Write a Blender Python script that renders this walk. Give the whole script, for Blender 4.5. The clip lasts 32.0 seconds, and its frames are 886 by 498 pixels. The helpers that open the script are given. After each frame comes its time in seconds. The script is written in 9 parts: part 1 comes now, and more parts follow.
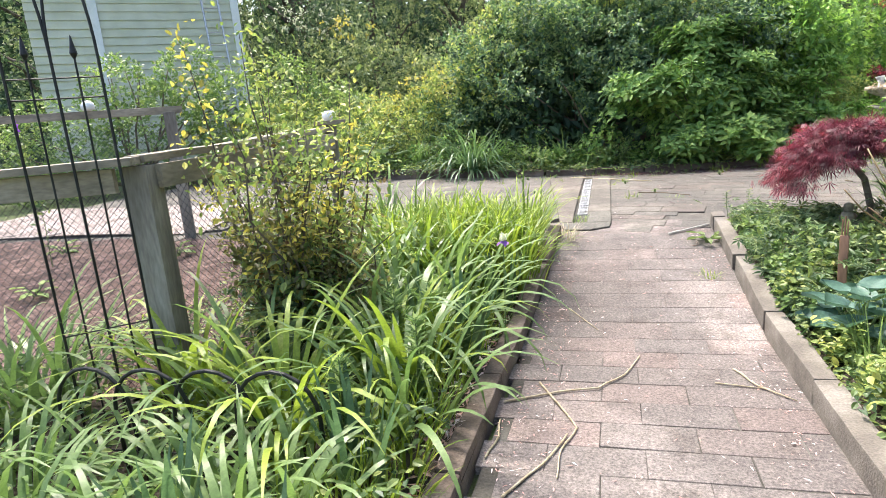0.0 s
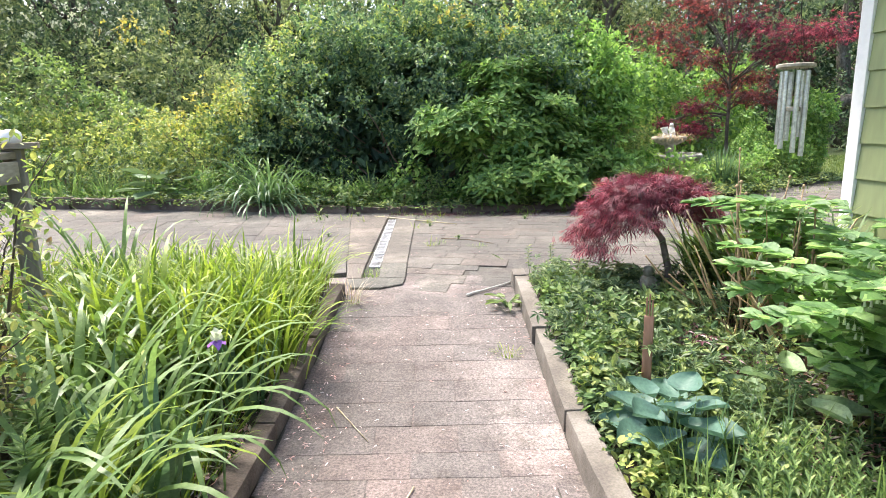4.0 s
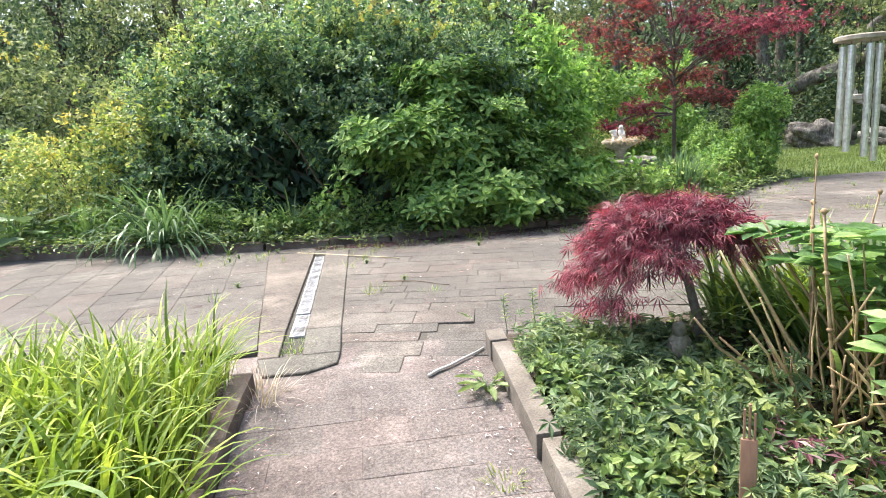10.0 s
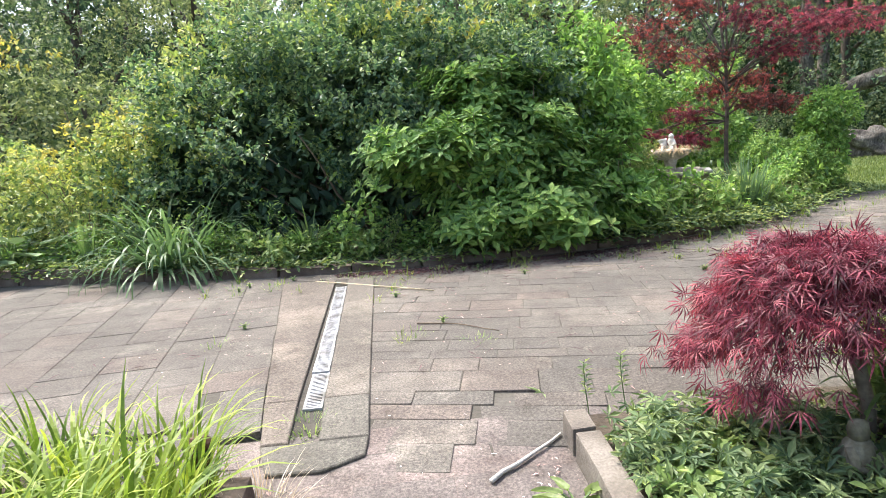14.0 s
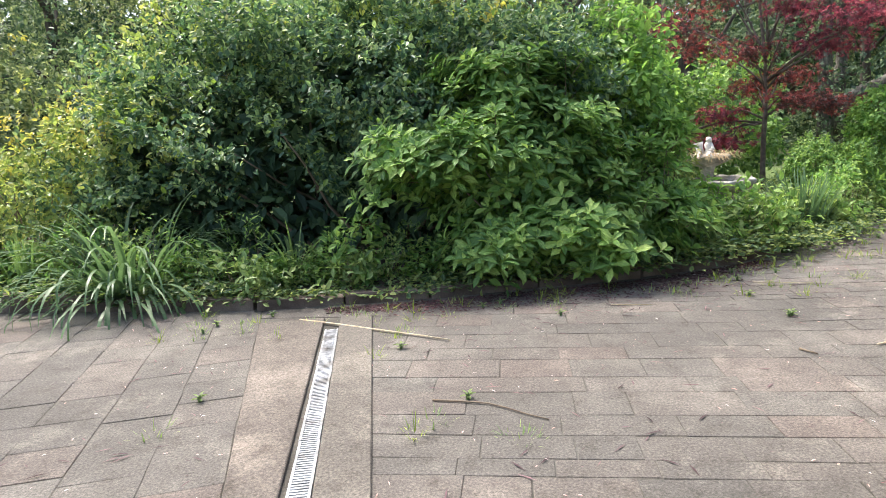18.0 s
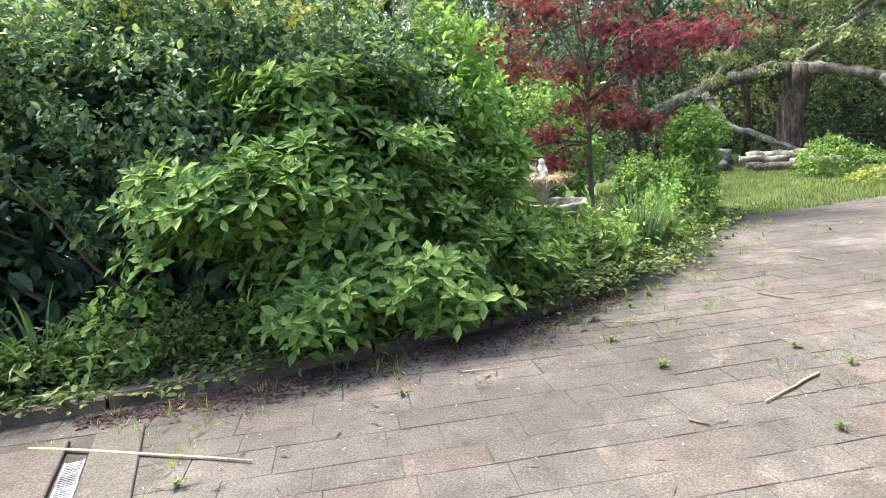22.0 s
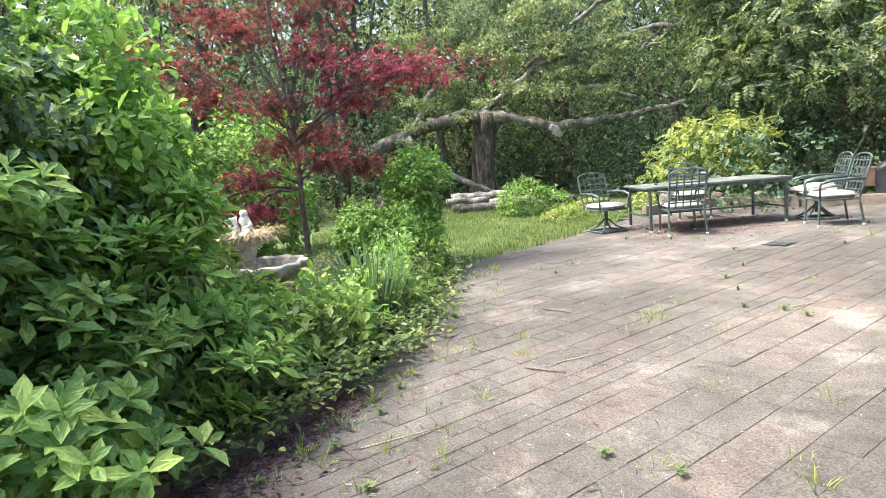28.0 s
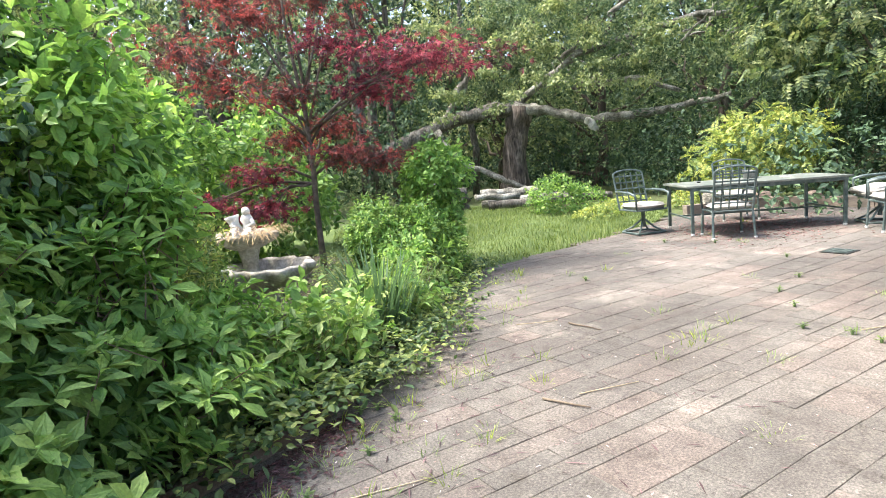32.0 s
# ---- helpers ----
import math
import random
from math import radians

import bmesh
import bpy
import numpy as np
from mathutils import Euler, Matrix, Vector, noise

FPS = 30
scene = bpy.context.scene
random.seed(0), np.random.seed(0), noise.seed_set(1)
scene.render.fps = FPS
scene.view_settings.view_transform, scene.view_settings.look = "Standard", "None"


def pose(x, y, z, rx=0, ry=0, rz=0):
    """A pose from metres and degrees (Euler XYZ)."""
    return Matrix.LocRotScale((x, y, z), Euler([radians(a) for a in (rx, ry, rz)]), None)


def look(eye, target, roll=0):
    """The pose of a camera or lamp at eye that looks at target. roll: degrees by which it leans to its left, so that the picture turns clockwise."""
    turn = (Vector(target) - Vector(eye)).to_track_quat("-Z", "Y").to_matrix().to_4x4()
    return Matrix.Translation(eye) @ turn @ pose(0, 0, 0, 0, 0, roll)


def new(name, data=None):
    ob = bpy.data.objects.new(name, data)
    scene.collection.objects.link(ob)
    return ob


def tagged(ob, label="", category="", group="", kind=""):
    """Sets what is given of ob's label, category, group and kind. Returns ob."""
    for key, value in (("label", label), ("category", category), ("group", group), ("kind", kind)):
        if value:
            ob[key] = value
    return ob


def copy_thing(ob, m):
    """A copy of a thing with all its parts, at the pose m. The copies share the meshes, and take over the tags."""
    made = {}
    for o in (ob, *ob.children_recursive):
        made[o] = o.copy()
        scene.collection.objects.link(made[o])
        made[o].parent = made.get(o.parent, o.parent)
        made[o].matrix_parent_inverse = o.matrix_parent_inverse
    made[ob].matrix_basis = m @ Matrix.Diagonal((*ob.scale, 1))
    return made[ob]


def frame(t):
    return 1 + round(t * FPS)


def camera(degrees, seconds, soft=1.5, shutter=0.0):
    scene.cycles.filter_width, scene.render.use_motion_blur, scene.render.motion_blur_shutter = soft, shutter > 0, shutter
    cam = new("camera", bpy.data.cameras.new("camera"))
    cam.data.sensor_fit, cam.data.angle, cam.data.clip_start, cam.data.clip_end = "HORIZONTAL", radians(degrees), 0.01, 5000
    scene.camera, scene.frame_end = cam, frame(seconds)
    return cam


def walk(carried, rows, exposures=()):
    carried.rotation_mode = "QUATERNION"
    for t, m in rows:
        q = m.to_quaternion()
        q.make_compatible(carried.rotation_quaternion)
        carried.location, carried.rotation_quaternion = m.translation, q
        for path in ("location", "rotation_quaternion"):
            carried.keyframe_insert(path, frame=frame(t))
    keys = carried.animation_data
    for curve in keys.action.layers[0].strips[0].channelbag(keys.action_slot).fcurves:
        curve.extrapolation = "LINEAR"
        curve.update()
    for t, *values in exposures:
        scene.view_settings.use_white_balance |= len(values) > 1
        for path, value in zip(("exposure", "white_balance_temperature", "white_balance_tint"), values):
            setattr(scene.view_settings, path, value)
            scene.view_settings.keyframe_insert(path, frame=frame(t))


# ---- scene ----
cam = camera(72.0, 32.0, soft=0.42)
PATH = [
    (0, (-0.006, 1.118, 1.18), (-0.539, 2.994, 0.735), -4.8),
    (0.5, (0.124, 1.241, 1.197), (-0.217, 3.156, 0.731), -3.4),
    (1, (0.283, 1.359, 1.213), (0.038, 3.302, 0.804), -1.2),
    (1.5, (0.339, 1.452, 1.208), (0.211, 3.405, 0.797), -2.7),
    (2, (0.284, 1.624, 1.217), (0.418, 3.57, 0.775), -4.1),
    (2.5, (0.19, 1.746, 1.227), (0.423, 3.679, 0.772), -2.7),
    (3, (0.215, 1.899, 1.229), (0.394, 3.846, 0.806), -0.2),
    (3.5, (0.277, 2.073, 1.248), (0.382, 4.037, 0.886), -0.5),
    (4, (0.256, 2.209, 1.227), (0.28, 4.169, 0.83), -1.0),
    (4.5, (0.159, 2.364, 1.245), (0.185, 4.315, 0.806), -2.7),
    (6.5, (0.237, 2.867, 1.23), (0.289, 4.824, 0.822), -3.3),
    (7, (0.214, 2.995, 1.217), (0.268, 4.95, 0.799), -3.3),
    (7.5, (0.107, 3.118, 1.243), (0.268, 5.077, 0.872), -5.5),
    (8, (0.043, 3.164, 1.237), (0.275, 5.119, 0.882), -2.6),
    (8.5, (0.111, 3.296, 1.229), (0.339, 5.248, 0.859), -3.4),
    (9, (0.233, 3.4, 1.251), (0.432, 5.359, 0.898), -3.0),
    (9.5, (0.239, 3.486, 1.241), (0.467, 5.44, 0.885), -3.4),
    (10, (0.219, 3.585, 1.245), (0.461, 5.535, 0.874), -3.6),
    (10.5, (0.157, 3.708, 1.249), (0.44, 5.651, 0.867), -3.9),
    (11, (0.107, 3.787, 1.251), (0.433, 5.723, 0.866), -4.2),
    (11.5, (0.147, 3.917, 1.236), (0.498, 5.847, 0.843), -4.0),
    (12, (0.233, 4.061, 1.262), (0.578, 6.001, 0.921), -2.0),
    (12.5, (0.256, 4.149, 1.261), (0.514, 6.105, 0.935), -2.5),
    (13, (0.23, 4.248, 1.267), (0.428, 6.21, 0.933), -2.4),
    (13.5, (0.187, 4.402, 1.269), (0.369, 6.364, 0.929), -4.0),
    (15.5, (0.055, 4.92, 1.39), (0.212, 6.881, 1.031), -2.4),
    (16, (0.004, 5.127, 1.408), (0.123, 7.084, 1.009), -3.1),
    (16.5, (-0.022, 5.258, 1.405), (0.087, 7.22, 1.033), -4.8),
    (17, (-0.01, 5.398, 1.385), (0.143, 7.357, 1.008), -4.8),
    (17.5, (0.082, 5.595, 1.409), (0.258, 7.554, 1.043), -2.4),
    (18, (0.104, 5.753, 1.395), (0.305, 7.71, 1.033), -3.0),
    (18.5, (0.081, 5.922, 1.423), (0.293, 7.871, 1.031), -3.2),
    (19, (0.102, 6.067, 1.42), (0.45, 7.995, 1.017), -3.6),
    (19.5, (0.188, 6.211, 1.423), (0.618, 8.117, 0.998), -5.0),
    (20, (0.338, 6.33, 1.45), (0.792, 8.259, 1.179), -3.2),
    (20.5, (0.415, 6.428, 1.437), (0.889, 8.353, 1.175), -4.5),
    (21, (0.448, 6.525, 1.423), (0.973, 8.435, 1.146), -4.7),
    (21.5, (0.448, 6.631, 1.464), (1.097, 8.495, 1.145), -4.2),
    (22, (0.467, 6.784, 1.459), (1.18, 8.623, 1.13), -4.5),
    (22.5, (0.577, 6.873, 1.475), (1.315, 8.709, 1.187), -3.7),
    (23, (0.652, 6.979, 1.437), (1.4, 8.819, 1.208), -2.9),
    (23.5, (0.664, 7.139, 1.461), (1.386, 8.987, 1.207), -3.6),
    (24, (0.675, 7.334, 1.477), (1.553, 9.117, 1.255), -6.0),
    (24.5, (0.688, 7.487, 1.471), (1.744, 9.169, 1.235), -5.0),
    (25, (0.838, 7.586, 1.461), (1.955, 9.226, 1.215), -5.2),
    (25.5, (0.974, 7.681, 1.461), (2.191, 9.247, 1.206), -2.7),
    (26, (1.046, 7.844, 1.468), (2.401, 9.289, 1.192), -3.2),
    (26.5, (1.041, 7.961, 1.489), (2.452, 9.356, 1.233), -3.6),
    (28.5, (1.498, 8.215, 1.455), (3.007, 9.502, 1.198), -5.1),
    (29, (1.616, 8.326, 1.465), (3.216, 9.507, 1.251), -3.6),
    (29.5, (1.711, 8.372, 1.469), (3.343, 9.506, 1.242), -5.8),
    (30, (1.826, 8.365, 1.478), (3.371, 9.613, 1.247), -4.7),
    (30.5, (1.882, 8.365, 1.482), (3.345, 9.709, 1.255), -4.2),
    (31, (1.898, 8.358, 1.483), (3.328, 9.736, 1.248), -4.4),
    (31.5, (1.886, 8.362, 1.478), (3.298, 9.756, 1.223), -4.6),
    (32, (1.905, 8.4, 1.464), (3.302, 9.804, 1.189), -4.6),
]
walk(cam, [(t, look(eye, target, roll)) for t, eye, target, roll in PATH],
     [(0, 1.71), (4, 1.76), (8, 1.8), (12, 1.79), (16, 1.6), (18, 1.58), (20, 1.7), (22, 1.83), (24, 2.06), (26, 1.98), (29, 1.87), (32, 1.96)])

# ---- light ----
world = bpy.data.worlds.new("world")
scene.world = world
world.use_nodes = True
wn = world.node_tree.nodes
sky = wn.new("ShaderNodeTexSky")
sky.sky_type = "NISHITA"
sky.sun_disc = False
SUN_DIR = Vector((-0.32, 0.37, 0.87)).normalized()
sky.sun_elevation = math.asin(SUN_DIR.z)
sky.sun_rotation = math.atan2(SUN_DIR.x, SUN_DIR.y)
sky.air_density, sky.dust_density, sky.ozone_density = 1.0, 4.0, 1.0
wn["Background"].inputs[1].default_value = 0.15
world.node_tree.links.new(sky.outputs[0], wn["Background"].inputs[0])
sun = new("sun", bpy.data.lights.new("sun", "SUN"))
sun.data.energy = 2.3
sun.data.angle = radians(16)
sun.data.color = (1.0, 0.95, 0.86)
sun.matrix_world = look(SUN_DIR * 50, (0, 0, 0))

# ---- materials ----
MATS = {}


def mat(name, build):
    if name not in MATS:
        m = bpy.data.materials.new(name)
        m.use_nodes = True
        nt = m.node_tree
        build(nt, nt.nodes, nt.links, nt.nodes["Principled BSDF"])
        MATS[name] = m
    return MATS[name]


def ramp(nt, fac, stops):
    r = nt.nodes.new("ShaderNodeValToRGB")
    els = r.color_ramp.elements
    while len(els) < len(stops):
        els.new(0.5)
    for e, (p, c) in zip(els, stops):
        e.position, e.color = p, (*c, 1)
    nt.links.new(fac, r.inputs[0])
    return r.outputs[0]


def world_noise(nt, scale, detail=4, rough=0.6):
    g = nt.nodes.new("ShaderNodeNewGeometry")
    n = nt.nodes.new("ShaderNodeTexNoise")
    n.inputs["Scale"].default_value, n.inputs["Detail"].default_value = scale, detail
    n.inputs["Roughness"].default_value = rough
    nt.links.new(g.outputs["Position"], n.inputs["Vector"])
    return n.outputs["Fac"]


def mix(nt, fac, a, b, mode="MIX"):
    m = nt.nodes.new("ShaderNodeMix")
    m.data_type, m.blend_type = "RGBA", mode
    for sock, v in ((m.inputs[0], fac), (m.inputs[6], a), (m.inputs[7], b)):
        if isinstance(v, (int, float)):
            sock.default_value = v
        elif isinstance(v, tuple):
            sock.default_value = (*v, 1)
        else:
            nt.links.new(v, sock)
    return m.outputs[2]


def bump(nt, height, strength, dist, bsdf):
    b = nt.nodes.new("ShaderNodeBump")
    b.inputs["Strength"].default_value, b.inputs["Distance"].default_value = strength, dist
    nt.links.new(height, b.inputs["Height"])
    nt.links.new(b.outputs[0], bsdf.inputs["Normal"])


def fresh(c, k=1.5):
    """Spring leaves reflect rather more than summer ones, and are a little warmer."""
    return tuple(min(0.75, v * k * w) for v, w in zip(c, (1.3, 1.0, 1.75)))


def leaf_mat(name, dark, mid, light, rough=0.45, through_light=0.36, extra=None, glow=(1.25, 1.3, 0.95)):
    """Leaf colour differs from leaf to leaf and drifts over the plant."""

    def build(nt, nodes, links, p):
        g = nodes.new("ShaderNodeNewGeometry")
        stops = [(0.0, fresh(dark)), (0.5, fresh(mid)), (0.9, fresh(light))]
        if extra:
            stops.append((0.97, extra))
        col = ramp(nt, g.outputs["Random Per Island"], stops)
        patch = ramp(nt, world_noise(nt, 1.3, 2), [(0.3, (0.68, 0.74, 0.7)), (0.7, (1.2, 1.16, 1.02))])
        col = mix(nt, 1.0, col, patch, "MULTIPLY")
        vein = ramp(nt, world_noise(nt, 60, 2), [(0.3, (0.78, 0.8, 0.78)), (0.7, (1.18, 1.16, 1.12))])
        col = mix(nt, 1.0, col, vein, "MULTIPLY")
        links.new(col, p.inputs["Base Color"])
        p.inputs["Roughness"].default_value = rough
        p.inputs["Specular IOR Level"].default_value = 0.4
        t = nodes.new("ShaderNodeBsdfTranslucent")
        links.new(mix(nt, 1.0, col, glow, "MULTIPLY"), t.inputs[0])
        s = nodes.new("ShaderNodeMixShader")
        s.inputs[0].default_value = through_light
        links.new(p.outputs[0], s.inputs[1])
        links.new(t.outputs[0], s.inputs[2])
        links.new(s.outputs[0], nodes["Material Output"].inputs[0])

    return mat(name, build)


def solid_mat(name, colors, scale=8.0, rough=0.7, metal=0.0, bump_s=0.2, bump_d=0.01, fine=60.0, per_object=0.0, stretch=None, grain_k=0.2):
    """A surface mottled at two scales. colors: dark, mid, light."""

    def build(nt, nodes, links, p):
        tc = nodes.new("ShaderNodeTexCoord")
        mp = nodes.new("ShaderNodeMapping")
        mp.inputs["Scale"].default_value = stretch or (1, 1, 1)
        links.new(tc.outputs["Object"], mp.inputs[0])
        big, small = nodes.new("ShaderNodeTexNoise"), nodes.new("ShaderNodeTexNoise")
        for n, s in ((big, scale), (small, fine)):
            n.inputs["Scale"].default_value, n.inputs["Detail"].default_value = s, 5
            links.new(mp.outputs[0], n.inputs["Vector"])
        col = ramp(nt, big.outputs["Fac"], [(0.3, colors[0]), (0.5, colors[1]), (0.72, colors[2])])
        grain = ramp(nt, small.outputs["Fac"], [(0.3, (1 - 1.1 * grain_k,) * 3), (0.7, (1 + 0.9 * grain_k,) * 3)])
        col = mix(nt, 1.0, col, grain, "MULTIPLY")
        if per_object:
            o = nodes.new("ShaderNodeObjectInfo")
            tint = ramp(nt, o.outputs["Random"], [(0.0, (1 - per_object,) * 3), (1.0, (1 + per_object,) * 3)])
            col = mix(nt, 1.0, col, tint, "MULTIPLY")
        links.new(col, p.inputs["Base Color"])
        p.inputs["Roughness"].default_value, p.inputs["Metallic"].default_value = rough, metal
        bump(nt, small.outputs["Fac"], bump_s, bump_d, p)

    return mat(name, build)


M_VINE = leaf_mat("vine_leaf", (0.026, 0.075, 0.03), (0.07, 0.155, 0.05), (0.18, 0.3, 0.085), 0.48, extra=(0.22, 0.32, 0.05))
M_SHRUB = leaf_mat("shrub_leaf", (0.045, 0.125, 0.024), (0.104, 0.232, 0.038), (0.185, 0.335, 0.06), 0.52, 0.36)
M_LIME = leaf_mat("lime_leaf", (0.09, 0.17, 0.035), (0.16, 0.26, 0.05), (0.28, 0.36, 0.07))
M_YELLOW = leaf_mat("yellow_leaf", (0.14, 0.17, 0.03), (0.32, 0.34, 0.05), (0.5, 0.46, 0.07))
M_GRASSY = leaf_mat("blade", (0.055, 0.125, 0.012), (0.12, 0.215, 0.021), (0.22, 0.33, 0.036), 0.45, 0.36)
M_DAYLILY = leaf_mat("daylily_blade", (0.03, 0.082, 0.019), (0.074, 0.154, 0.034), (0.145, 0.255, 0.06), 0.38, 0.36)
M_WOODS = leaf_mat("woods_leaf", (0.034, 0.08, 0.03), (0.08, 0.15, 0.052), (0.17, 0.26, 0.09), 0.5)
# this dark leaf colour also stands in for shade in hollows and woodland depth
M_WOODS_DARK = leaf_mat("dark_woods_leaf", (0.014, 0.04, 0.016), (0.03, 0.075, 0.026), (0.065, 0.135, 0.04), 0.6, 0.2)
M_RED = leaf_mat("red_leaf", (0.04, 0.014, 0.014), (0.105, 0.028, 0.03), (0.22, 0.062, 0.055), 0.45, 0.35, glow=(1.2, 0.9, 0.9))
M_RED_UP = leaf_mat("bronze_red_leaf", (0.042, 0.038, 0.022), (0.088, 0.05, 0.031), (0.25, 0.076, 0.044), 0.5, 0.35, glow=(1.25, 0.9, 0.85))
M_HOSTA = leaf_mat("hosta_leaf", (0.035, 0.095, 0.046), (0.055, 0.135, 0.066), (0.085, 0.185, 0.09), 0.5, 0.2)
M_COVER = leaf_mat("ground_cover_leaf", (0.026, 0.07, 0.02), (0.072, 0.14, 0.034), (0.165, 0.25, 0.052))
M_BARK = solid_mat("bark", ((0.05, 0.04, 0.032), (0.1, 0.08, 0.065), (0.18, 0.15, 0.12)), 6, 0.9, 0, 0.9, 0.03, 25, stretch=(1, 1, 0.25))
M_PALEBARK = solid_mat("lichen_bark", ((0.08, 0.075, 0.06), (0.21, 0.2, 0.17), (0.42, 0.41, 0.36)), 4, 0.95, 0, 1.0, 0.04, 26, grain_k=0.5)
M_GREYBARK = solid_mat("grey_bark", ((0.055, 0.048, 0.04), (0.135, 0.12, 0.1), (0.28, 0.26, 0.225)), 5, 0.95, 0, 1.0, 0.04, 30, stretch=(1, 1, 0.35), grain_k=0.55)
M_BROWNBARK = solid_mat("furrowed_brown_bark", ((0.045, 0.034, 0.027), (0.12, 0.095, 0.078), (0.25, 0.205, 0.175)), 7, 0.95, 0, 1.0, 0.05, 22, stretch=(1, 1, 0.18), grain_k=0.6)
M_CHIP = solid_mat("pale_broken_wood", ((0.3, 0.28, 0.24), (0.46, 0.44, 0.4), (0.6, 0.58, 0.54)), 5, 0.9, 0, 0.6, 0.01)
M_TWIG = solid_mat("twig", ((0.1, 0.07, 0.05), (0.16, 0.12, 0.08), (0.25, 0.2, 0.14)), 6, 0.8)
M_SOIL = solid_mat("soil", ((0.03, 0.022, 0.016), (0.06, 0.045, 0.032), (0.1, 0.08, 0.055)), 3, 0.95, 0, 0.8, 0.02, 45)
M_WHITE = solid_mat("white_paint", ((0.7, 0.71, 0.7), (0.78, 0.78, 0.77), (0.84, 0.84, 0.83)), 3, 0.45, 0, 0.03, 0.001, 30, grain_k=0.04)
M_SIDING = solid_mat("green_siding_paint", ((0.235, 0.27, 0.13), (0.262, 0.3, 0.145), (0.285, 0.325, 0.16)), 2, 0.6, 0, 0.15, 0.004, 22, stretch=(1, 1, 0.2), grain_k=0.08)
M_KERB = solid_mat("kerb_concrete", ((0.1, 0.085, 0.072), (0.165, 0.143, 0.12), (0.25, 0.225, 0.195)), 5, 0.9, 0, 0.7, 0.008, 90)
M_IRON = solid_mat("green_black_iron", ((0.045, 0.07, 0.068), (0.09, 0.125, 0.12), (0.18, 0.22, 0.21)), 9, 0.4, 0.2, 0.1, 0.002)
M_BLACK = solid_mat("black_metal", ((0.008, 0.009, 0.009), (0.015, 0.016, 0.016), (0.03, 0.03, 0.03)), 9, 0.5, 0.3, 0.1, 0.002)
M_TIMBER = solid_mat("weathered_timber", ((0.15, 0.125, 0.095), (0.27, 0.225, 0.17), (0.42, 0.36, 0.28)), 6, 0.85, 0, 0.6, 0.006, 60, stretch=(0.3, 1, 1))


def paver_build(nt, nodes, links, p, tone_k=1.0, green=1.01):
    """Rough exposed-aggregate concrete, grey to pinkish from piece to piece, with pale worn patches and dirt."""
    o = nodes.new("ShaderNodeObjectInfo")
    g = nodes.new("ShaderNodeNewGeometry")
    add = nodes.new("ShaderNodeMath")
    add.operation = "ADD"
    links.new(o.outputs["Random"], add.inputs[0])
    links.new(g.outputs["Random Per Island"], add.inputs[1])
    fr = nodes.new("ShaderNodeMath")
    fr.operation = "FRACT"
    links.new(add.outputs[0], fr.inputs[0])
    tone = ramp(nt, fr.outputs[0], [(0.0, (0.152, 0.141, 0.132)), (0.4, (0.168, 0.154, 0.143)), (0.75, (0.18, 0.161, 0.149)), (0.93, (0.188, 0.158, 0.145))])
    tone = mix(nt, 1.0, tone, (tone_k, tone_k * green, tone_k * 0.985), "MULTIPLY")
    wear = ramp(nt, world_noise(nt, 0.5, 5, 0.65), [(0.36, (0.78, 0.77, 0.76)), (0.5, (1.0, 0.99, 0.98)), (0.64, (1.55, 1.54, 1.51))])
    col = mix(nt, 1.0, tone, wear, "MULTIPLY")
    scuff = ramp(nt, world_noise(nt, 1.1, 7, 0.7), [(0.56, (1, 1, 1)), (0.66, (1.7, 1.7, 1.68))])
    col = mix(nt, 1.0, col, scuff, "MULTIPLY")
    stain = ramp(nt, world_noise(nt, 5.5, 6, 0.75), [(0.3, (0.6, 0.57, 0.53)), (0.45, (0.95, 0.94, 0.92)), (0.65, (1.15, 1.14, 1.13))])
    col = mix(nt, 1.0, col, stain, "MULTIPLY")
    fine = world_noise(nt, 75, 5, 0.8)
    col = mix(nt, 1.0, col, ramp(nt, fine, [(0.34, (0.45, 0.44, 0.43)), (0.5, (1, 1, 1)), (0.66, (1.75, 1.72, 1.68))]), "MULTIPLY")
    links.new(col, p.inputs["Base Color"])
    p.inputs["Roughness"].default_value = 0.88
    bump(nt, fine, 0.8, 0.006, p)


M_PAVER = mat("paver", lambda nt, nodes, links, p: paver_build(nt, nodes, links, p, 0.63))
M_SLAB = mat("aggregate_slab", lambda nt, nodes, links, p: paver_build(nt, nodes, links, p, 0.66, 1.035))
M_PAVER_PATH = mat("path_paver", lambda nt, nodes, links, p: paver_build(nt, nodes, links, p, 0.83, 0.955))


def ground_build(nt, nodes, links, p):
    """Grass and leaf litter over dark soil."""
    n1, n2 = world_noise(nt, 0.35, 4), world_noise(nt, 14, 5, 0.75)
    base = ramp(nt, n1, [(0.35, (0.07, 0.1, 0.03)), (0.6, (0.11, 0.16, 0.04))])
    col = mix(nt, ramp(nt, n2, [(0.45, (0, 0, 0)), (0.65, (1, 1, 1))]), base, (0.06, 0.05, 0.03))
    links.new(col, p.inputs["Base Color"])
    p.inputs["Roughness"].default_value = 0.95
    bump(nt, n2, 0.8, 0.03, p)


M_GROUND = mat("ground", ground_build)


# ---- shape helpers ----
def lerp(v, xs, ys):
    return float(np.interp(v, xs, ys))


def G(x, y):
    """Height of the paving and beds."""
    return lerp(y, (4.9, 6.6, 7.6), (-0.33, -0.09, 0.0)) + lerp(x, (3, 12), (0, 0.15))


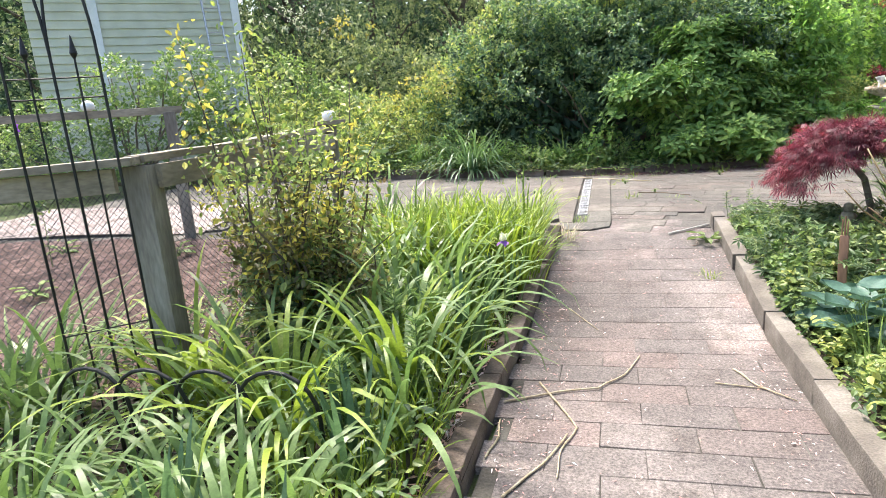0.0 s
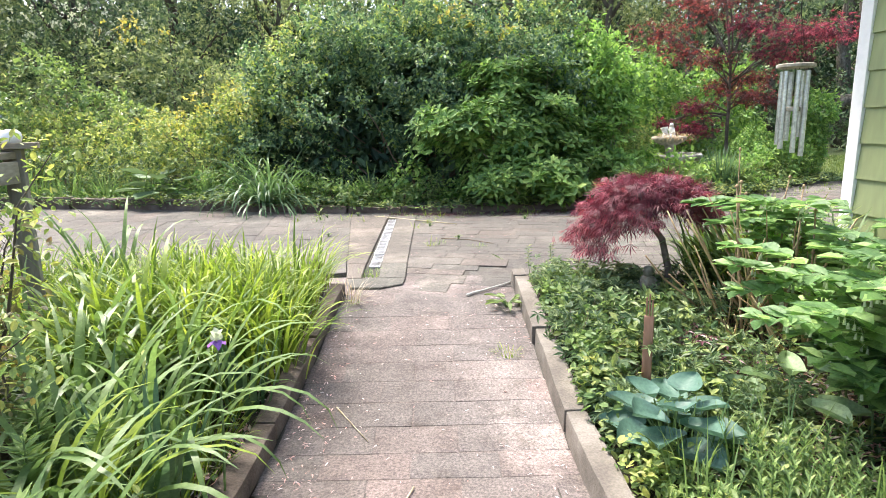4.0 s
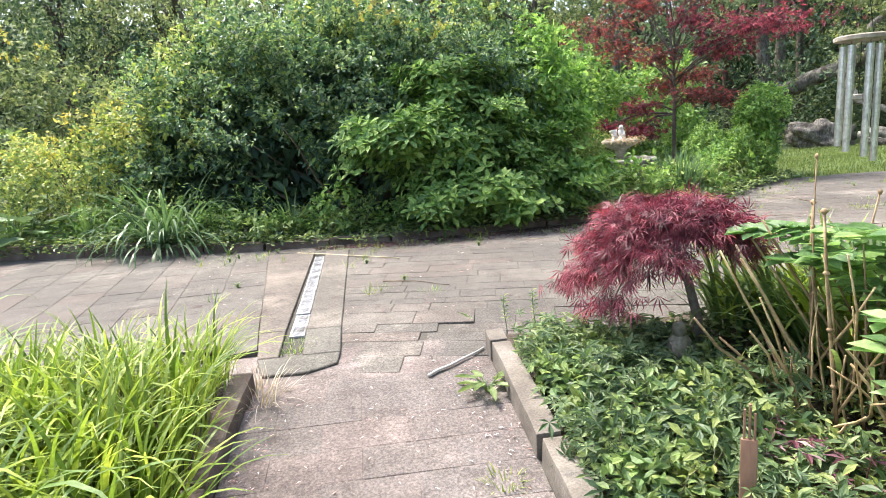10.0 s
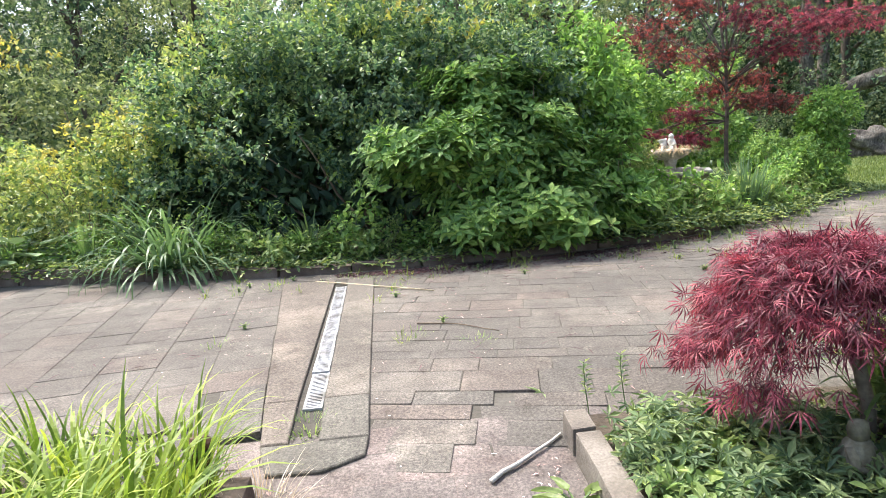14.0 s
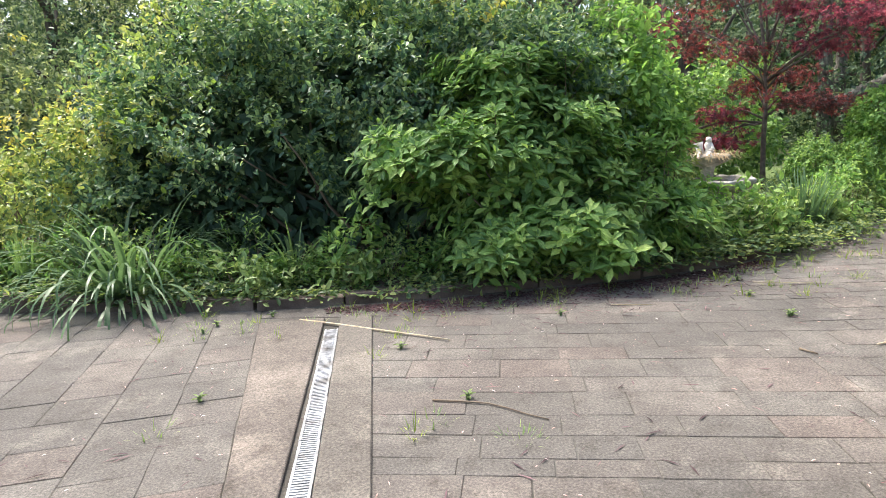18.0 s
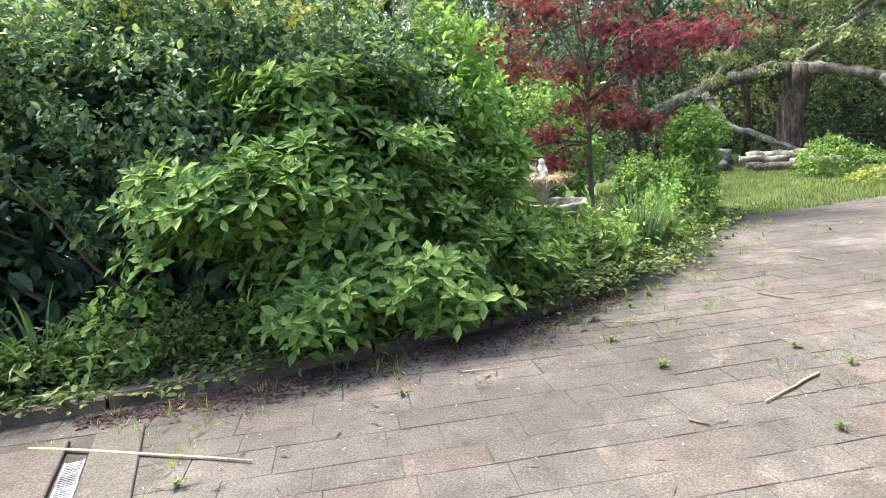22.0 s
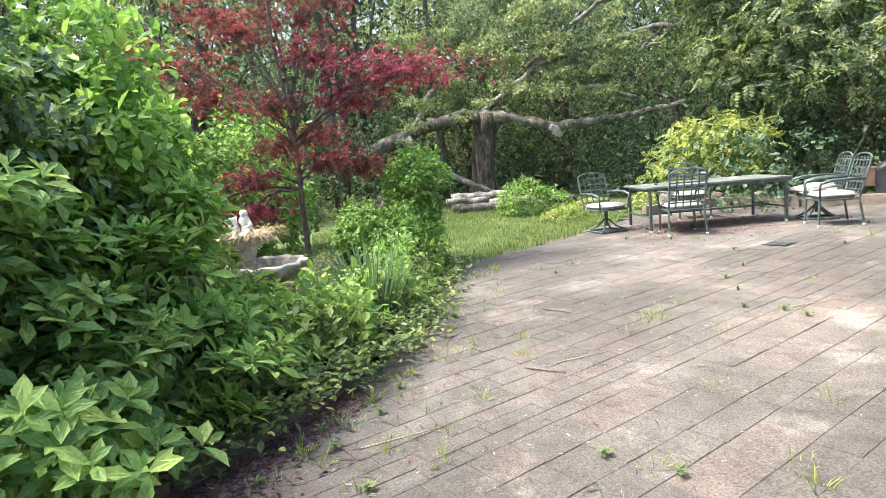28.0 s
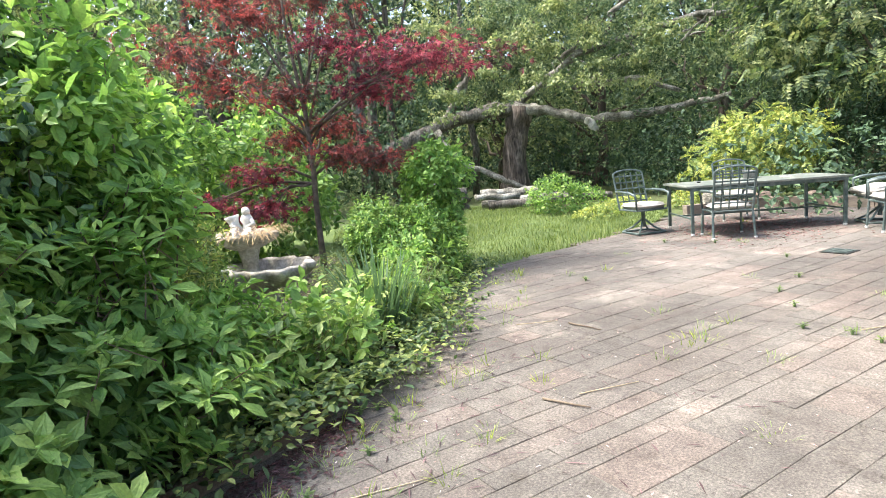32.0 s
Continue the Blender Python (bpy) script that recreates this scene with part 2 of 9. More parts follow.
def part(name, bm, material, parent=None, label="", smooth=False):
    """Links a bmesh as one mesh object."""
    me = bpy.data.meshes.new(name)
    bm.to_mesh(me)
    bm.free()
    me.materials.append(material)
    if smooth:
        me.polygons.foreach_set("use_smooth", [True] * len(me.polygons))
    ob = new(name, me)
    if parent:
        ob.parent = parent
    if label:
        ob["label"] = label
    return ob


def thing(name, label, category, loc=(0, 0, 0), rz=0.0, group="", kind=""):
    ob = new(name)
    ob.matrix_basis = pose(*loc, 0, 0, rz)
    ob.empty_display_size = 0.1
    return tagged(ob, label, category, group, kind)


def box(bm, c, s, rz=0.0, bevel=0.0, m=None):
    """Adds a box of size s at centre c."""
    t = Matrix.Translation(c) @ Matrix.Rotation(rz, 4, "Z") @ Matrix.Diagonal((*s, 1))
    if m is not None:
        t = m @ t
    vs = bmesh.ops.create_cube(bm, size=1, matrix=t)["verts"]
    if bevel:
        es = list({e for v in vs for e in v.link_edges})
        bmesh.ops.bevel(bm, geom=es, offset=bevel, segments=2, affect="EDGES", profile=0.7)
    return bm


def tube(bm, pts, radii, sides=6, caps=True):
    """Adds a tapered tube along points."""
    pts = [Vector(p) for p in pts]
    if isinstance(radii, (int, float)):
        radii = [radii] * len(pts)
    radii = [float(q) for q in radii]
    rings, side = [], None
    for i, p in enumerate(pts):
        d = (pts[min(i + 1, len(pts) - 1)] - pts[max(i - 1, 0)]).normalized()
        if side is None:
            side = d.orthogonal().normalized()
        side = (side - d * side.dot(d)).normalized()
        up = d.cross(side)
        rings.append([bm.verts.new(p + radii[i] * (math.cos(a) * side + math.sin(a) * up)) for a in [2 * math.pi * k / sides for k in range(sides)]])
    for a, b in zip(rings, rings[1:]):
        for k in range(sides):
            bm.faces.new((a[k], a[(k + 1) % sides], b[(k + 1) % sides], b[k]))
    if caps and sides > 2:
        bm.faces.new(rings[0][::-1])
        bm.faces.new(rings[-1])
    return bm


def lathe(bm, profile, sides=24, wave=0, depth=0.0, m=None):
    """Turns a profile of (radius, height) round z; wave lobes of that depth scallop it."""
    m = m or Matrix.Identity(4)
    rings = []
    for r, z in profile:
        ring = []
        for k in range(sides):
            a = 2 * math.pi * k / sides
            rr = r * (1 + depth * math.cos(wave * a)) if wave else r
            ring.append(bm.verts.new(m @ Vector((rr * math.cos(a), rr * math.sin(a), z))))
        rings.append(ring)
    for a, b in zip(rings, rings[1:]):
        for k in range(sides):
            bm.faces.new((a[k], a[(k + 1) % sides], b[(k + 1) % sides], b[k]))
    bm.faces.new(rings[0][::-1])
    bm.faces.new(rings[-1])
    return bm


def mesh_np(name, verts, quads, material, parent=None, label="", smooth=False):
    """A mesh object from arrays of vertices and of faces that all have the same number of corners."""
    verts, quads = np.asarray(verts, np.float32), np.asarray(quads, np.int32)
    me = bpy.data.meshes.new(name)
    n, k = quads.shape
    me.vertices.add(len(verts))
    me.vertices.foreach_set("co", verts.ravel())
    me.loops.add(n * k)
    me.loops.foreach_set("vertex_index", quads.ravel())
    me.polygons.add(n)
    me.polygons.foreach_set("loop_start", np.arange(0, n * k, k, dtype=np.int32))
    me.polygons.foreach_set("loop_total", np.full(n, k, np.int32))
    me.polygons.foreach_set("use_smooth", np.full(n, smooth))
    me.update(calc_edges=True)
    me.materials.append(material)
    ob = new(name, me)
    if parent:
        ob.parent = parent
    if label:
        ob["label"] = label
    return ob


def unit(v):
    return v / np.maximum(np.linalg.norm(v, axis=-1, keepdims=True), 1e-9)


# leaf outlines: side, along, up; faces with four corners
OVAL = (np.array([(0, 0, 0), (-0.25, 0.3, 0.07), (-0.25, 0.66, 0.05), (0, 1, -0.1), (0.25, 0.66, 0.05), (0.25, 0.3, 0.07)]), np.array([(0, 3, 2, 1), (0, 5, 4, 3)]))
FROND = (np.array([(-0.008, 0, 0), (0.008, 0, 0), (0.004, 1, -0.3), (-0.004, 1, -0.3)] + [q for t in (0.2, 0.36, 0.52, 0.68, 0.84) for s in (-1, 1) for q in (
    (0, t, -0.3 * t * t), (s * 0.17, t - 0.01, -0.3 * t * t - 0.01), (s * 0.34 * (1.15 - 0.4 * t), t + 0.13, -0.3 * t * t - 0.08), (s * 0.13, t + 0.17, -0.3 * t * t - 0.02))] + [(0, 0.97, -0.28), (-0.05, 1.1, -0.35), (0, 1.28, -0.5), (0.05, 1.1, -0.35)]),
    np.arange(48).reshape(12, 4))
DIAMOND = (np.array([(0, 0, 0), (-0.3, 0.5, 0.06), (0, 1, -0.06), (0.3, 0.5, 0.06)]), np.array([(0, 3, 2, 1)]))
SLIM = (np.array([(0, 0, 0), (-0.13, 0.4, 0.03), (0, 1, -0.1), (0.13, 0.4, 0.03)]), np.array([(0, 3, 2, 1)]))


def leaves(pos, direction, normal, size, shape=OVAL):
    """Vertices and faces of leaves that start at pos and point along direction."""
    tv, tf = shape
    d = unit(direction)
    s = unit(np.cross(d, normal))
    n = np.cross(s, d)
    size = np.broadcast_to(size, (len(pos),))[:, None, None]
    v = pos[:, None] + size * (tv[None, :, :1] * s[:, None] + tv[None, :, 1:2] * d[:, None] + tv[None, :, 2:] * n[:, None])
    f = tf[None] + (np.arange(len(pos)) * len(tv))[:, None, None]
    return v.reshape(-1, 3), f.reshape(-1, tf.shape[1])


def join_np(chunks):
    vs, fs, k = [], [], 0
    for v, f in chunks:
        vs.append(v)
        fs.append(f + k)
        k += len(v)
    return np.concatenate(vs), np.concatenate(fs)


def lumpy(p, scale, seed):
    """A cheap smooth noise of points, about -1 to 1."""
    r = np.random.RandomState(seed)
    out = np.zeros(len(p))
    for k in range(5):
        w = r.normal(size=3) * scale * (1 + 0.6 * k)
        out += np.sin(p @ w + r.uniform(0, 6.28)) / (1 + 0.5 * k)
    return out / 2.2


def crown(blobs, count, size, seed, shape=OVAL, sprig=5, rough=0.22, lump=1.6, floor=None, depth=0.3, droop=0.25, gaps=0.0):
    """Leaves in sprigs over a heap of lumpy ellipsoids (x, y, z, rx, ry, rz), with some inside."""
    r = np.random.RandomState(seed)
    b = np.array(blobs, float)
    area = (b[:, 3] * b[:, 4] + b[:, 3] * b[:, 5] + b[:, 4] * b[:, 5])
    n = max(count // sprig, 1)
    pick = r.choice(len(b), n * 2, p=area / area.sum())
    u = unit(r.normal(size=(n * 2, 3)))
    rad = 1 - depth * r.uniform(0, 1, n * 2) ** 2
    c, e = b[pick, :3], b[pick, 3:]
    p = c + u * e
    rad = rad * (1 + rough * lumpy(p, lump, seed + 1) + 0.5 * rough * lumpy(p, lump * 3.1, seed + 2))
    p = c + u * e * rad[:, None]
    keep = np.ones(len(p), bool)
    for k, q in enumerate(b):
        keep &= (pick == k) | ((((p - q[:3]) / q[3:]) ** 2).sum(1) > 0.62)
    if floor is not None:
        keep &= p[:, 2] > floor
    if gaps:
        open_ = lumpy(p, 2.2, seed + 9) + 0.6 * lumpy(p, 5.5, seed + 10)
        keep &= open_ > np.quantile(open_, gaps)
    p, u, e = p[keep][:n], u[keep][:n], e[keep][:n]
    out = unit(u / e)
    m = len(p)
    pos = np.repeat(p, sprig, 0) + r.normal(size=(m * sprig, 3)) * size * 0.35
    o = np.repeat(out, sprig, 0)
    d = o * 0.55 + r.normal(size=o.shape) * 0.75
    d[:, 2] -= droop
    nrm = o * 0.5 + np.array((0, 0, 0.8)) + r.normal(size=o.shape) * 0.35
    return leaves(pos, d, nrm, size * r.uniform(0.6, 1.3, len(pos)), shape)


def blades(base, azimuth, length, width, lean0, lean1, segs=6, power=1.4):
    """Strap leaves that start at base and bend over from lean0 to lean1 (radians off the vertical)."""
    n = len(base)
    s = np.linspace(0, 1, segs + 1)
    ang = lean0[:, None] + (lean1 - lean0)[:, None] * s[None] ** power
    h = np.stack([np.cos(azimuth), np.sin(azimuth), 0 * azimuth], -1)
    step = (length / segs)[:, None]
    mid = (ang[:, 1:] + ang[:, :-1]) / 2
    out = np.concatenate([np.zeros((n, 1)), np.cumsum(np.sin(mid) * step, 1)], 1)
    up = np.concatenate([np.zeros((n, 1)), np.cumsum(np.cos(mid) * step, 1)], 1)
    c = base[:, None] + h[:, None] * out[..., None]
    c[..., 2] += up
    side = np.stack([-np.sin(azimuth), np.cos(azimuth), 0 * azimuth], -1)
    w = width[:, None] * np.interp(s, (0, 0.15, 0.55, 0.85, 1), (0.7, 1, 0.9, 0.5, 0.03))[None] / 2
    a, b = c - side[:, None] * w[..., None], c + side[:, None] * w[..., None]
    v = np.stack([a, b], 2).reshape(n, -1, 3)
    f = np.array([(2 * k, 2 * k + 1, 2 * k + 3, 2 * k + 2) for k in range(segs)])
    return v.reshape(-1, 3), (f[None] + (np.arange(n) * 2 * (segs + 1))[:, None, None]).reshape(-1, 4)


def tufts(points, count, length, width, lean, seed, spread=0.08, segs=5, droop=1.1):
    """Blades round each of the points."""
    r = np.random.RandomState(seed)
    base = np.repeat(np.array(points, float), count, 0)
    n = len(base)
    az = r.uniform(0, 6.283, n)
    off = spread * r.uniform(0, 1, n) ** 0.5
    base = base + np.stack([off * np.cos(az), off * np.sin(az), 0 * az], -1)
    l0 = r.uniform(0.02, lean, n)
    power = 2.0 if droop > 1.25 else 1.4
    return blades(base, az + r.normal(size=n) * 0.3, length * r.uniform(0.6, 1.2, n), width * r.uniform(0.7, 1.2, n), l0, l0 + droop * r.uniform(0.4, 1.4, n), segs, power)


# ---- ground ----
def build_ground():
    xs = np.concatenate([[-900, -300, -100, -50], np.linspace(-30, 40, 141), [60, 110, 300, 900]])
    ys = np.concatenate([[-900, -300, -100, -40], np.linspace(-10, 45, 111), [60, 110, 300, 900]])
    X, Y = np.meshgrid(xs, ys, indexing="ij")
    Z = np.interp(Y, (4.9, 6.6, 7.6), (-0.33, -0.09, 0.0)) + np.interp(X, (3, 12), (0, 0.15)) - 0.05
    P = np.stack([X, Y, Z], -1).reshape(-1, 3)
    i, j = np.meshgrid(np.arange(len(xs) - 1), np.arange(len(ys) - 1), indexing="ij")
    k = (i * len(ys) + j).ravel()
    ob = mesh_np("ground", P, np.stack([k, k + len(ys), k + len(ys) + 1, k + 1], -1), M_GROUND, smooth=True)
    tagged(ob, "grassy ground with soil and leaf litter", "ground", kind="structure")


build_ground()

PATIO = [(-9, 7.1), (-0.45, 7.0), (-0.45, 6.4), (-0.55, 4.5), (-0.62, -1.5), (0.92, -1.5), (0.9, 4.5), (0.88, 7.05), (2.9, 7.1), (3.3, 6.75), (11.3, 7.35), (11.3, 4.0), (14.2, 4.0), (14.5, 10.5), (15.0, 12.6),
         (12.5, 13.3), (10.4, 13.2), (8.7, 13.45), (7.5, 13.5), (6.1, 12.7), (4.8, 11.75), (3.6, 11.35), (2.5, 11.1), (0.5, 10.95), (-1.0, 11.0), (-2.5, 11.4), (-4.8, 12.0), (-9, 12.7)]


def inside(x, y, poly):
    hit, n = False, len(poly)
    for k in range(n):
        (x0, y0), (x1, y1) = poly[k], poly[(k + 1) % n]
        if (y0 > y) != (y1 > y) and x < (x1 - x0) * (y - y0) / (y1 - y0) + x0:
            hit = not hit
    return hit


def in_world(ob):
    """Lets a part that is built in world coordinates hang from a thing placed elsewhere."""
    ob.matrix_parent_inverse = ob.parent.matrix_basis.inverted()
    return ob


def patch(name, poly, lift, material, seed, step=0.2, rough=0.03):
    """Uneven earth over a polygon of the plan."""
    r = np.array(poly)
    x0, y0 = r.min(0)
    nx, ny = ((r.max(0) - r.min(0)) / step).astype(int) + 1
    X, Y = np.meshgrid(x0 + step * np.arange(nx + 1), y0 + step * np.arange(ny + 1), indexing="ij")
    P = np.stack([X, Y, 0 * X], -1).reshape(-1, 3)
    P[:, 2] = np.interp(P[:, 1], (4.9, 6.6, 7.6), (-0.33, -0.09, 0.0)) + np.interp(P[:, 0], (3, 12), (0, 0.15)) + lift + rough * lumpy(P, 3.0, seed) + 0.5 * rough * lumpy(P, 11.0, seed + 1)
    i, j = np.meshgrid(np.arange(nx), np.arange(ny), indexing="ij")
    k = (i * (ny + 1) + j).ravel()
    f = np.stack([k, k + ny + 1, k + ny + 2, k + 1], -1)
    c = P[f].mean(1)
    f = f[[inside(x, y, poly) for x, y, _ in c]]
    return mesh_np(name, P, f, material, smooth=True)


M_MULCH = solid_mat("red_mulch", ((0.04, 0.022, 0.018), (0.09, 0.052, 0.042), (0.2, 0.13, 0.11)), 9, 0.95, 0, 1.0, 0.03, 40)
M_GRAVEL = solid_mat("pale_gravel", ((0.2, 0.155, 0.14), (0.31, 0.255, 0.235), (0.44, 0.4, 0.37)), 3, 0.95, 0, 0.9, 0.02, 50)
M_LAWN = solid_mat("lawn", ((0.06, 0.095, 0.025), (0.09, 0.14, 0.032), (0.13, 0.18, 0.045)), 1.2, 0.9, 0, 0.9, 0.03, 60)

tagged(patch("planting_bed_1", [(0.95, -1.5), (4.1, -1.5), (3.25, 6.8), (2.9, 7.05), (0.95, 7.0)], 0.05, M_SOIL, 1), "dark garden soil under the bedding plants", "soil", kind="structure")
tagged(patch("planting_bed_2", [(-0.7, -1.5), (-0.5, 6.95), (-2.4, 7.05), (-2.4, 3.85), (-4.6, 3.3), (-4.6, -1.5)], 0.05, M_SOIL, 2), "dark garden soil under the daylilies", "soil", kind="structure")
tagged(patch("planting_bed_3", [(-9, 12.9), (-4.8, 12.15), (-2.5, 11.55), (-1, 11.15), (0.5, 11.1), (2.5, 11.25), (3.6, 11.5), (4.75, 11.9), (6, 12.8), (7.4, 13.6), (8.1, 14.6), (7.2, 17), (3, 18), (-9, 18)], 0.08, M_SOIL, 3), "dark shaded soil under the shrubs", "soil", kind="structure")
tagged(patch("mulch_bed", [(-2.35, 3.8), (-2.35, 7.05), (-9, 7.1), (-9.5, 2.0), (-4.65, 3.2)], 0.03, M_MULCH, 4), "reddish-brown bark mulch inside the garden fence", "mulch", kind="structure")
tagged(patch("gravel_patch", [(-9, 7.3), (-4.6, 7.25), (-5, 9.2), (-9.5, 9.6)], 0.025, M_GRAVEL, 5, rough=0.015), "pale pinkish gravel beside the mulch", "gravel", kind="structure")
tagged(patch("lawn", [(7.5, 13.55), (8.7, 13.5), (10.4, 13.28), (12.4, 13.4), (14.6, 14.2), (16.5, 17.5), (15, 21), (10, 21), (7.6, 19), (7.9, 15)], -0.01, M_LAWN, 6, rough=0.03), "short bright green lawn", "lawn", kind="structure")


# kerbs along the path
def kerb(name, xs, y0, y1, side, material, label, block=0.92, width=0.11, high=0.13):
    ob = thing(name, label, "kerb", (xs(3), 3.0, G(0, 3.0)), kind="structure")
    y, k = y0, 0
    r = random.Random(5)
    while y < y1 - 0.1:
        l = min(block, y1 - y)
        ya, yb = y + 0.008, y + l - 0.008
        bm = bmesh.new()
        box(bm, (0, 0, 0), (width, yb - ya, high + 0.12), bevel=0.012)
        bmesh.ops.subdivide_edges(bm, edges=[e for e in bm.edges if e.calc_length() > 0.3], cuts=6)
        for v in bm.verts:
            v.co += Vector((lumpy(np.array([v.co]) + k, 14, 3)[0], 0, lumpy(np.array([v.co]) + k, 17, 4)[0])) * 0.005
        p = part("kerb_block", bm, material, ob)
        za, zb = G(0, ya), G(0, yb)
        pitch = math.degrees(math.atan2(zb - za, yb - ya))
        yaw = math.degrees(math.atan2(-(xs(yb) - xs(ya)), yb - ya))
        p.matrix_basis = ob.matrix_basis.inverted() @ pose((xs(ya) + xs(yb)) / 2 + side * width / 2, (ya + yb) / 2, (za + zb) / 2 + high / 2 - 0.06, pitch + r.uniform(-0.4, 0.4), r.uniform(-1, 1), yaw + r.uniform(-0.6, 0.6))
        y += l
        k += 1
    return ob


M_KERB_L = solid_mat("brown_kerb", ((0.075, 0.053, 0.042), (0.13, 0.096, 0.077), (0.2, 0.158, 0.13)), 5, 0.9, 0, 0.7, 0.008, 70)
kerb("kerb_right", lambda y: lerp(y, (-1.5, 4.5, 7.05), (0.93, 0.895, 0.865)), -1.4, 7.05, 1, M_KERB, "rough grey-brown concrete kerb along the garden path")
kerb("kerb_left", lambda y: lerp(y, (-1.5, 4.5, 6.9), (-0.66, -0.585, -0.46)), -1.4, 6.9, -1, M_KERB_L, "dark brown weathered concrete kerb along the path", high=0.1)


# edging of the back bed
def edging():
    line = [(-9, 12.72), (-6.5, 12.35), (-4.8, 12.02), (-2.5, 11.42), (-1.0, 11.02), (0.5, 10.97), (2.5, 11.12), (3.6, 11.37), (4.2, 11.57)]
    ob = thing("bed_edging", "worn dark brown concrete edging blocks along the shrub bed", "edging", (0.5, 11, 0), kind="structure")
    r = random.Random(8)
    for (xa, ya), (xb, yb) in zip(line, line[1:]):
        d = math.hypot(xb - xa, yb - ya)
        n = max(1, round(d / 0.85))
        for k in range(n):
            t = (k + 0.5) / n
            x, y = xa + (xb - xa) * t, ya + (yb - ya) * t
            bm = box(bmesh.new(), (0, 0, 0), (d / n - r.uniform(0.006, 0.03), 0.15, 0.24), bevel=0.018)
            rise = lerp(x, (-3.5, -2.0), (0.06, -0.02))
            for v in bm.verts:
                v.co += Vector([r.uniform(-0.006, 0.006) for _ in range(3)])
            p = part("edging_block", bm, M_KERB_L, ob)
            p.matrix_basis = ob.matrix_basis.inverted() @ pose(x, y + 0.04, G(x, y) + rise + r.uniform(-0.025, 0.012), r.uniform(-3, 3), r.uniform(-1.5, 1.5), math.degrees(math.atan2(yb - ya, xb - xa)) + r.uniform(-3, 3))


edging()


def low_wall():
    ob = thing("low_wall", "low brown timber edging at the back of the patio", "edging", (14.5, 10.5, 0.15), kind="structure")
    pts = [(14.25, 5.0), (14.35, 8.4), (14.55, 10.5), (14.75, 12.3), (13.2, 13.25)]
    for (xa, ya), (xb, yb) in zip(pts, pts[1:]):
        d = math.hypot(xb - xa, yb - ya)
        p = part("edging_beam", box(bmesh.new(), (0, 0, 0), (d - 0.01, 0.14, 0.2), bevel=0.012), solid_mat("tan_timber", ((0.13, 0.105, 0.08), (0.2, 0.165, 0.13), (0.29, 0.25, 0.2)), 5, 0.85, stretch=(0.25, 1, 1)), ob)
        p.matrix_basis = ob.matrix_basis.inverted() @ pose((xa + xb) / 2, (ya + yb) / 2, 0.235, 0, 0, math.degrees(math.atan2(yb - ya, xb - xa)))


low_wall()


# channel drain with its concrete surround
def channel_drain():
    ob = thing("channel_drain", "concrete surround with a pale slotted drain grate, weeds at one end", "drain", (-0.3, 8.8, 0))
    M_GRATE = solid_mat("grate_plastic", ((0.14, 0.13, 0.115), (0.33, 0.335, 0.345), (0.5, 0.51, 0.53)), 7, 0.55, 0, 0.1, 0.002, 35, grain_k=0.4)

    def strip(name, corners, top, material=M_SLAB, thick=0.12):
        bm = bmesh.new()
        n = len(corners)
        up = [bm.verts.new((x, y, G(x, y) + top)) for x, y in corners]
        lo = [bm.verts.new((x, y, G(x, y) + top - thick)) for x, y in corners]
        bm.faces.new(up)
        bm.faces.new(lo[::-1])
        for k in range(n):
            bm.faces.new((up[k], lo[k], lo[(k + 1) % n], up[(k + 1) % n]))
        bmesh.ops.recalc_face_normals(bm, faces=bm.faces[:])
        bmesh.ops.bevel(bm, geom=[e for e in bm.edges if e.verts[0].co.z > -0.1 and e.verts[1].co.z > -0.1], offset=0.006, segments=1, affect="EDGES")
        return in_world(part(name, bm, material, ob))

    strip("slab_strip", [(-0.235, 7.2), (-0.004, 7.2), (-0.004, 7.6), (-0.238, 7.6)], 0.016)
    strip("slab_strip", [(-0.238, 7.603), (-0.004, 7.603), (-0.004, 10.55), (-0.26, 10.55)], 0.016)
    strip("slab_strip", [(-0.5, 7.2), (-0.375, 7.2), (-0.376, 7.6), (-0.548, 7.6)], 0.018)
    strip("slab_strip", [(-0.548, 7.603), (-0.376, 7.603), (-0.385, 10.55), (-0.9, 10.55)], 0.018)
    strip("slab_end", [(-0.44, 6.97), (-0.2, 6.96), (-0.02, 7.05), (-0.004, 7.192), (-0.5, 7.192)], 0.017)
    strip("channel", [(-0.375, 7.2), (-0.235, 7.2), (-0.238, 7.6), (-0.376, 7.6)], -0.03, M_SOIL, 0.05)
    strip("channel", [(-0.376, 7.603), (-0.238, 7.603), (-0.26, 10.55), (-0.385, 10.55)], -0.03, M_SOIL, 0.05)
    y = 7.5
    while y < 10.2:
        bm = bmesh.new()
        l = min(0.5, 10.25 - y)
        xc = -0.293 - 0.007 * (y - 7.5)
        for dx in (-0.044, 0.044):
            box(bm, (xc + dx, y + l / 2, 0), (0.012, l - 0.006, 0.016))
        n = int(l / 0.02)
        for k in range(n):
            box(bm, (xc, y + 0.012 + k * 0.02, 0.0), (0.078, 0.011, 0.012))
        p = in_world(part("grate", bm, M_GRATE, ob))
        p.location.z = G(0, y) + 0.006
        y += l
    return ob


channel_drain()


# ---- green house with the window ----
def glass_build(nt, nodes, links, p):
    p.inputs["Roughness"].default_value = 0.02
    p.inputs["Transmission Weight"].default_value = 1.0
    p.inputs["IOR"].default_value = 1.45


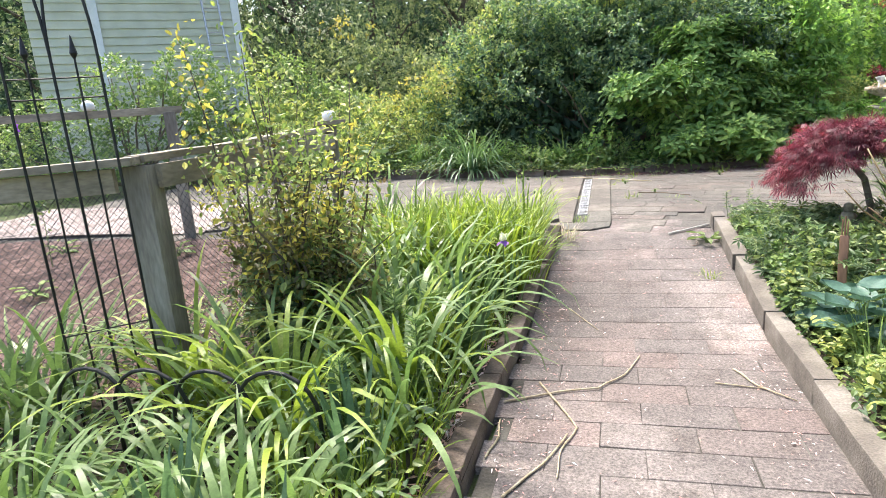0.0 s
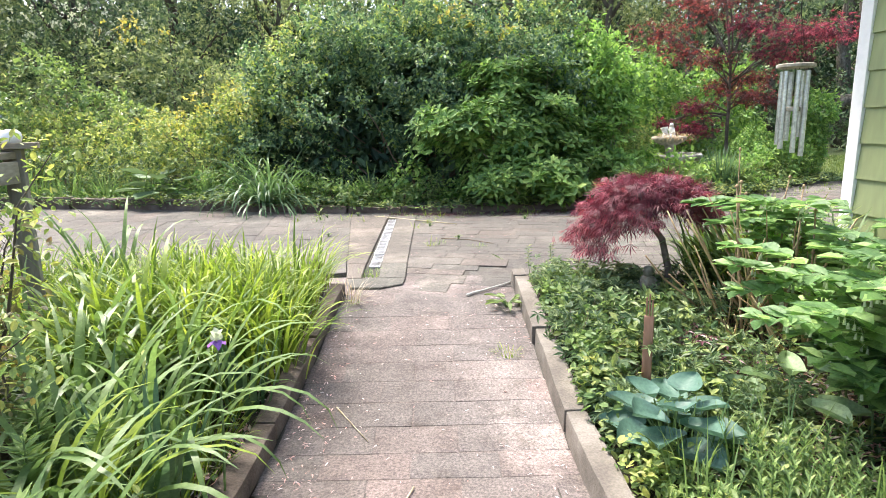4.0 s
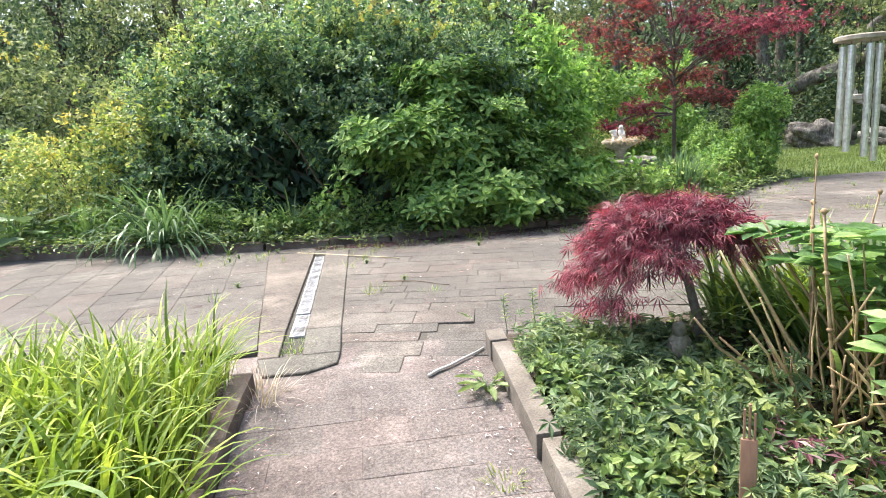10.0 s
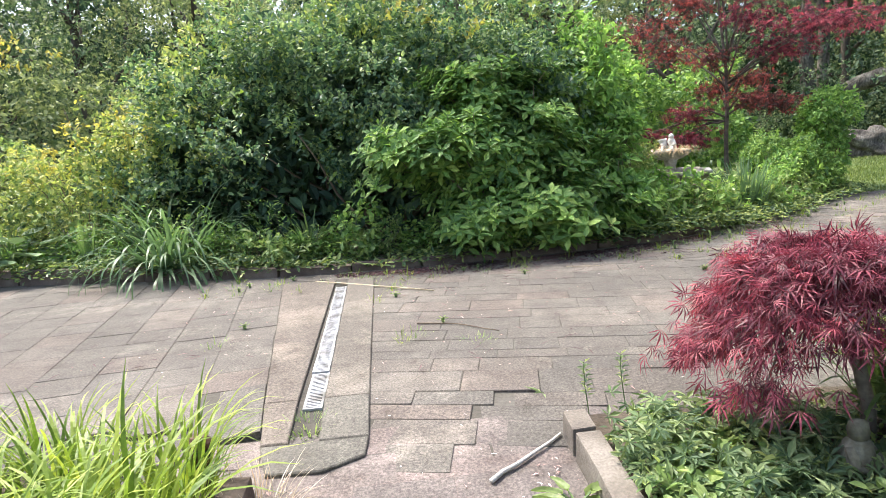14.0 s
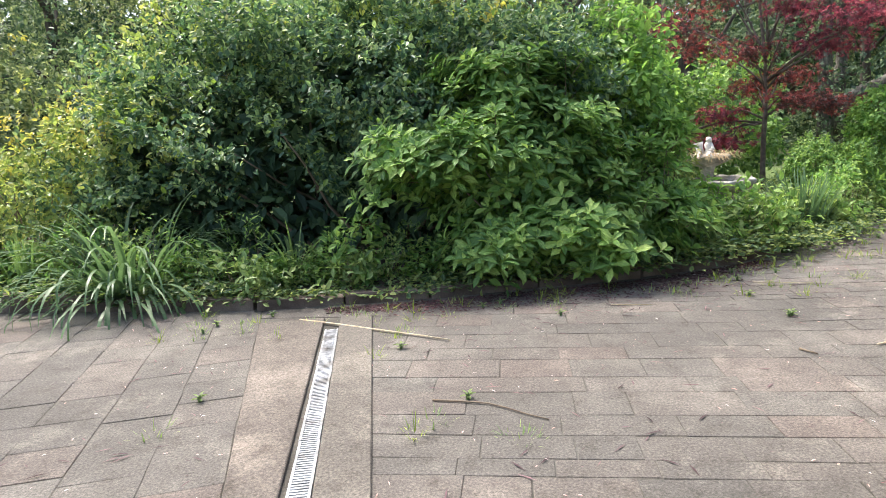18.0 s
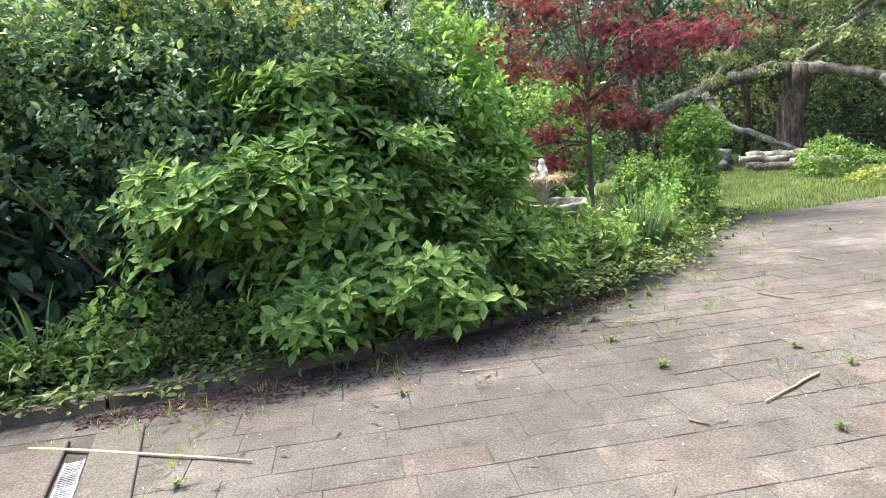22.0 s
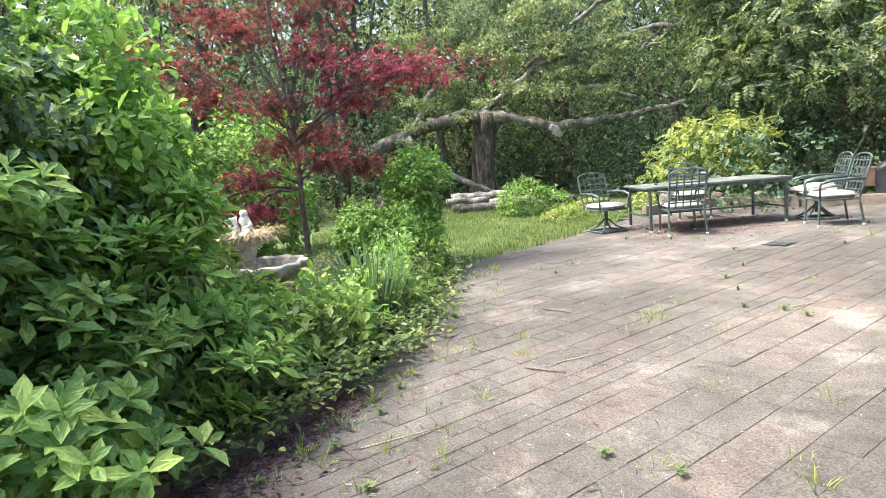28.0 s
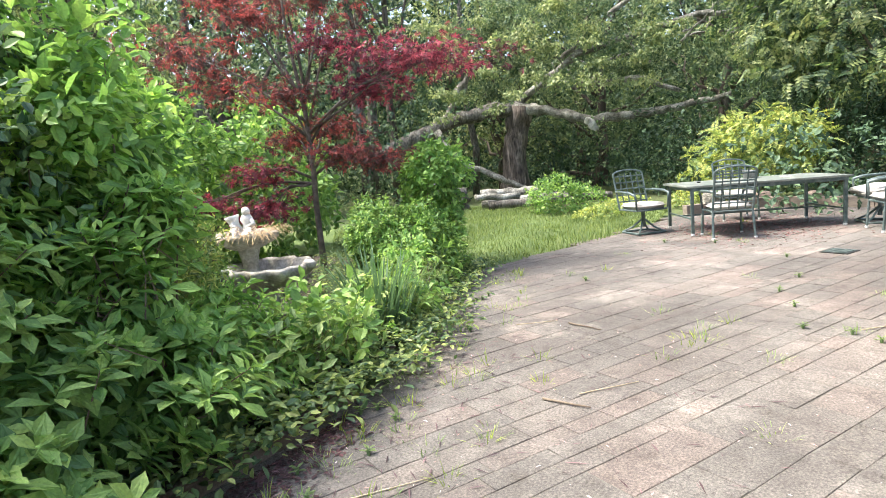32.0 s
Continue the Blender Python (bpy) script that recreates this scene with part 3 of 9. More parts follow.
def house():
    ob = thing("house", "light green shingle-sided house with white trim", "house", (3.24, 6.61, G(3.2, 6.6)), 5.6)
    z0 = -ob.location.z
    H = 3.2
    wa, wb, zb, zt = -1.41, -0.79, 0.64 + z0, 2.32 + z0
    M_IN = solid_mat("dim_room_wall", ((0.16, 0.15, 0.14), (0.2, 0.19, 0.18), (0.24, 0.23, 0.22)), 2, 0.9)
    for name, c, s in (("wall", (0.1, (wb + 0) / 2 - 0.02, H / 2), (0.16, -wb - 0.04, H)), ("wall", (0.1, (wa - 10) / 2, H / 2), (0.16, 10 + wa, H)),
                       ("wall", (0.1, (wa + wb) / 2, zb / 2 - 0.15), (0.16, wb - wa, zb + 0.3)), ("wall", (0.1, (wa + wb) / 2, (zt + H) / 2), (0.16, wb - wa, H - zt)),
                       ("wall", (4.0, -0.1, H / 2), (8.0 - 0.36, 0.16, H)), ("wall", (8.0, -5, H / 2), (0.16, 10, H)), ("wall", (4, -9.9, H / 2), (7.6, 0.16, H))):
        part(name, box(bmesh.new(), c, s), M_IN, ob)
    # siding boards, lapped
    r = random.Random(4)
    step, z = 0.2465, 0.56 + z0 - 0.2465 * 4
    while z < H:
        spans = [(-10, 0)] if z + step < zb - 0.1 or z > zt + 0.08 else [(-10, wa - 0.1), (wb + 0.1, -0.0)]
        for a, b in spans:
            y = b - 0.1
            while y > a:
                l = min(0.62 if r.random() > 0.2 else 0.61, y - a)
                if b == 0 and y == b - 0.1:
                    l = min(l, 0.61)
                bm = bmesh.new()
                t0, t1 = 0.022, 0.006
                vs = [bm.verts.new(v) for v in ((0.02 - t0, y - l + 0.002, z), (0.02 - t0, y - 0.001, z), (0.02 - t1, y - 0.001, z + step), (0.02 - t1, y - l + 0.002, z + step),
                                                (0.024, y - l + 0.002, z), (0.024, y - 0.001, z), (0.024, y - 0.001, z + step), (0.024, y - l + 0.002, z + step))]
                for f in ((0, 3, 2, 1), (0, 1, 5, 4), (3, 7, 6, 2), (0, 4, 7, 3), (1, 2, 6, 5)):
                    bm.faces.new([vs[k] for k in f])
                part("shingle", bm, M_SIDING, ob)
                y -= l
            if a == -10:
                pass
        z += step
    part("corner_board", box(bmesh.new(), (-0.0, -0.05, H / 2 - 0.2), (0.03, 0.1, H + 0.4), bevel=0.004), M_WHITE, ob, "white painted corner board")
    part("corner_board", box(bmesh.new(), (0.115, 0.012, H / 2 - 0.2), (0.22, 0.03, H + 0.4), bevel=0.004), M_WHITE, ob, "white painted corner board")
    bm = box(bmesh.new(), (3.85, -4.9, H + 0.08), (9.5, 11.6, 0.16))
    part("eave", bm, M_WHITE, ob, "white painted eave")
    bm = bmesh.new()
    vs = [bm.verts.new(v) for v in ((-0.9, 0.9, H + 0.17), (8.7, 0.9, H + 0.17), (8.7, -10.7, H + 0.17), (-0.9, -10.7, H + 0.17), (4, 0.9, H + 2.4), (4, -10.7, H + 2.4))]
    for f in ((0, 1, 4), (2, 3, 5), (0, 4, 5, 3), (1, 2, 5, 4), (0, 3, 2, 1)):
        bm.faces.new([vs[k] for k in f])
    part("roof", bm, solid_mat("roof_shingle", ((0.06, 0.06, 0.06), (0.1, 0.1, 0.1), (0.15, 0.15, 0.14)), 3, 0.9), ob, "grey shingle roof")
    # window
    win = new("window")
    win.parent = ob
    win["label"] = "white six-over-six sash window with a dim room behind"
    cy, w = (wa + wb) / 2, wb - wa
    for nm, c, s in (("casing", (-0.02, wb + 0.045, (zb + zt) / 2), (0.05, 0.09, zt - zb + 0.1)), ("casing", (-0.02, wa - 0.045, (zb + zt) / 2), (0.05, 0.09, zt - zb + 0.1)),
                     ("casing", (-0.022, cy, zt + 0.05), (0.056, w + 0.2, 0.11)), ("window_sill", (-0.045, cy, zb - 0.035), (0.12, w + 0.28, 0.05)), ("casing", (-0.015, cy, zb - 0.1), (0.04, w + 0.18, 0.085))):
        part(nm, box(bmesh.new(), c, s, bevel=0.005), M_WHITE, win)
    M_GLASS = mat("window_glass", glass_build)
    zm = 1.48 + z0
    for k, (za, zc, x) in enumerate(((zb, zm, 0.05), (zm - 0.03, zt, 0.022))):
        bm = bmesh.new()
        for c, s in (((x, wb - 0.025, (za + zc) / 2), (0.035, 0.05, zc - za)), ((x, wa + 0.025, (za + zc) / 2), (0.035, 0.05, zc - za)), ((x, cy, za + 0.03), (0.035, w - 0.1, 0.06)), ((x, cy, zc - 0.025), (0.035, w - 0.1, 0.05))):
            box(bm, c, s, bevel=0.003)
        part("sash", bm, M_WHITE, win)
        iw, ih = w - 0.1, zc - za - 0.11
        for j in (1, 2):
            part("muntin", box(bmesh.new(), (x, wa + 0.05 + iw * j / 3, (za + zc) / 2), (0.022, 0.02, ih)), M_WHITE, win)
        part("muntin", box(bmesh.new(), (x - 0.001, cy, (za + zc) / 2), (0.022, iw, 0.02)), M_WHITE, win)
        for j in range(3):
            for i in range(2):
                g = part("pane", box(bmesh.new(), (x + 0.004, wa + 0.05 + iw * (j + 0.5) / 3, za + 0.06 + ih * (i + 0.5) / 2), (0.004, iw / 3 - 0.02, ih / 2 - 0.02)), M_GLASS, win)
                g.visible_shadow = False
    part("sticker", box(bmesh.new(), (0.047, wb - 0.13, 1.12 + z0), (0.003, 0.06, 0.085)), solid_mat("pale_sticker", ((0.5, 0.6, 0.55), (0.6, 0.68, 0.63), (0.7, 0.75, 0.7)), 20), win, "small pale sticker on the pane")
    bm = bmesh.new()
    rows = [[bm.verts.new((0.16 + 0.012 * math.sin(y * 60), y, z)) for y in np.linspace(wa - 0.1, wb + 0.1, 60)] for z in (zb - 0.05, zt + 0.05)]
    for j in range(59):
        bm.faces.new((rows[0][j], rows[0][j + 1], rows[1][j + 1], rows[1][j]))
    part("curtain", bm, solid_mat("grey_curtain", ((0.19, 0.19, 0.2), (0.23, 0.23, 0.24), (0.27, 0.27, 0.28)), 3, 0.9), win, "plain grey curtain behind the panes")
    part("room_floor", box(bmesh.new(), (4, -5, -0.08), (7.6, 9.4, 0.06)), M_IN, ob)
    return ob


house()


def wall_thermometer():
    """Round dial on the siding beside the window."""
    ob = thing("wall_thermometer", "round white dial thermometer on the green siding", "thermometer", (3.24, 6.61, 0), 5.6)
    m = Matrix.Translation((-0.004, -0.28, 2.1)) @ Matrix.Rotation(-math.pi / 2, 4, "Y")
    part("rim", lathe(bmesh.new(), [(0.13, 0.0), (0.132, 0.02), (0.124, 0.03), (0.112, 0.024), (0.11, 0.012)], 36, m=m), M_WHITE, ob, smooth=True)
    part("dial", lathe(bmesh.new(), [(0.111, 0.004), (0.111, 0.012)], 36, m=m), M_BLACK, ob, "dark dial ring")
    part("face", lathe(bmesh.new(), [(0.078, 0.01), (0.078, 0.016)], 36, m=m), M_WHITE, ob, "white dial face")
    for k in range(16):
        a = 0.4 * k
        part("mark", box(bmesh.new(), (0.094 * math.cos(a), 0.094 * math.sin(a), 0.014), (0.018, 0.006, 0.003), a, m=m), M_WHITE, ob)
    part("needle", box(bmesh.new(), (0.02, 0.01, 0.019), (0.1, 0.006, 0.003), 0.5, m=m), M_BLACK, ob)


wall_thermometer()


def wind_chime():
    """Hangs under the eave beside the house corner."""
    ob = thing("wind_chime", "long silver wind chime with a round wooden top", "wind chime", (2.66, 6.36, 1.57))
    alu = solid_mat("brushed_aluminium", ((0.5, 0.5, 0.5), (0.62, 0.62, 0.62), (0.72, 0.72, 0.72)), 20, 0.32, 0.9, 0.05, 0.001)
    wood = solid_mat("grey_wood", ((0.22, 0.19, 0.15), (0.34, 0.3, 0.25), (0.44, 0.4, 0.34)), 12, 0.8)
    part("top_disc", lathe(bmesh.new(), [(0.10, -0.012), (0.118, -0.006), (0.118, 0.01), (0.108, 0.016)], 20), wood, ob)
    for k in range(6):
        a = 2 * math.pi * k / 6 + 0.3
        x, y, l = 0.075 * math.cos(a), 0.075 * math.sin(a), 0.43 + 0.025 * k
        bm = bmesh.new()
        lathe(bm, [(0.013, -l - 0.03), (0.0165, -l - 0.03), (0.0165, -0.03), (0.013, -0.03)], 12, m=Matrix.Translation((x, y, 0)))
        part("tube", bm, alu, ob)
        part("cord", tube(bmesh.new(), [(x, y, -0.03), (x, y, 0.0)], 0.0015, 4), M_BLACK, ob)
    part("striker", lathe(bmesh.new(), [(0.045, -0.29), (0.05, -0.285), (0.05, -0.265), (0.045, -0.26)], 16), wood, ob)
    part("cord", tube(bmesh.new(), [(0, 0, -0.27), (0, 0, 0.01)], 0.002, 4), M_BLACK, ob)
    eave = 3.2 + G(3.2, 6.6) - 1.57
    for a in (0.3, 2.4, 4.5):
        part("cord", tube(bmesh.new(), [(0.09 * math.cos(a), 0.09 * math.sin(a), 0.01), (0, 0, 0.35)], 0.0015, 4), M_BLACK, ob)
    part("hook", tube(bmesh.new(), [(0, 0, 0.34), (0.0, 0, 0.4), (0, 0, eave)], 0.003, 6), M_BLACK, ob)


wind_chime()
# ---- trees ----
MAPLE = (np.array([(0, 0, 0)] + [q for a, l in ((-1.9, 0.55), (-0.95, 0.85), (0, 1.0), (0.95, 0.85), (1.9, 0.55)) for q in (
    (l * 0.5 * math.sin(a - 0.3), l * 0.5 * math.cos(a - 0.3), 0.04), (l * math.sin(a), l * math.cos(a), -0.12 * l), (l * 0.5 * math.sin(a + 0.3), l * 0.5 * math.cos(a + 0.3), 0.04))]),
    np.array([(0, 3 * k + 3, 3 * k + 2, 3 * k + 1) for k in range(5)]))


def wobble(a, b, n, amount, r):
    a, b = Vector(a), Vector(b)
    return [a.lerp(b, k / n) + (Vector([r.uniform(-1, 1) for _ in range(3)]) * amount if 0 < k < n else Vector()) for k in range(n + 1)]


def tree(name, label, x, y, height, radius, seed, leaf=M_WOODS, count=3600, size=0.24, bark=M_BARK, trunk_r=0.16, low=0.25, shape=DIAMOND, sprig=6, blobs=9, lean=(0, 0), cat="tree", group="trees of the wood"):
    """Trunk, limbs, and a crown of leaves in uneven heaps with gaps between."""
    r = random.Random(seed)
    z0 = G(x, y) - 0.06
    ob = thing(name, label, cat, (x, y, z0), group=group)
    top = Vector((lean[0], lean[1], height * 0.9))
    pts = wobble((0, 0, 0), top, 6, 0.1 * radius, r)
    part("trunk", tube(bmesh.new(), pts, [trunk_r * (1.25 if k == 0 else 1 - 0.14 * k) for k in range(7)], 8), bark, ob, smooth=True)
    heaps = []
    for k in range(blobs):
        f = low + (0.98 - low) * (k + 0.5) / blobs
        a = k * 2.4 + r.uniform(-0.5, 0.5)
        reach = radius * (1.0 - 0.55 * max(0, f - 0.45) / 0.55) * r.uniform(0.55, 0.95)
        base = Vector(pts[0]).lerp(top, max(0.05, f * 0.85 - 0.08))
        c = Vector((lean[0] * f + reach * math.cos(a), lean[1] * f + reach * math.sin(a), height * f))
        bm = tube(bmesh.new(), wobble(base, c, 4, 0.06 * radius, r), [trunk_r * 0.42, trunk_r * 0.33, trunk_r * 0.24, trunk_r * 0.16, trunk_r * 0.07], 5)
        part("limb", bm, bark, ob, smooth=True)
        s = radius * r.uniform(0.42, 0.62)
        heaps.append((*c, s, s * r.uniform(0.8, 1.2), s * r.uniform(0.55, 0.8)))
    heaps.append((*top, radius * 0.4, radius * 0.4, height * 0.12))
    v, f = crown(heaps, count, size, seed, shape, sprig, rough=0.35, lump=2.5 / radius, floor=0.15, depth=0.75)
    mesh_np("crown", v, f, leaf, ob)
    return ob


def trim(v, f):
    """Only the vertices that these faces use."""
    used, back = np.unique(f, return_inverse=True)
    return v[used], back.reshape(f.shape)


def woods():
    r = random.Random(11)
    kinds = ((M_WOODS, "leafy green woodland tree with layered branches"), (M_LIME_W, "fresh lime-green woodland tree in young leaf"), (M_WOODS_DARK, "dark evergreen tree in the wood, leaf colour deepened for shade"))
    made = []
    for k in range(6):
        leafm, label = kinds[(0, 1, 0, 2, 1, 0)[k]]
        made.append(tree("woodland_tree", label, -40 - 9 * k, 60, r.uniform(9.5, 13), r.uniform(3.2, 4.2), 40 + k, leafm, 12500, 0.152, M_BARK, r.uniform(0.16, 0.26), 0.08 if k % 2 else 0.2, blobs=12))
    spots = []
    for row, (dist, n) in enumerate(((25, 15), (33, 16))):
        for k in range(n):
            az = math.radians(-58 + 150 * (k + 0.5 * row + r.uniform(0.1, 0.6)) / n)
            d = dist + r.uniform(-2, 3)
            if math.degrees(az) > 55 and row == 0:
                d = 25.5 + r.uniform(-1, 2)
            if 40 < math.degrees(az) < 57:
                d += 4
            spots.append((1.0 + d * math.sin(az), 5.0 + d * math.cos(az)))
    for k, (x, y) in enumerate(spots):
        src = made[k % 6]
        # on the right mostly dark-leaved trees, to put the wood's shade into colour
        if x > 17 and y < 15.5:
            src = made[3 if k % 4 else 0]
        if math.hypot(x - 18.3, y - 21) < 2.5:
            x += 4
        if k < 6:
            src.matrix_basis = pose(x, y, G(x, y) - 0.06, 0, 0, 60 * k)
        else:
            s = r.uniform(0.95, 1.15)
            copy_thing(src, pose(x, y, G(x, y) - 0.06, 0, 0, r.uniform(0, 360)) @ Matrix.Scale(s, 4))
    # thicket below and far wood behind
    heaps = []
    for k in range(46):
        az = math.radians(-60 + 156 * k / 45)
        d = 26 + 5 * math.sin(k * 1.7) - (5.5 if math.degrees(az) > 58 else -4 if math.degrees(az) > 38 else 0)
        heaps.append((1 + d * math.sin(az), 5 + d * math.cos(az), 0.6, r.uniform(1.6, 2.8), r.uniform(1.6, 2.8), r.uniform(1.2, 2.6)))
    v, f = crown(heaps, 70000, 0.14, 70, DIAMOND, 6, rough=0.3, lump=1.0, floor=0.0, depth=0.7)
    # the right part takes a darker leaf colour to paint the wood's shade
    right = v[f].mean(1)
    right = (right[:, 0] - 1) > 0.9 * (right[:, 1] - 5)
    tagged(mesh_np("thicket", *trim(v, f[right]), M_WOODS_DARK), "tangled undergrowth with the wood's shade put into dark leaf colour", "undergrowth", kind="stuff")
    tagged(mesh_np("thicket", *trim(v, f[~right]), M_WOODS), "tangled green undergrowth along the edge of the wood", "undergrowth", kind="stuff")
    heaps = []
    for k in range(30):
        az = math.radians(-66 + 170 * k / 29)
        d = 44 + 4 * math.sin(k * 2.1)
        for z, rz in ((3, 5), (9, 5.5), (15, 5)):
            heaps.append((1 + d * math.sin(az), 5 + d * math.cos(az), z, 4.5, 4.0, rz))
    v, f = crown(heaps, 90000, 0.62, 71, DIAMOND, 5, rough=0.25, lump=0.6, floor=0.0, depth=0.5)
    tagged(mesh_np("far_wood", v, f, M_WOODS_DARK), "dark dense wood in the distance", "wood", kind="stuff")


def wooded_ridge():
    """Dark tree-covered rise that closes the view beyond the wood."""
    az, h = np.radians(np.linspace(-80, 110, 190)), np.linspace(-1, 1, 16)
    A, H = np.meshgrid(az, h, indexing="ij")
    P = np.stack([np.sin(A) * 30, np.cos(A) * 30, H * 6], -1).reshape(-1, 3)
    top = 11.5 + 2.2 * lumpy(P * (1, 1, 0), 0.25, 5) + 1.6 * lumpy(P * (1, 1, 0), 0.9, 6)
    z = -1 + (top + 1) * (P[:, 2] / 12 + 0.5)
    d = 55 + 3 * (P[:, 2] / 12 + 0.5) + 1.4 * lumpy(P, 0.5, 7) + 0.9 * lumpy(P, 1.5, 8)
    V = np.stack([1 + d * np.sin(A.ravel()), 5 + d * np.cos(A.ravel()), z], -1)
    i, j = np.meshgrid(np.arange(189), np.arange(15), indexing="ij")
    k = (i * 16 + j).ravel()
    m = solid_mat("distant_wood", ((0.012, 0.03, 0.012), (0.03, 0.06, 0.022), (0.07, 0.115, 0.04)), 0.7, 0.95, 0, 1.0, 0.6, 2.6)
    tagged(mesh_np("backdrop", V, np.stack([k, k + 16, k + 17, k + 1], -1), m, smooth=True), "dark tree-covered rise in the distance", "woodland", kind="structure")


wooded_ridge()
M_LIME_W = leaf_mat("young_woods_leaf", (0.075, 0.135, 0.04), (0.14, 0.22, 0.065), (0.24, 0.33, 0.105), 0.5)
woods()


# tall bare trunks behind the maple
def bare_trunks():
    r = random.Random(21)
    for x, y, h, rad in ((16.4, 26.6, 12, 0.24), (17.6, 27.6, 12.5, 0.2), (14.6, 28.5, 12, 0.16), (20.6, 25.0, 11, 0.13), (10.4, 27.0, 11, 0.14)):
        ob = thing("tree_trunk", "tall bare grey tree trunk at the edge of the wood", "tree", (x, y, G(x, y) - 0.1), group="tall trunks")
        pts = wobble((0, 0, 0), (r.uniform(-0.5, 0.5), 0, h), 6, 0.15, r)
        part("trunk", tube(bmesh.new(), pts, [rad * (1.2 - 0.12 * k) for k in range(7)], 8), M_GREYBARK, ob, smooth=True)
        for k in range(6):
            z = h * r.uniform(0.3, 0.95)
            a = r.uniform(0, 6.28)
            c = Vector((0, 0, z))
            part("branch", tube(bmesh.new(), wobble(c, c + Vector((math.cos(a), math.sin(a), 0.5)) * r.uniform(1.2, 2.6), 4, 0.15, r), [0.06, 0.045, 0.035, 0.025, 0.01], 5), M_GREYBARK, ob, smooth=True)


bare_trunks()


# the broken old tree and what has fallen from it
def fallen_tree():
    r = random.Random(31)
    x, y = 18.3, 21.1
    z0 = G(x, y) - 0.1
    ob = thing("broken_tree", "broken old tree with long lichen-covered limbs fallen sideways", "tree", (x, y, z0))

    def limb(pts, radii, material, name="limb", n=3):
        fine = []
        for a, b in zip(pts, pts[1:]):
            fine += wobble(a, b, n + 3, 0.045, r)[:-1]
        fine.append(Vector(pts[-1]))
        rr = 0.76 * np.interp(np.linspace(0, 1, len(fine)), np.linspace(0, 1, len(radii)), radii) * np.array([r.uniform(0.86, 1.12) for _ in fine])
        bm = tube(bmesh.new(), fine, list(rr), 12)
        for v in bm.verts:
            v.co += Vector([noise.noise(v.co * 4.5 + Vector((0, q, 0))) for q in (0, 20, 40)]) * 0.14 * float(rr.max())
        return in_world(part(name, bm, material, ob, smooth=True))

    limb([(18.35, 21.1, z0), (18.25, 21.2, 0.5), (18.3, 21.1, 1.8), (18.45, 20.95, 3.1)], [0.74, 0.56, 0.5, 0.52], M_BROWNBARK, "trunk")
    limb([(18.45, 20.95, 3.0), (17.75, 21.3, 3.1), (16.8, 22.3, 2.85), (15.7, 23.4, 2.3), (14.6, 24.2, 1.7)], [0.28, 0.29, 0.32, 0.34, 0.33], M_GREYBARK)
    limb([(16.6, 22.5, 2.8), (16.9, 22.2, 3.8), (17.5, 21.8, 4.6)], [0.2, 0.15, 0.09], M_GREYBARK)
    limb([(18.3, 21.0, 3.05), (18.7, 20.1, 2.95), (19.4, 19.0, 2.5), (20.1, 17.8, 2.5), (20.7, 16.6, 2.62), (21.2, 15.2, 2.85)], [0.3, 0.22, 0.2, 0.19, 0.15, 0.11], M_PALEBARK)
    limb([(18.4, 21.0, 3.2), (18.6, 20.1, 3.75), (19.4, 18.9, 3.6), (20.1, 17.5, 3.62), (20.65, 16.5, 3.1)], [0.2, 0.14, 0.13, 0.12, 0.09], M_PALEBARK)
    limb([(19.4, 18.9, 3.6), (19.6, 18.3, 4.25), (19.9, 17.8, 4.35), (20.25, 17.2, 4.05)], [0.08, 0.07, 0.06, 0.04], M_PALEBARK)
    limb([(18.4, 21.0, 3.2), (19.3, 19.2, 4.6), (20.8, 16.0, 5.25), (21.3, 14.6, 5.1), (21.6, 13.6, 5.4)], [0.16, 0.13, 0.12, 0.1, 0.06], M_PALEBARK)
    limb([(19.0, 19.6, 4.5), (20.0, 17.4, 6.2), (20.7, 15.7, 6.35), (20.9, 14.9, 6.7)], [0.1, 0.09, 0.08, 0.05], M_PALEBARK)
    limb([(16.2, 22.6, 2.5), (16.0, 21.6, 1.5), (16.6, 20.4, 0.9), (17.0, 19.4, 0.35)], [0.16, 0.14, 0.12, 0.08], M_PALEBARK)
    limb([(18.9, 18.75, 2.5), (19.0, 18.6, 2.3), (19.1, 18.5, 2.12)], [0.09, 0.2, 0.1], M_CHIP, "broken_piece", 2)
    for k in range(16):
        t = r.uniform(0.15, 1)
        c = Vector((18.4, 21, 3.2)).lerp(Vector((21.2, 15.0, 4.8)), t) + Vector((0, 0, r.uniform(-0.4, 0.9)))
        d = Vector((r.uniform(-0.6, 0.6), r.uniform(-1, 0.2), r.uniform(-0.2, 0.9)))
        limb([c, c + d * 0.6, c + d * r.uniform(1.0, 1.8)], [0.05, 0.035, 0.012], M_PALEBARK, "twig", 2)
    # leafy sprays along the limbs
    heaps = []
    for k in range(44):
        t = r.uniform(0, 1)
        c = Vector((17.2, 22.2, 4.6)).lerp(Vector((21.3, 14.4, 5.0)), t)
        heaps.append((c.x + r.uniform(0.3, 2.0), c.y + r.uniform(0.2, 1.9), c.z + r.uniform(-1.4, 3.0), r.uniform(0.5, 1.0), r.uniform(0.5, 1.0), r.uniform(0.2, 0.5)))
    for k in range(20):
        c = Vector((17.6, 21.2, 4.0)).lerp(Vector((20.9, 14.4, 4.6)), r.uniform(0, 1))
        heaps.append((c.x - r.uniform(0.1, 0.7), c.y - r.uniform(0.1, 0.7), c.z + r.uniform(-0.5, 2.4), r.uniform(0.35, 0.75), r.uniform(0.35, 0.75), r.uniform(0.15, 0.4)))
    v, f = crown(heaps, 40000, 0.1, 33, DIAMOND, 7, rough=0.4, lump=2.0, depth=0.9)
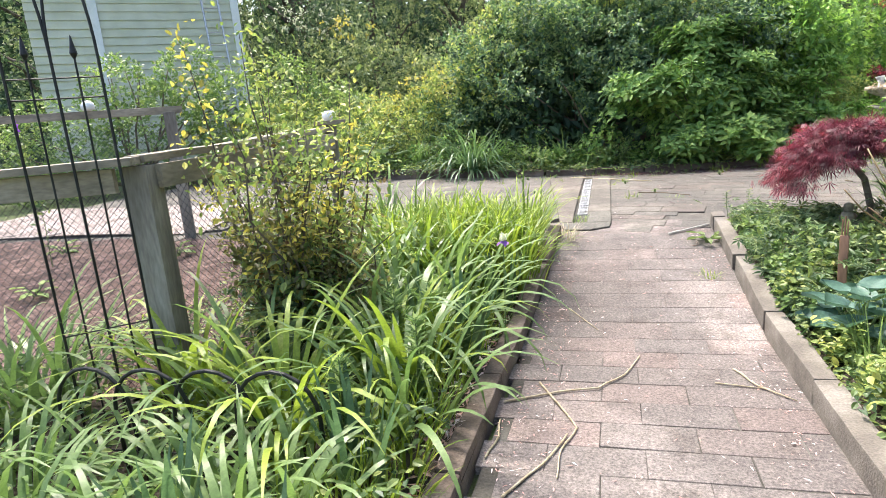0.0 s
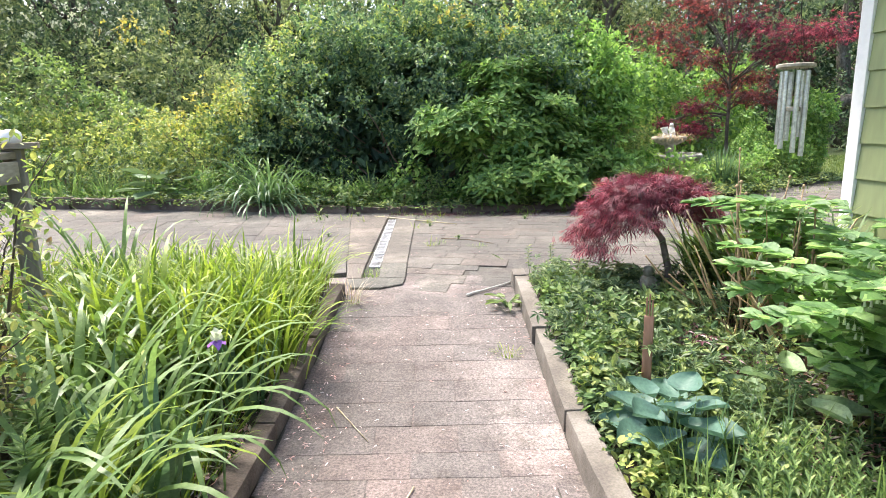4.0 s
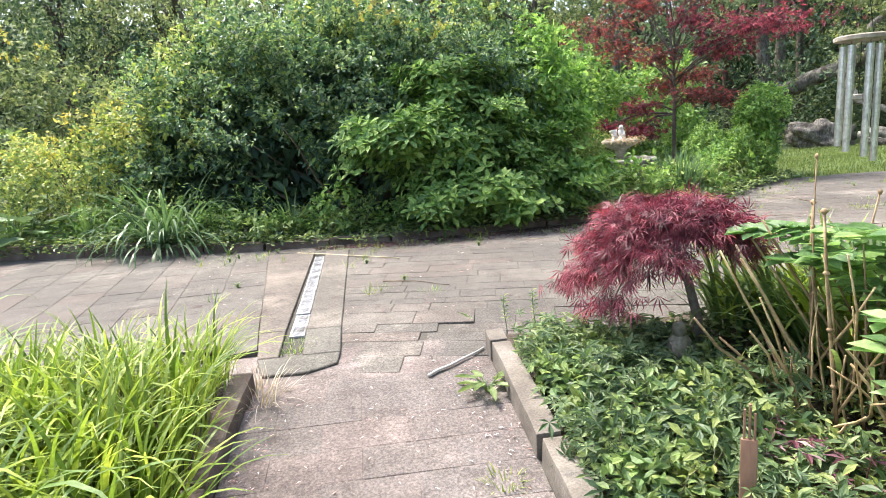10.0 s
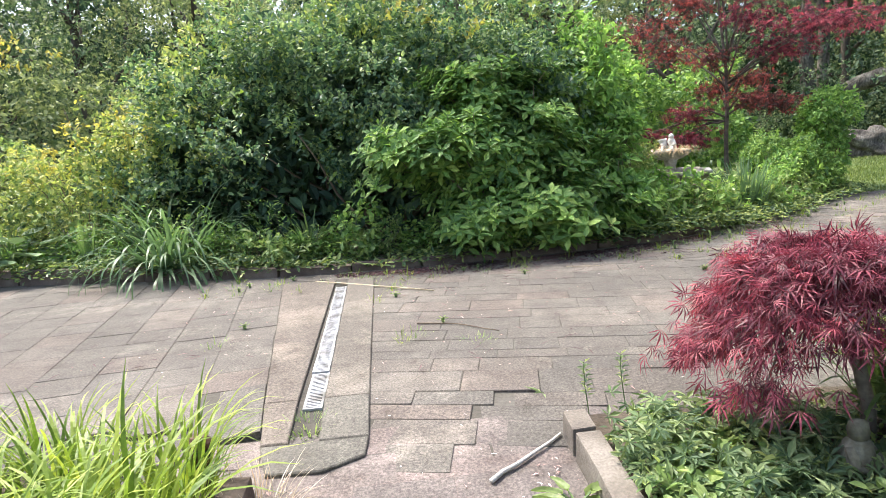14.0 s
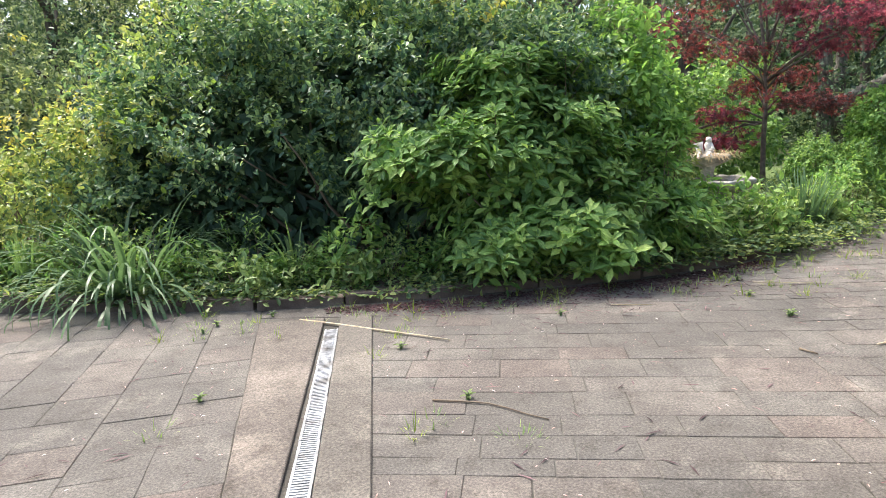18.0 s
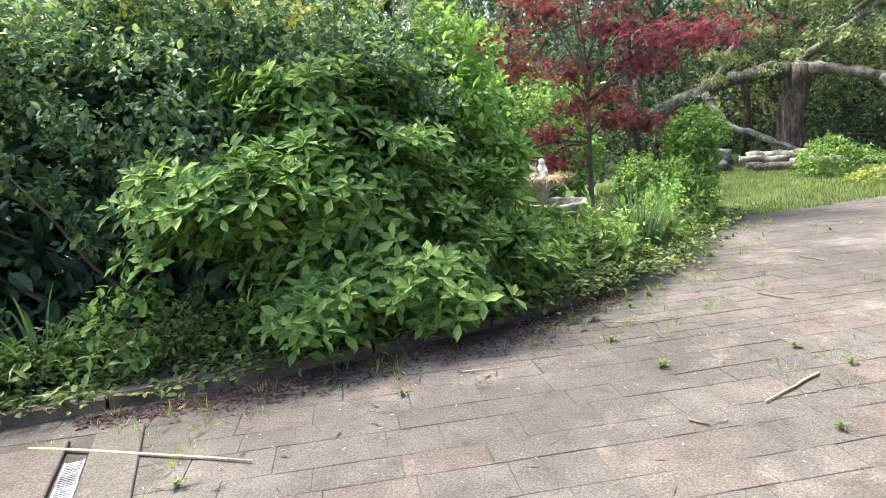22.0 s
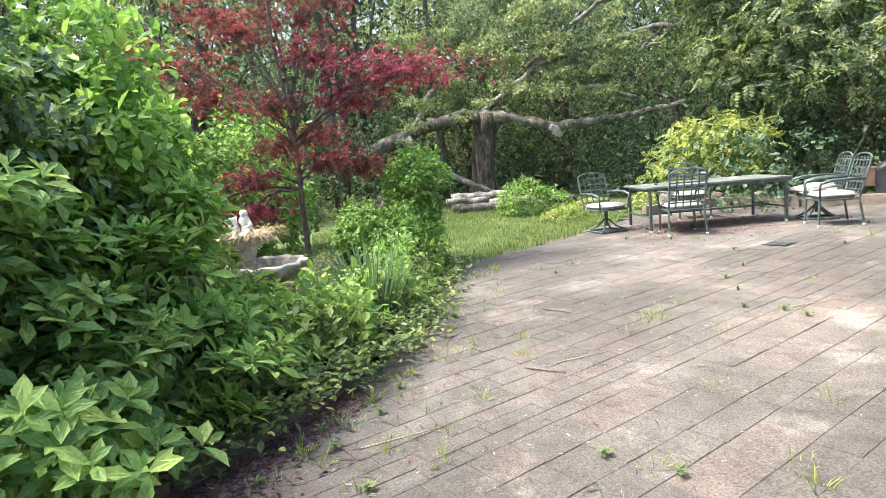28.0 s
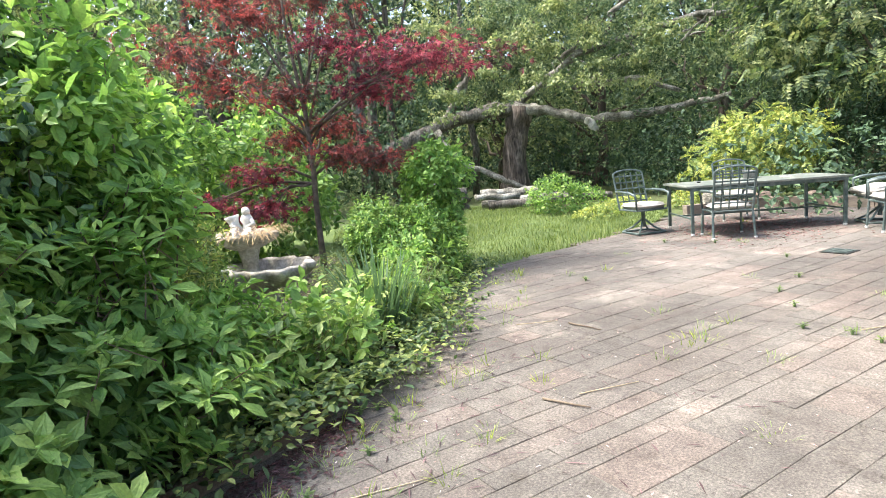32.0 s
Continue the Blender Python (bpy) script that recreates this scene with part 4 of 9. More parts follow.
    in_world(mesh_np("foliage", v, f, M_WOODS, ob))
    sprays = []
    for k in range(46):
        c = Vector((15.6, 22.4, 3.3)).lerp(Vector((20.3, 15.4, 4.0)), r.uniform(0, 1))
        sprays.append((c.x - r.uniform(0.2, 0.9), c.y - r.uniform(0.2, 0.9), c.z + r.choice((-0.3, 0.3, 0.9, 1.5, 2.1)) + r.uniform(-0.25, 0.25), r.uniform(0.25, 0.6), r.uniform(0.25, 0.6), r.uniform(0.1, 0.22)))
    v, f = crown(sprays, 11000, 0.1, 34, DIAMOND, 7, rough=0.5, lump=3.0, depth=0.9, droop=0.45)
    in_world(mesh_np("foliage", v, f, M_LIME_W, ob, "light green hanging sprays"))
    # cut logs and root plate on the grass
    for k, (a, b, rad) in enumerate((((14.6, 19.5, 0.3), (16.4, 17.9, 0.32), 0.14), ((14.3, 19.0, 0.27), (15.9, 17.5, 0.3), 0.12), ((14.9, 19.8, 0.55), (16.2, 18.4, 0.5), 0.13), ((15.6, 18.6, 0.24), (17.2, 17.0, 0.26), 0.12), ((14.0, 19.2, 0.5), (15.0, 18.5, 0.45), 0.1))):
        lg = thing("log", "pale grey fallen log lying on the grass", "log", (*a[:2], 0.15), group="fallen logs")
        in_world(part("wood", tube(bmesh.new(), wobble(a, b, 9, 0.035, r), [rad * r.uniform(0.8, 1.15) for _ in range(10)], 10), M_GREYBARK if k % 2 else M_PALEBARK, lg, smooth=True))
    bm = bmesh.new()
    bmesh.ops.create_icosphere(bm, subdivisions=4, radius=0.75)
    for v in bm.verts:
        n = noise.noise(v.co * 2.2) * 0.4 + noise.noise(v.co * 5) * 0.3 + noise.noise(v.co * 13) * 0.14
        v.co = Vector((v.co.x * 1.25, v.co.y * 0.8, v.co.z * 0.62)) * (1 + n)
    rt = part("root_stump", bm, M_GREYBARK, smooth=True)
    rt.matrix_basis = pose(14.1, 20.6, 0.42, 0, 12, -35)
    tagged(rt, "gnarled grey upturned stump on the lawn", "stump")


fallen_tree()


# ---- red maples ----
M_PURPLE = leaf_mat("purple_red_leaf", (0.04, 0.02, 0.02), (0.1, 0.034, 0.034), (0.25, 0.07, 0.064), 0.45, 0.38, glow=(1.25, 0.8, 0.8))


def upright_maple():
    r = random.Random(41)
    x, y = 6.5, 15.37
    z0 = 0.1
    ob = thing("japanese_maple", "slender Japanese maple with open tiers of dark red leaves", "tree", (x, y, z0))
    bark = solid_mat("maple_bark", ((0.07, 0.055, 0.045), (0.14, 0.11, 0.09), (0.23, 0.19, 0.16)), 10, 0.8, 0, 0.4, 0.01)
    fork = Vector((0.0, -0.05, 1.42))
    part("trunk", tube(bmesh.new(), [(0.05, 0, -0.05), (0.03, 0, 0.5), (0, -0.03, 1.0), fork, (0.0, 0, 2.2), (-0.12, 0.05, 3.2), (-0.2, 0, 4.2)], [0.055, 0.042, 0.039, 0.037, 0.029, 0.019, 0.008], 8), bark, ob, smooth=True)
    right = Vector((0.72, -0.69, 0))
    away = Vector((0.69, 0.72, 0))
    tiers = [(1.75, 2.75, -0.1, 1.0, 0.3, 0.22), (1.35, 2.72, -0.2, 0.85, 0.4, 0.2), (0.8, 2.45, 0.2, 0.6, 0.5, 0.2), (0.45, 2.95, -0.3, 0.5, 0.4, 0.25), (-1.5, 3.05, 0.0, 0.75, 0.4, 0.3), (-1.1, 2.6, 0.3, 0.55, 0.4, 0.2),
             (-0.55, 3.4, -0.2, 0.6, 0.45, 0.3), (0.25, 3.6, 0.2, 0.6, 0.5, 0.35), (-0.2, 4.15, 0.0, 0.5, 0.4, 0.4), (0.55, 4.0, 0.3, 0.5, 0.4, 0.3), (-1.0, 3.7, 0.1, 0.5, 0.4, 0.25), (-0.15, 2.35, -0.5, 0.5, 0.35, 0.22),
             (-0.6, 1.42, -0.2, 0.45, 0.4, 0.2), (-0.5, 1.0, -0.3, 0.4, 0.35, 0.16), (-1.35, 1.08, 0.0, 0.35, 0.3, 0.1), (0.45, 1.62, -0.2, 0.6, 0.4, 0.14), (0.95, 1.5, 0.0, 0.55, 0.4, 0.12), (-0.25, 1.85, 0.4, 0.5, 0.4, 0.16), (-0.85, 0.9, 0.1, 0.35, 0.3, 0.14), (0.3, 2.0, 0.4, 0.5, 0.4, 0.16)]
    for k, (s, z, d, rx, ry, rz) in enumerate(tiers):
        c = right * s + away * d + Vector((0, 0, z))
        base = Vector((0, -0.03, min(1.3 + 0.45 * max(0, z - 1.4), 3.2))) if z > 1.3 else Vector((0, 0, 1.25))
        mid = base.lerp(c, 0.5) + Vector((0, 0, 0.12))
        bm = tube(bmesh.new(), wobble(base, mid, 2, 0.03, r)[:-1] + wobble(mid, c, 3, 0.04, r), [0.022, 0.018, 0.014, 0.011, 0.008, 0.004], 5)
        br = part("branch", bm, bark, ob, smooth=True)
        for _ in range(7):
            e = c + Vector((r.uniform(-1, 1) * rx, r.uniform(-1, 1) * ry, r.uniform(-0.5, 0.8) * rz))
            part("twig", tube(bmesh.new(), [mid.lerp(c, r.uniform(0, 0.8)), e.lerp(c, 0.4), e], [0.007, 0.005, 0.002], 4, False), bark, br)
        n = int(540 * rx * ry / 0.2)
        rad = max(rx, ry)
        v, f = crown([(*c, rad * 1.15, rad * 0.95, rz * 1.1)], n, 0.06, 200 + k, MAPLE, 4, rough=0.35, lump=3.5, depth=1.0, droop=0.35)
        mesh_np("leaves", v, f, M_PURPLE if (s > 0.3 and 2.2 < z < 3.2) or (z < 1.5 and s < 0) else M_RED_UP, br)


upright_maple()


def dwarf_maple():
    x, y = 1.98, 6.62
    z0 = G(x, y) + 0.04
    ob = thing("dwarf_maple", "small weeping laceleaf maple with a low umbrella of crimson leaves", "tree", (x, y, z0))
    bark = solid_mat("young_bark", ((0.1, 0.08, 0.06), (0.17, 0.14, 0.11), (0.26, 0.22, 0.18)), 14, 0.8)
    top = Vector((-0.14, 0.06, 0.56))
    part("trunk", tube(bmesh.new(), [(0.02, 0, -0.05), (0.01, 0.0, 0.2), (-0.04, 0.02, 0.42), top], [0.032, 0.027, 0.025, 0.021], 8), bark, ob, smooth=True)
    rs = np.random.RandomState(52)
    for k in range(36):
        a = k * 2.4
        f = (k + 0.5) / 36
        reach = 0.1 + 0.385 * f ** 0.7
        left = max(0.0, -math.cos(a))
        e = top + Vector((reach * math.cos(a) * (1.0 + 0.22 * left), reach * math.sin(a) * 0.9, 0.3 - 0.16 * f - 0.36 * f * f * (0.35 + 0.85 * left)))
        mid = top.lerp(e, 0.55) + Vector((0, 0, 0.16 * f + 0.03))
        bm = tube(bmesh.new(), [top, mid, e], [0.011, 0.007, 0.003], 5)
        br = part("branch", bm, bark, ob, smooth=True)
        n = 190
        t = rs.uniform(0.1, 1.1, n)
        p = np.outer(1 - t, np.array(mid)) + np.outer(t, np.array(e)) + rs.normal(size=(n, 3)) * (0.065, 0.065, 0.024)
        d = np.array((e - top).normalized()) * 0.6 + rs.normal(size=(n, 3)) * 0.5 + np.array((0, 0, -0.6))
        v, fc = leaves(p, d, np.array((0, 0, 1.0)) + rs.normal(size=(n, 3)) * 0.4, 0.08 * rs.uniform(0.6, 1.3, n), LACE)
        mesh_np("leaves", v, fc, M_RED, br)


LACE = (np.array([(0, 0, 0)] + [q for a, l in ((-0.9, 0.75), (-0.4, 0.95), (0.1, 1.1), (0.55, 0.9), (1.05, 0.7)) for q in ((l * 0.45 * math.sin(a - 0.09), l * 0.45 * math.cos(a - 0.09), 0.03), (l * math.sin(a), l * math.cos(a), -0.2 * l), (l * 0.45 * math.sin(a + 0.09), l * 0.45 * math.cos(a + 0.09), 0.03))]),
        np.array([(0, 3 * k + 3, 3 * k + 2, 3 * k + 1) for k in range(5)]))
dwarf_maple()
# dark frond colour that paints the shaded depth of the overhanging tree
M_HEDGE = leaf_mat("overhanging_leaf", (0.016, 0.042, 0.014), (0.042, 0.092, 0.026), (0.13, 0.2, 0.05), 0.5, 0.4)
M_LIME_S = leaf_mat("fresh_leaf", (0.07, 0.15, 0.035), (0.12, 0.225, 0.05), (0.2, 0.32, 0.07))
M_BRIGHT = leaf_mat("bright_leaf", (0.062, 0.165, 0.028), (0.12, 0.27, 0.044), (0.205, 0.38, 0.068), 0.52, 0.4)
SLIM_OVAL = (np.array([(0, 0, 0), (-0.16, 0.4, 0.05), (0, 1, -0.1), (0.16, 0.4, 0.05)]), np.array([(0, 3, 2, 1)]))
# ---- shrub bed at the back ----
def stems(ob, base, tips, radius, seed, material=M_TWIG, name="stem"):
    r = random.Random(seed)
    for t in tips:
        pts = wobble(base(r), t, 4, 0.08, r)
        in_world(part(name, tube(bmesh.new(), pts, [radius, radius * 0.85, radius * 0.7, radius * 0.5, radius * 0.25], 5), material, ob, smooth=True))


def shrub(name, label, blobs, count, size, seed, leaf, shape=OVAL, sprig=5, n_stems=8, stem_r=0.02, rough=0.22, lump=1.6, depth=0.3, floor=None, cat="shrub", group="", droop=0.25, extra=(), gaps=0.0):
    """Stems from the ground and a crown of leaves over lumpy heaps."""
    b = np.array(blobs, float)
    cx, cy = np.average(b[:, :2], 0, b[:, 3])
    z = G(cx, cy) + 0.02
    ob = thing(name, label, cat, (cx, cy, z), group=group)
    r = random.Random(seed)
    tips = [Vector(q[:3]) + Vector((r.uniform(-0.6, 0.6) * q[3], r.uniform(-0.6, 0.6) * q[4], r.uniform(0, 0.7) * q[5])) for q in [blobs[r.randrange(len(blobs))] for _ in range(n_stems)]]
    spread = 0.35 * float(b[:, 3].max())
    stems(ob, lambda q: (cx + q.uniform(-spread, spread), cy + q.uniform(-spread, spread), z - 0.03), tips, stem_r, seed)
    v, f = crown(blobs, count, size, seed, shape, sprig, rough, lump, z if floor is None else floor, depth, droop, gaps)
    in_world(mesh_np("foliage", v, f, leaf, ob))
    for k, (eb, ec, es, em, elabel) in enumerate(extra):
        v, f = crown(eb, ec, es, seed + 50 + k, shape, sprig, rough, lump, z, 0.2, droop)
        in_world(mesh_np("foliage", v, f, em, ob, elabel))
    return ob


# vine-covered mound; added inner leaves block light and paint its unlit inside dark
shrub("vine_thicket", "huge mound of dark green vines smothering old shrubs",
      [(-1.3, 13.5, 1.2, 1.75, 1.6, 1.85), (-0.1, 13.3, 1.7, 1.5, 1.5, 1.55), (1.2, 13.2, 1.7, 1.5, 1.4, 1.5), (-2.3, 13.7, 0.8, 1.3, 1.4, 1.3), (2.2, 13.0, 1.3, 1.05, 1.1, 1.5), (-1.0, 12.3, 1.35, 0.8, 0.7, 0.85), (0.5, 12.35, 2.0, 0.8, 0.6, 0.75), (1.8, 12.4, 1.95, 0.95, 0.65, 0.8)],
      94000, 0.07, 301, M_VINE, OVAL, 6, 26, 0.025, rough=0.42, lump=3.0, depth=0.35, floor=0.85, gaps=0.3,
      extra=(([(-1.3, 13.6, 1.1, 1.3, 1.1, 1.4), (-0.1, 13.5, 1.4, 1.15, 1.0, 1.35), (1.2, 13.4, 1.4, 1.1, 0.95, 1.35), (-2.3, 13.8, 0.7, 1.0, 1.0, 1.0), (2.2, 13.2, 1.1, 0.75, 0.75, 1.2)], 9000, 0.2, M_WOODS_DARK, "dark-coloured inner leaves added to block light and darken the mound's gaps"),
             ([(-1.6, 13.0, 2.6, 0.8, 0.8, 0.5), (0.4, 12.7, 2.95, 0.9, 0.7, 0.35), (1.5, 12.6, 2.85, 0.7, 0.7, 0.4), (-2.6, 13.1, 1.8, 0.6, 0.6, 0.5), (-2.75, 13.2, 1.5, 0.8, 0.8, 0.8), (-2.2, 13.3, 2.4, 0.7, 0.7, 0.5)], 2600, 0.07, M_LIME, "young lime-green shoots over the top"),
             ([(0.55, 12.3, 2.95, 0.3, 0.25, 0.15), (1.25, 12.2, 2.75, 0.3, 0.25, 0.15), (-0.35, 11.85, 1.85, 0.16, 0.12, 0.08), (0.45, 12.1, 2.2, 0.1, 0.1, 0.08)], 120, 0.08, M_YELLOW, "a few yellow sprigs")))


# broad-leaved shrub that overhangs the patio
def whorl_shrub(name, label, domes, count, seed, leaf_len=0.125, mat_leaf=M_SHRUB, group=""):
    """Whorls of large leaves at the tips of twigs over a dome, in tiers."""
    rs, r = np.random.RandomState(seed), random.Random(seed)
    b = np.array(domes, float)
    cx, cy = np.average(b[:, :2], 0, b[:, 3])
    z = G(cx, cy) + 0.05
    ob = thing(name, label, "shrub", (cx, cy, z), group=group)
    n_spray = count // 14
    pick = rs.choice(len(b), n_spray, p=b[:, 3] * b[:, 5] / (b[:, 3] * b[:, 5]).sum())
    u = unit(rs.normal(size=(n_spray, 3)))
    u[:, 1] -= 0.35
    u = unit(u)
    c = b[pick, :3] + u * b[pick, 3:] * (rs.uniform(0.55, 1.06, n_spray) * (1 + 0.22 * lumpy(b[pick, :3] + u * b[pick, 3:], 3.5, seed)))[:, None]
    # each branch ends in a flat spray of whorls that droops at its rim
    c, u = np.repeat(c, 14, 0), np.repeat(u, 14, 0)
    h = unit(u * np.array((1, 1, 0.15)))
    along, across = rs.uniform(-0.26, 0.2, len(c)), rs.normal(size=len(c)) * 0.15
    p = c + h * along[:, None] + np.cross(h, np.array((0, 0, 1.0))) * across[:, None]
    p[:, 2] += rs.normal(size=len(c)) * 0.03 - 1.2 * across ** 2 - 0.8 * np.maximum(along, 0) ** 2
    ok = p[:, 2] > z + 0.04
    p, u = p[ok], u[ok]
    n = len(p)
    axis = unit(u * np.array((0.7, 0.7, 0.35)) + np.array((0, 0, 0.75)) + rs.normal(size=(n, 3)) * 0.15)
    k = 8
    ang = (np.arange(k) * 2.4)[None] + rs.uniform(0, 6.28, n)[:, None]
    s1 = unit(np.cross(axis, np.array((0.3, 0.2, 1.0))))
    s2 = np.cross(axis, s1)
    rise = np.array([1.0, 0.9, 0.55, 0.5, 0.3, 0.2, 0.05, -0.05])
    d = (np.cos(ang)[..., None] * s1[:, None] + np.sin(ang)[..., None] * s2[:, None]) + rise[None, :, None] * axis[:, None]
    pos = p[:, None] - axis[:, None] * (np.arange(k) * 0.012)[None, :, None]
    size = leaf_len * np.array([0.5, 0.55, 0.85, 0.95, 1, 1.05, 1.0, 0.95])[None] * rs.uniform(0.75, 1.2, (n, k))
    nrm = axis[:, None] + rs.normal(size=(n, k, 3)) * 0.2 + 0 * d
    v, f = leaves(pos.reshape(-1, 3), d.reshape(-1, 3), nrm.reshape(-1, 3), size.ravel(), BROAD)
    in_world(mesh_np("foliage", v, f, mat_leaf, ob))
    tips = [Vector(p[r.randrange(n)]) for _ in range(26)]
    stems(ob, lambda q: (cx + q.uniform(-0.3, 0.3), cy + q.uniform(0, 0.4), z - 0.05), tips, 0.013, seed + 1)
    bm = bmesh.new()
    for q in rs.choice(n, min(n, 500), False):
        a, c = Vector(p[q]), Vector(p[q] - axis[q] * 0.2 - u[q] * 0.1)
        tube(bm, [c, a], [0.005, 0.003], 4, False)
    in_world(part("fine_growth", bm, M_TWIG, ob))["kind"] = "stuff"
    return ob


BROAD = (np.array([(0, 0, 0), (-0.14, 0.32, 0.05), (-0.215, 0.64, 0.03), (0, 1, -0.13), (0.215, 0.64, 0.03), (0.14, 0.32, 0.05), (0, 0.34, -0.02), (0, 0.68, -0.03)]),
         np.array([(0, 6, 7, 1), (1, 7, 3, 2), (0, 5, 7, 6), (5, 4, 3, 7)]))
whorl_shrub("broadleaf_shrub", "broad-leaved green shrub with whorled leaves hanging over the paving",
            [(1.6, 11.85, 1.2, 1.05, 0.7, 0.6), (2.05, 11.35, 0.52, 0.92, 0.62, 0.38), (0.75, 11.6, 1.25, 0.75, 0.5, 0.4), (2.35, 11.75, 0.7, 0.45, 0.45, 0.4), (1.5, 11.95, 1.85, 0.8, 0.45, 0.45), (1.15, 11.15, 0.42, 0.38, 0.38, 0.28)], 3000, 311, 0.15)
whorl_shrub("broadleaf_shrub", "bushy broad-leaved green shrub at the edge of the paving",
            [(3.05, 11.85, 0.5, 0.42, 0.35, 0.26), (3.4, 12.15, 0.6, 0.35, 0.35, 0.24), (2.85, 11.85, 1.0, 0.36, 0.34, 0.4), (3.05, 12.1, 1.35, 0.3, 0.3, 0.3)], 800, 312, 0.15, M_BRIGHT)
shrub("leafy_shrub", "tall loose shrub with fresh green leaves beside the fountain", [(2.8, 12.1, 1.75, 0.36, 0.38, 0.55), (2.95, 12.5, 2.2, 0.45, 0.45, 0.5), (2.7, 12.4, 1.2, 0.35, 0.35, 0.5), (3.2, 12.85, 1.8, 0.5, 0.5, 0.5), (3.5, 13.3, 1.55, 0.38, 0.42, 0.42)], 4600, 0.105, 313, M_BRIGHT, OVAL, 5, 12, 0.012, rough=0.4, depth=0.6)
shrub("leafy_shrub", "fine-leaved fresh green shrub beside the fountain", [(3.15, 12.4, 0.75, 0.4, 0.4, 0.42), (3.4, 12.8, 0.85, 0.45, 0.5, 0.45), (3.7, 13.4, 0.7, 0.45, 0.5, 0.45), (3.4, 12.75, 1.2, 0.3, 0.35, 0.35)], 9000, 0.062, 315, M_LIME, SLIM_OVAL, 6, 12, 0.01, rough=0.4, lump=3.0, depth=0.6)
shrub("leafy_shrub", "feathery green shrub crowding the fountain", [(4.3, 13.1, 0.2, 0.4, 0.35, 0.26), (3.85, 13.1, 0.4, 0.45, 0.5, 0.5), (3.95, 13.9, 0.55, 0.4, 0.5, 0.55), (3.7, 12.6, 0.35, 0.45, 0.4, 0.4)], 5600, 0.06, 314, M_BRIGHT, SLIM_OVAL, 7, 14, 0.008, depth=0.6)

# lower shrubs and weeds going left along the back bed
shrub("yellow_shrub", "straggly shrub with yellow-green leaves", [(-3.7, 13.2, 1.0, 0.8, 0.8, 0.7), (-3.1, 13.3, 1.5, 0.6, 0.6, 0.5), (-4.3, 13.3, 1.1, 0.6, 0.6, 0.6)], 4600, 0.07, 320, M_LIME, OVAL, 5, 14, 0.012, rough=0.35, depth=0.7,
      extra=(([(-3.5, 13.0, 1.85, 0.4, 0.3, 0.3), (-3.9, 12.9, 1.5, 0.4, 0.3, 0.3), (-4.6, 13.2, 1.3, 0.4, 0.3, 0.3), (-3.2, 13.1, 1.75, 0.35, 0.3, 0.3)], 420, 0.06, M_YELLOW, "yellow young leaves"),))
shrub("shrub", "dense light green shrub behind the bed", [(-5.3, 13.8, 0.7, 1.1, 0.9, 0.8), (-6.6, 14.1, 0.8, 1.1, 0.9, 0.8), (-7.9, 14.4, 0.8, 1.2, 0.9, 0.8)], 8000, 0.08, 321, M_LIME, OVAL, 6, 12, 0.012, rough=0.4, lump=2.6, depth=0.6)
shrub("weeds", "tangled leafy weeds in the bed", [(-2.9, 12.5, 0.3, 0.8, 0.5, 0.55), (-3.9, 12.75, 0.35, 0.8, 0.5, 0.6), (-5.0, 12.95, 0.35, 0.8, 0.5, 0.55), (-6.2, 13.2, 0.35, 0.9, 0.5, 0.55), (-7.5, 13.4, 0.35, 0.9, 0.5, 0.55)], 9500, 0.06, 322, M_COVER, OVAL, 5, 16, 0.006, rough=0.35, depth=0.7, cat="weeds")
shrub("white_flowering_shrub", "tall shrub dotted with white blossom", [(-11.6, 21.2, 2.3, 1.9, 1.6, 2.3), (-9.8, 22.6, 2.8, 1.6, 1.5, 2.0)], 8000, 0.12, 323, M_WOODS, DIAMOND, 6, 8, 0.03, extra=(([(-11.3, 20.6, 4.6, 1.5, 1.2, 0.7), (-9.7, 22.0, 4.5, 1.1, 1.0, 0.6)], 800, 0.09, leaf_mat("white_blossom", (0.5, 0.55, 0.45), (0.6, 0.63, 0.55), (0.75, 0.76, 0.7)), "white blossom"),))
shrub("shrub", "rounded mid-green shrub in front of the wood", [(-8.0, 20.4, 1.8, 1.6, 1.4, 2.1), (-6.1, 20.8, 1.5, 1.5, 1.4, 1.8), (-4.4, 19.6, 1.2, 1.4, 1.2, 1.5)], 11000, 0.13, 324, M_LIME_W, OVAL, 6, 8, 0.03, rough=0.35, lump=1.8, depth=0.5, extra=(([(-7.9, 19.6, 3.9, 0.9, 0.5, 0.3)], 130, 0.11, M_YELLOW, "yellow top growth"),))
shrub("shrub", "bank of mixed green shrubs behind the garden", [(-9.5, 16.5, 1.0, 1.5, 1.2, 1.1), (-12, 17.5, 1.2, 1.8, 1.4, 1.3), (-10.6, 19.4, 1.4, 1.6, 1.4, 1.5)], 8000, 0.13, 325, M_LIME_W, OVAL, 6, 8, 0.03, rough=0.35, lump=1.8, depth=0.5)
shrub("shrub", "broad leafy green shrub behind the red maple", [(5.6, 18.5, 1.4, 1.5, 1.2, 1.5), (7.4, 18.4, 1.3, 1.4, 1.2, 1.5), (4.4, 17.0, 1.2, 1.0, 1.0, 1.2)], 11500, 0.14, 326, M_SHRUB, OVAL, 5, 14, 0.02, depth=0.45)
shrub("shrub", "light green shrub behind the vines", [(3.9, 15.9, 1.5, 1.2, 1.1, 1.4), (2.6, 15.6, 1.6, 1.2, 1.0, 1.3)], 9000, 0.12, 327, M_BRIGHT, OVAL, 5, 10, 0.02, depth=0.45)
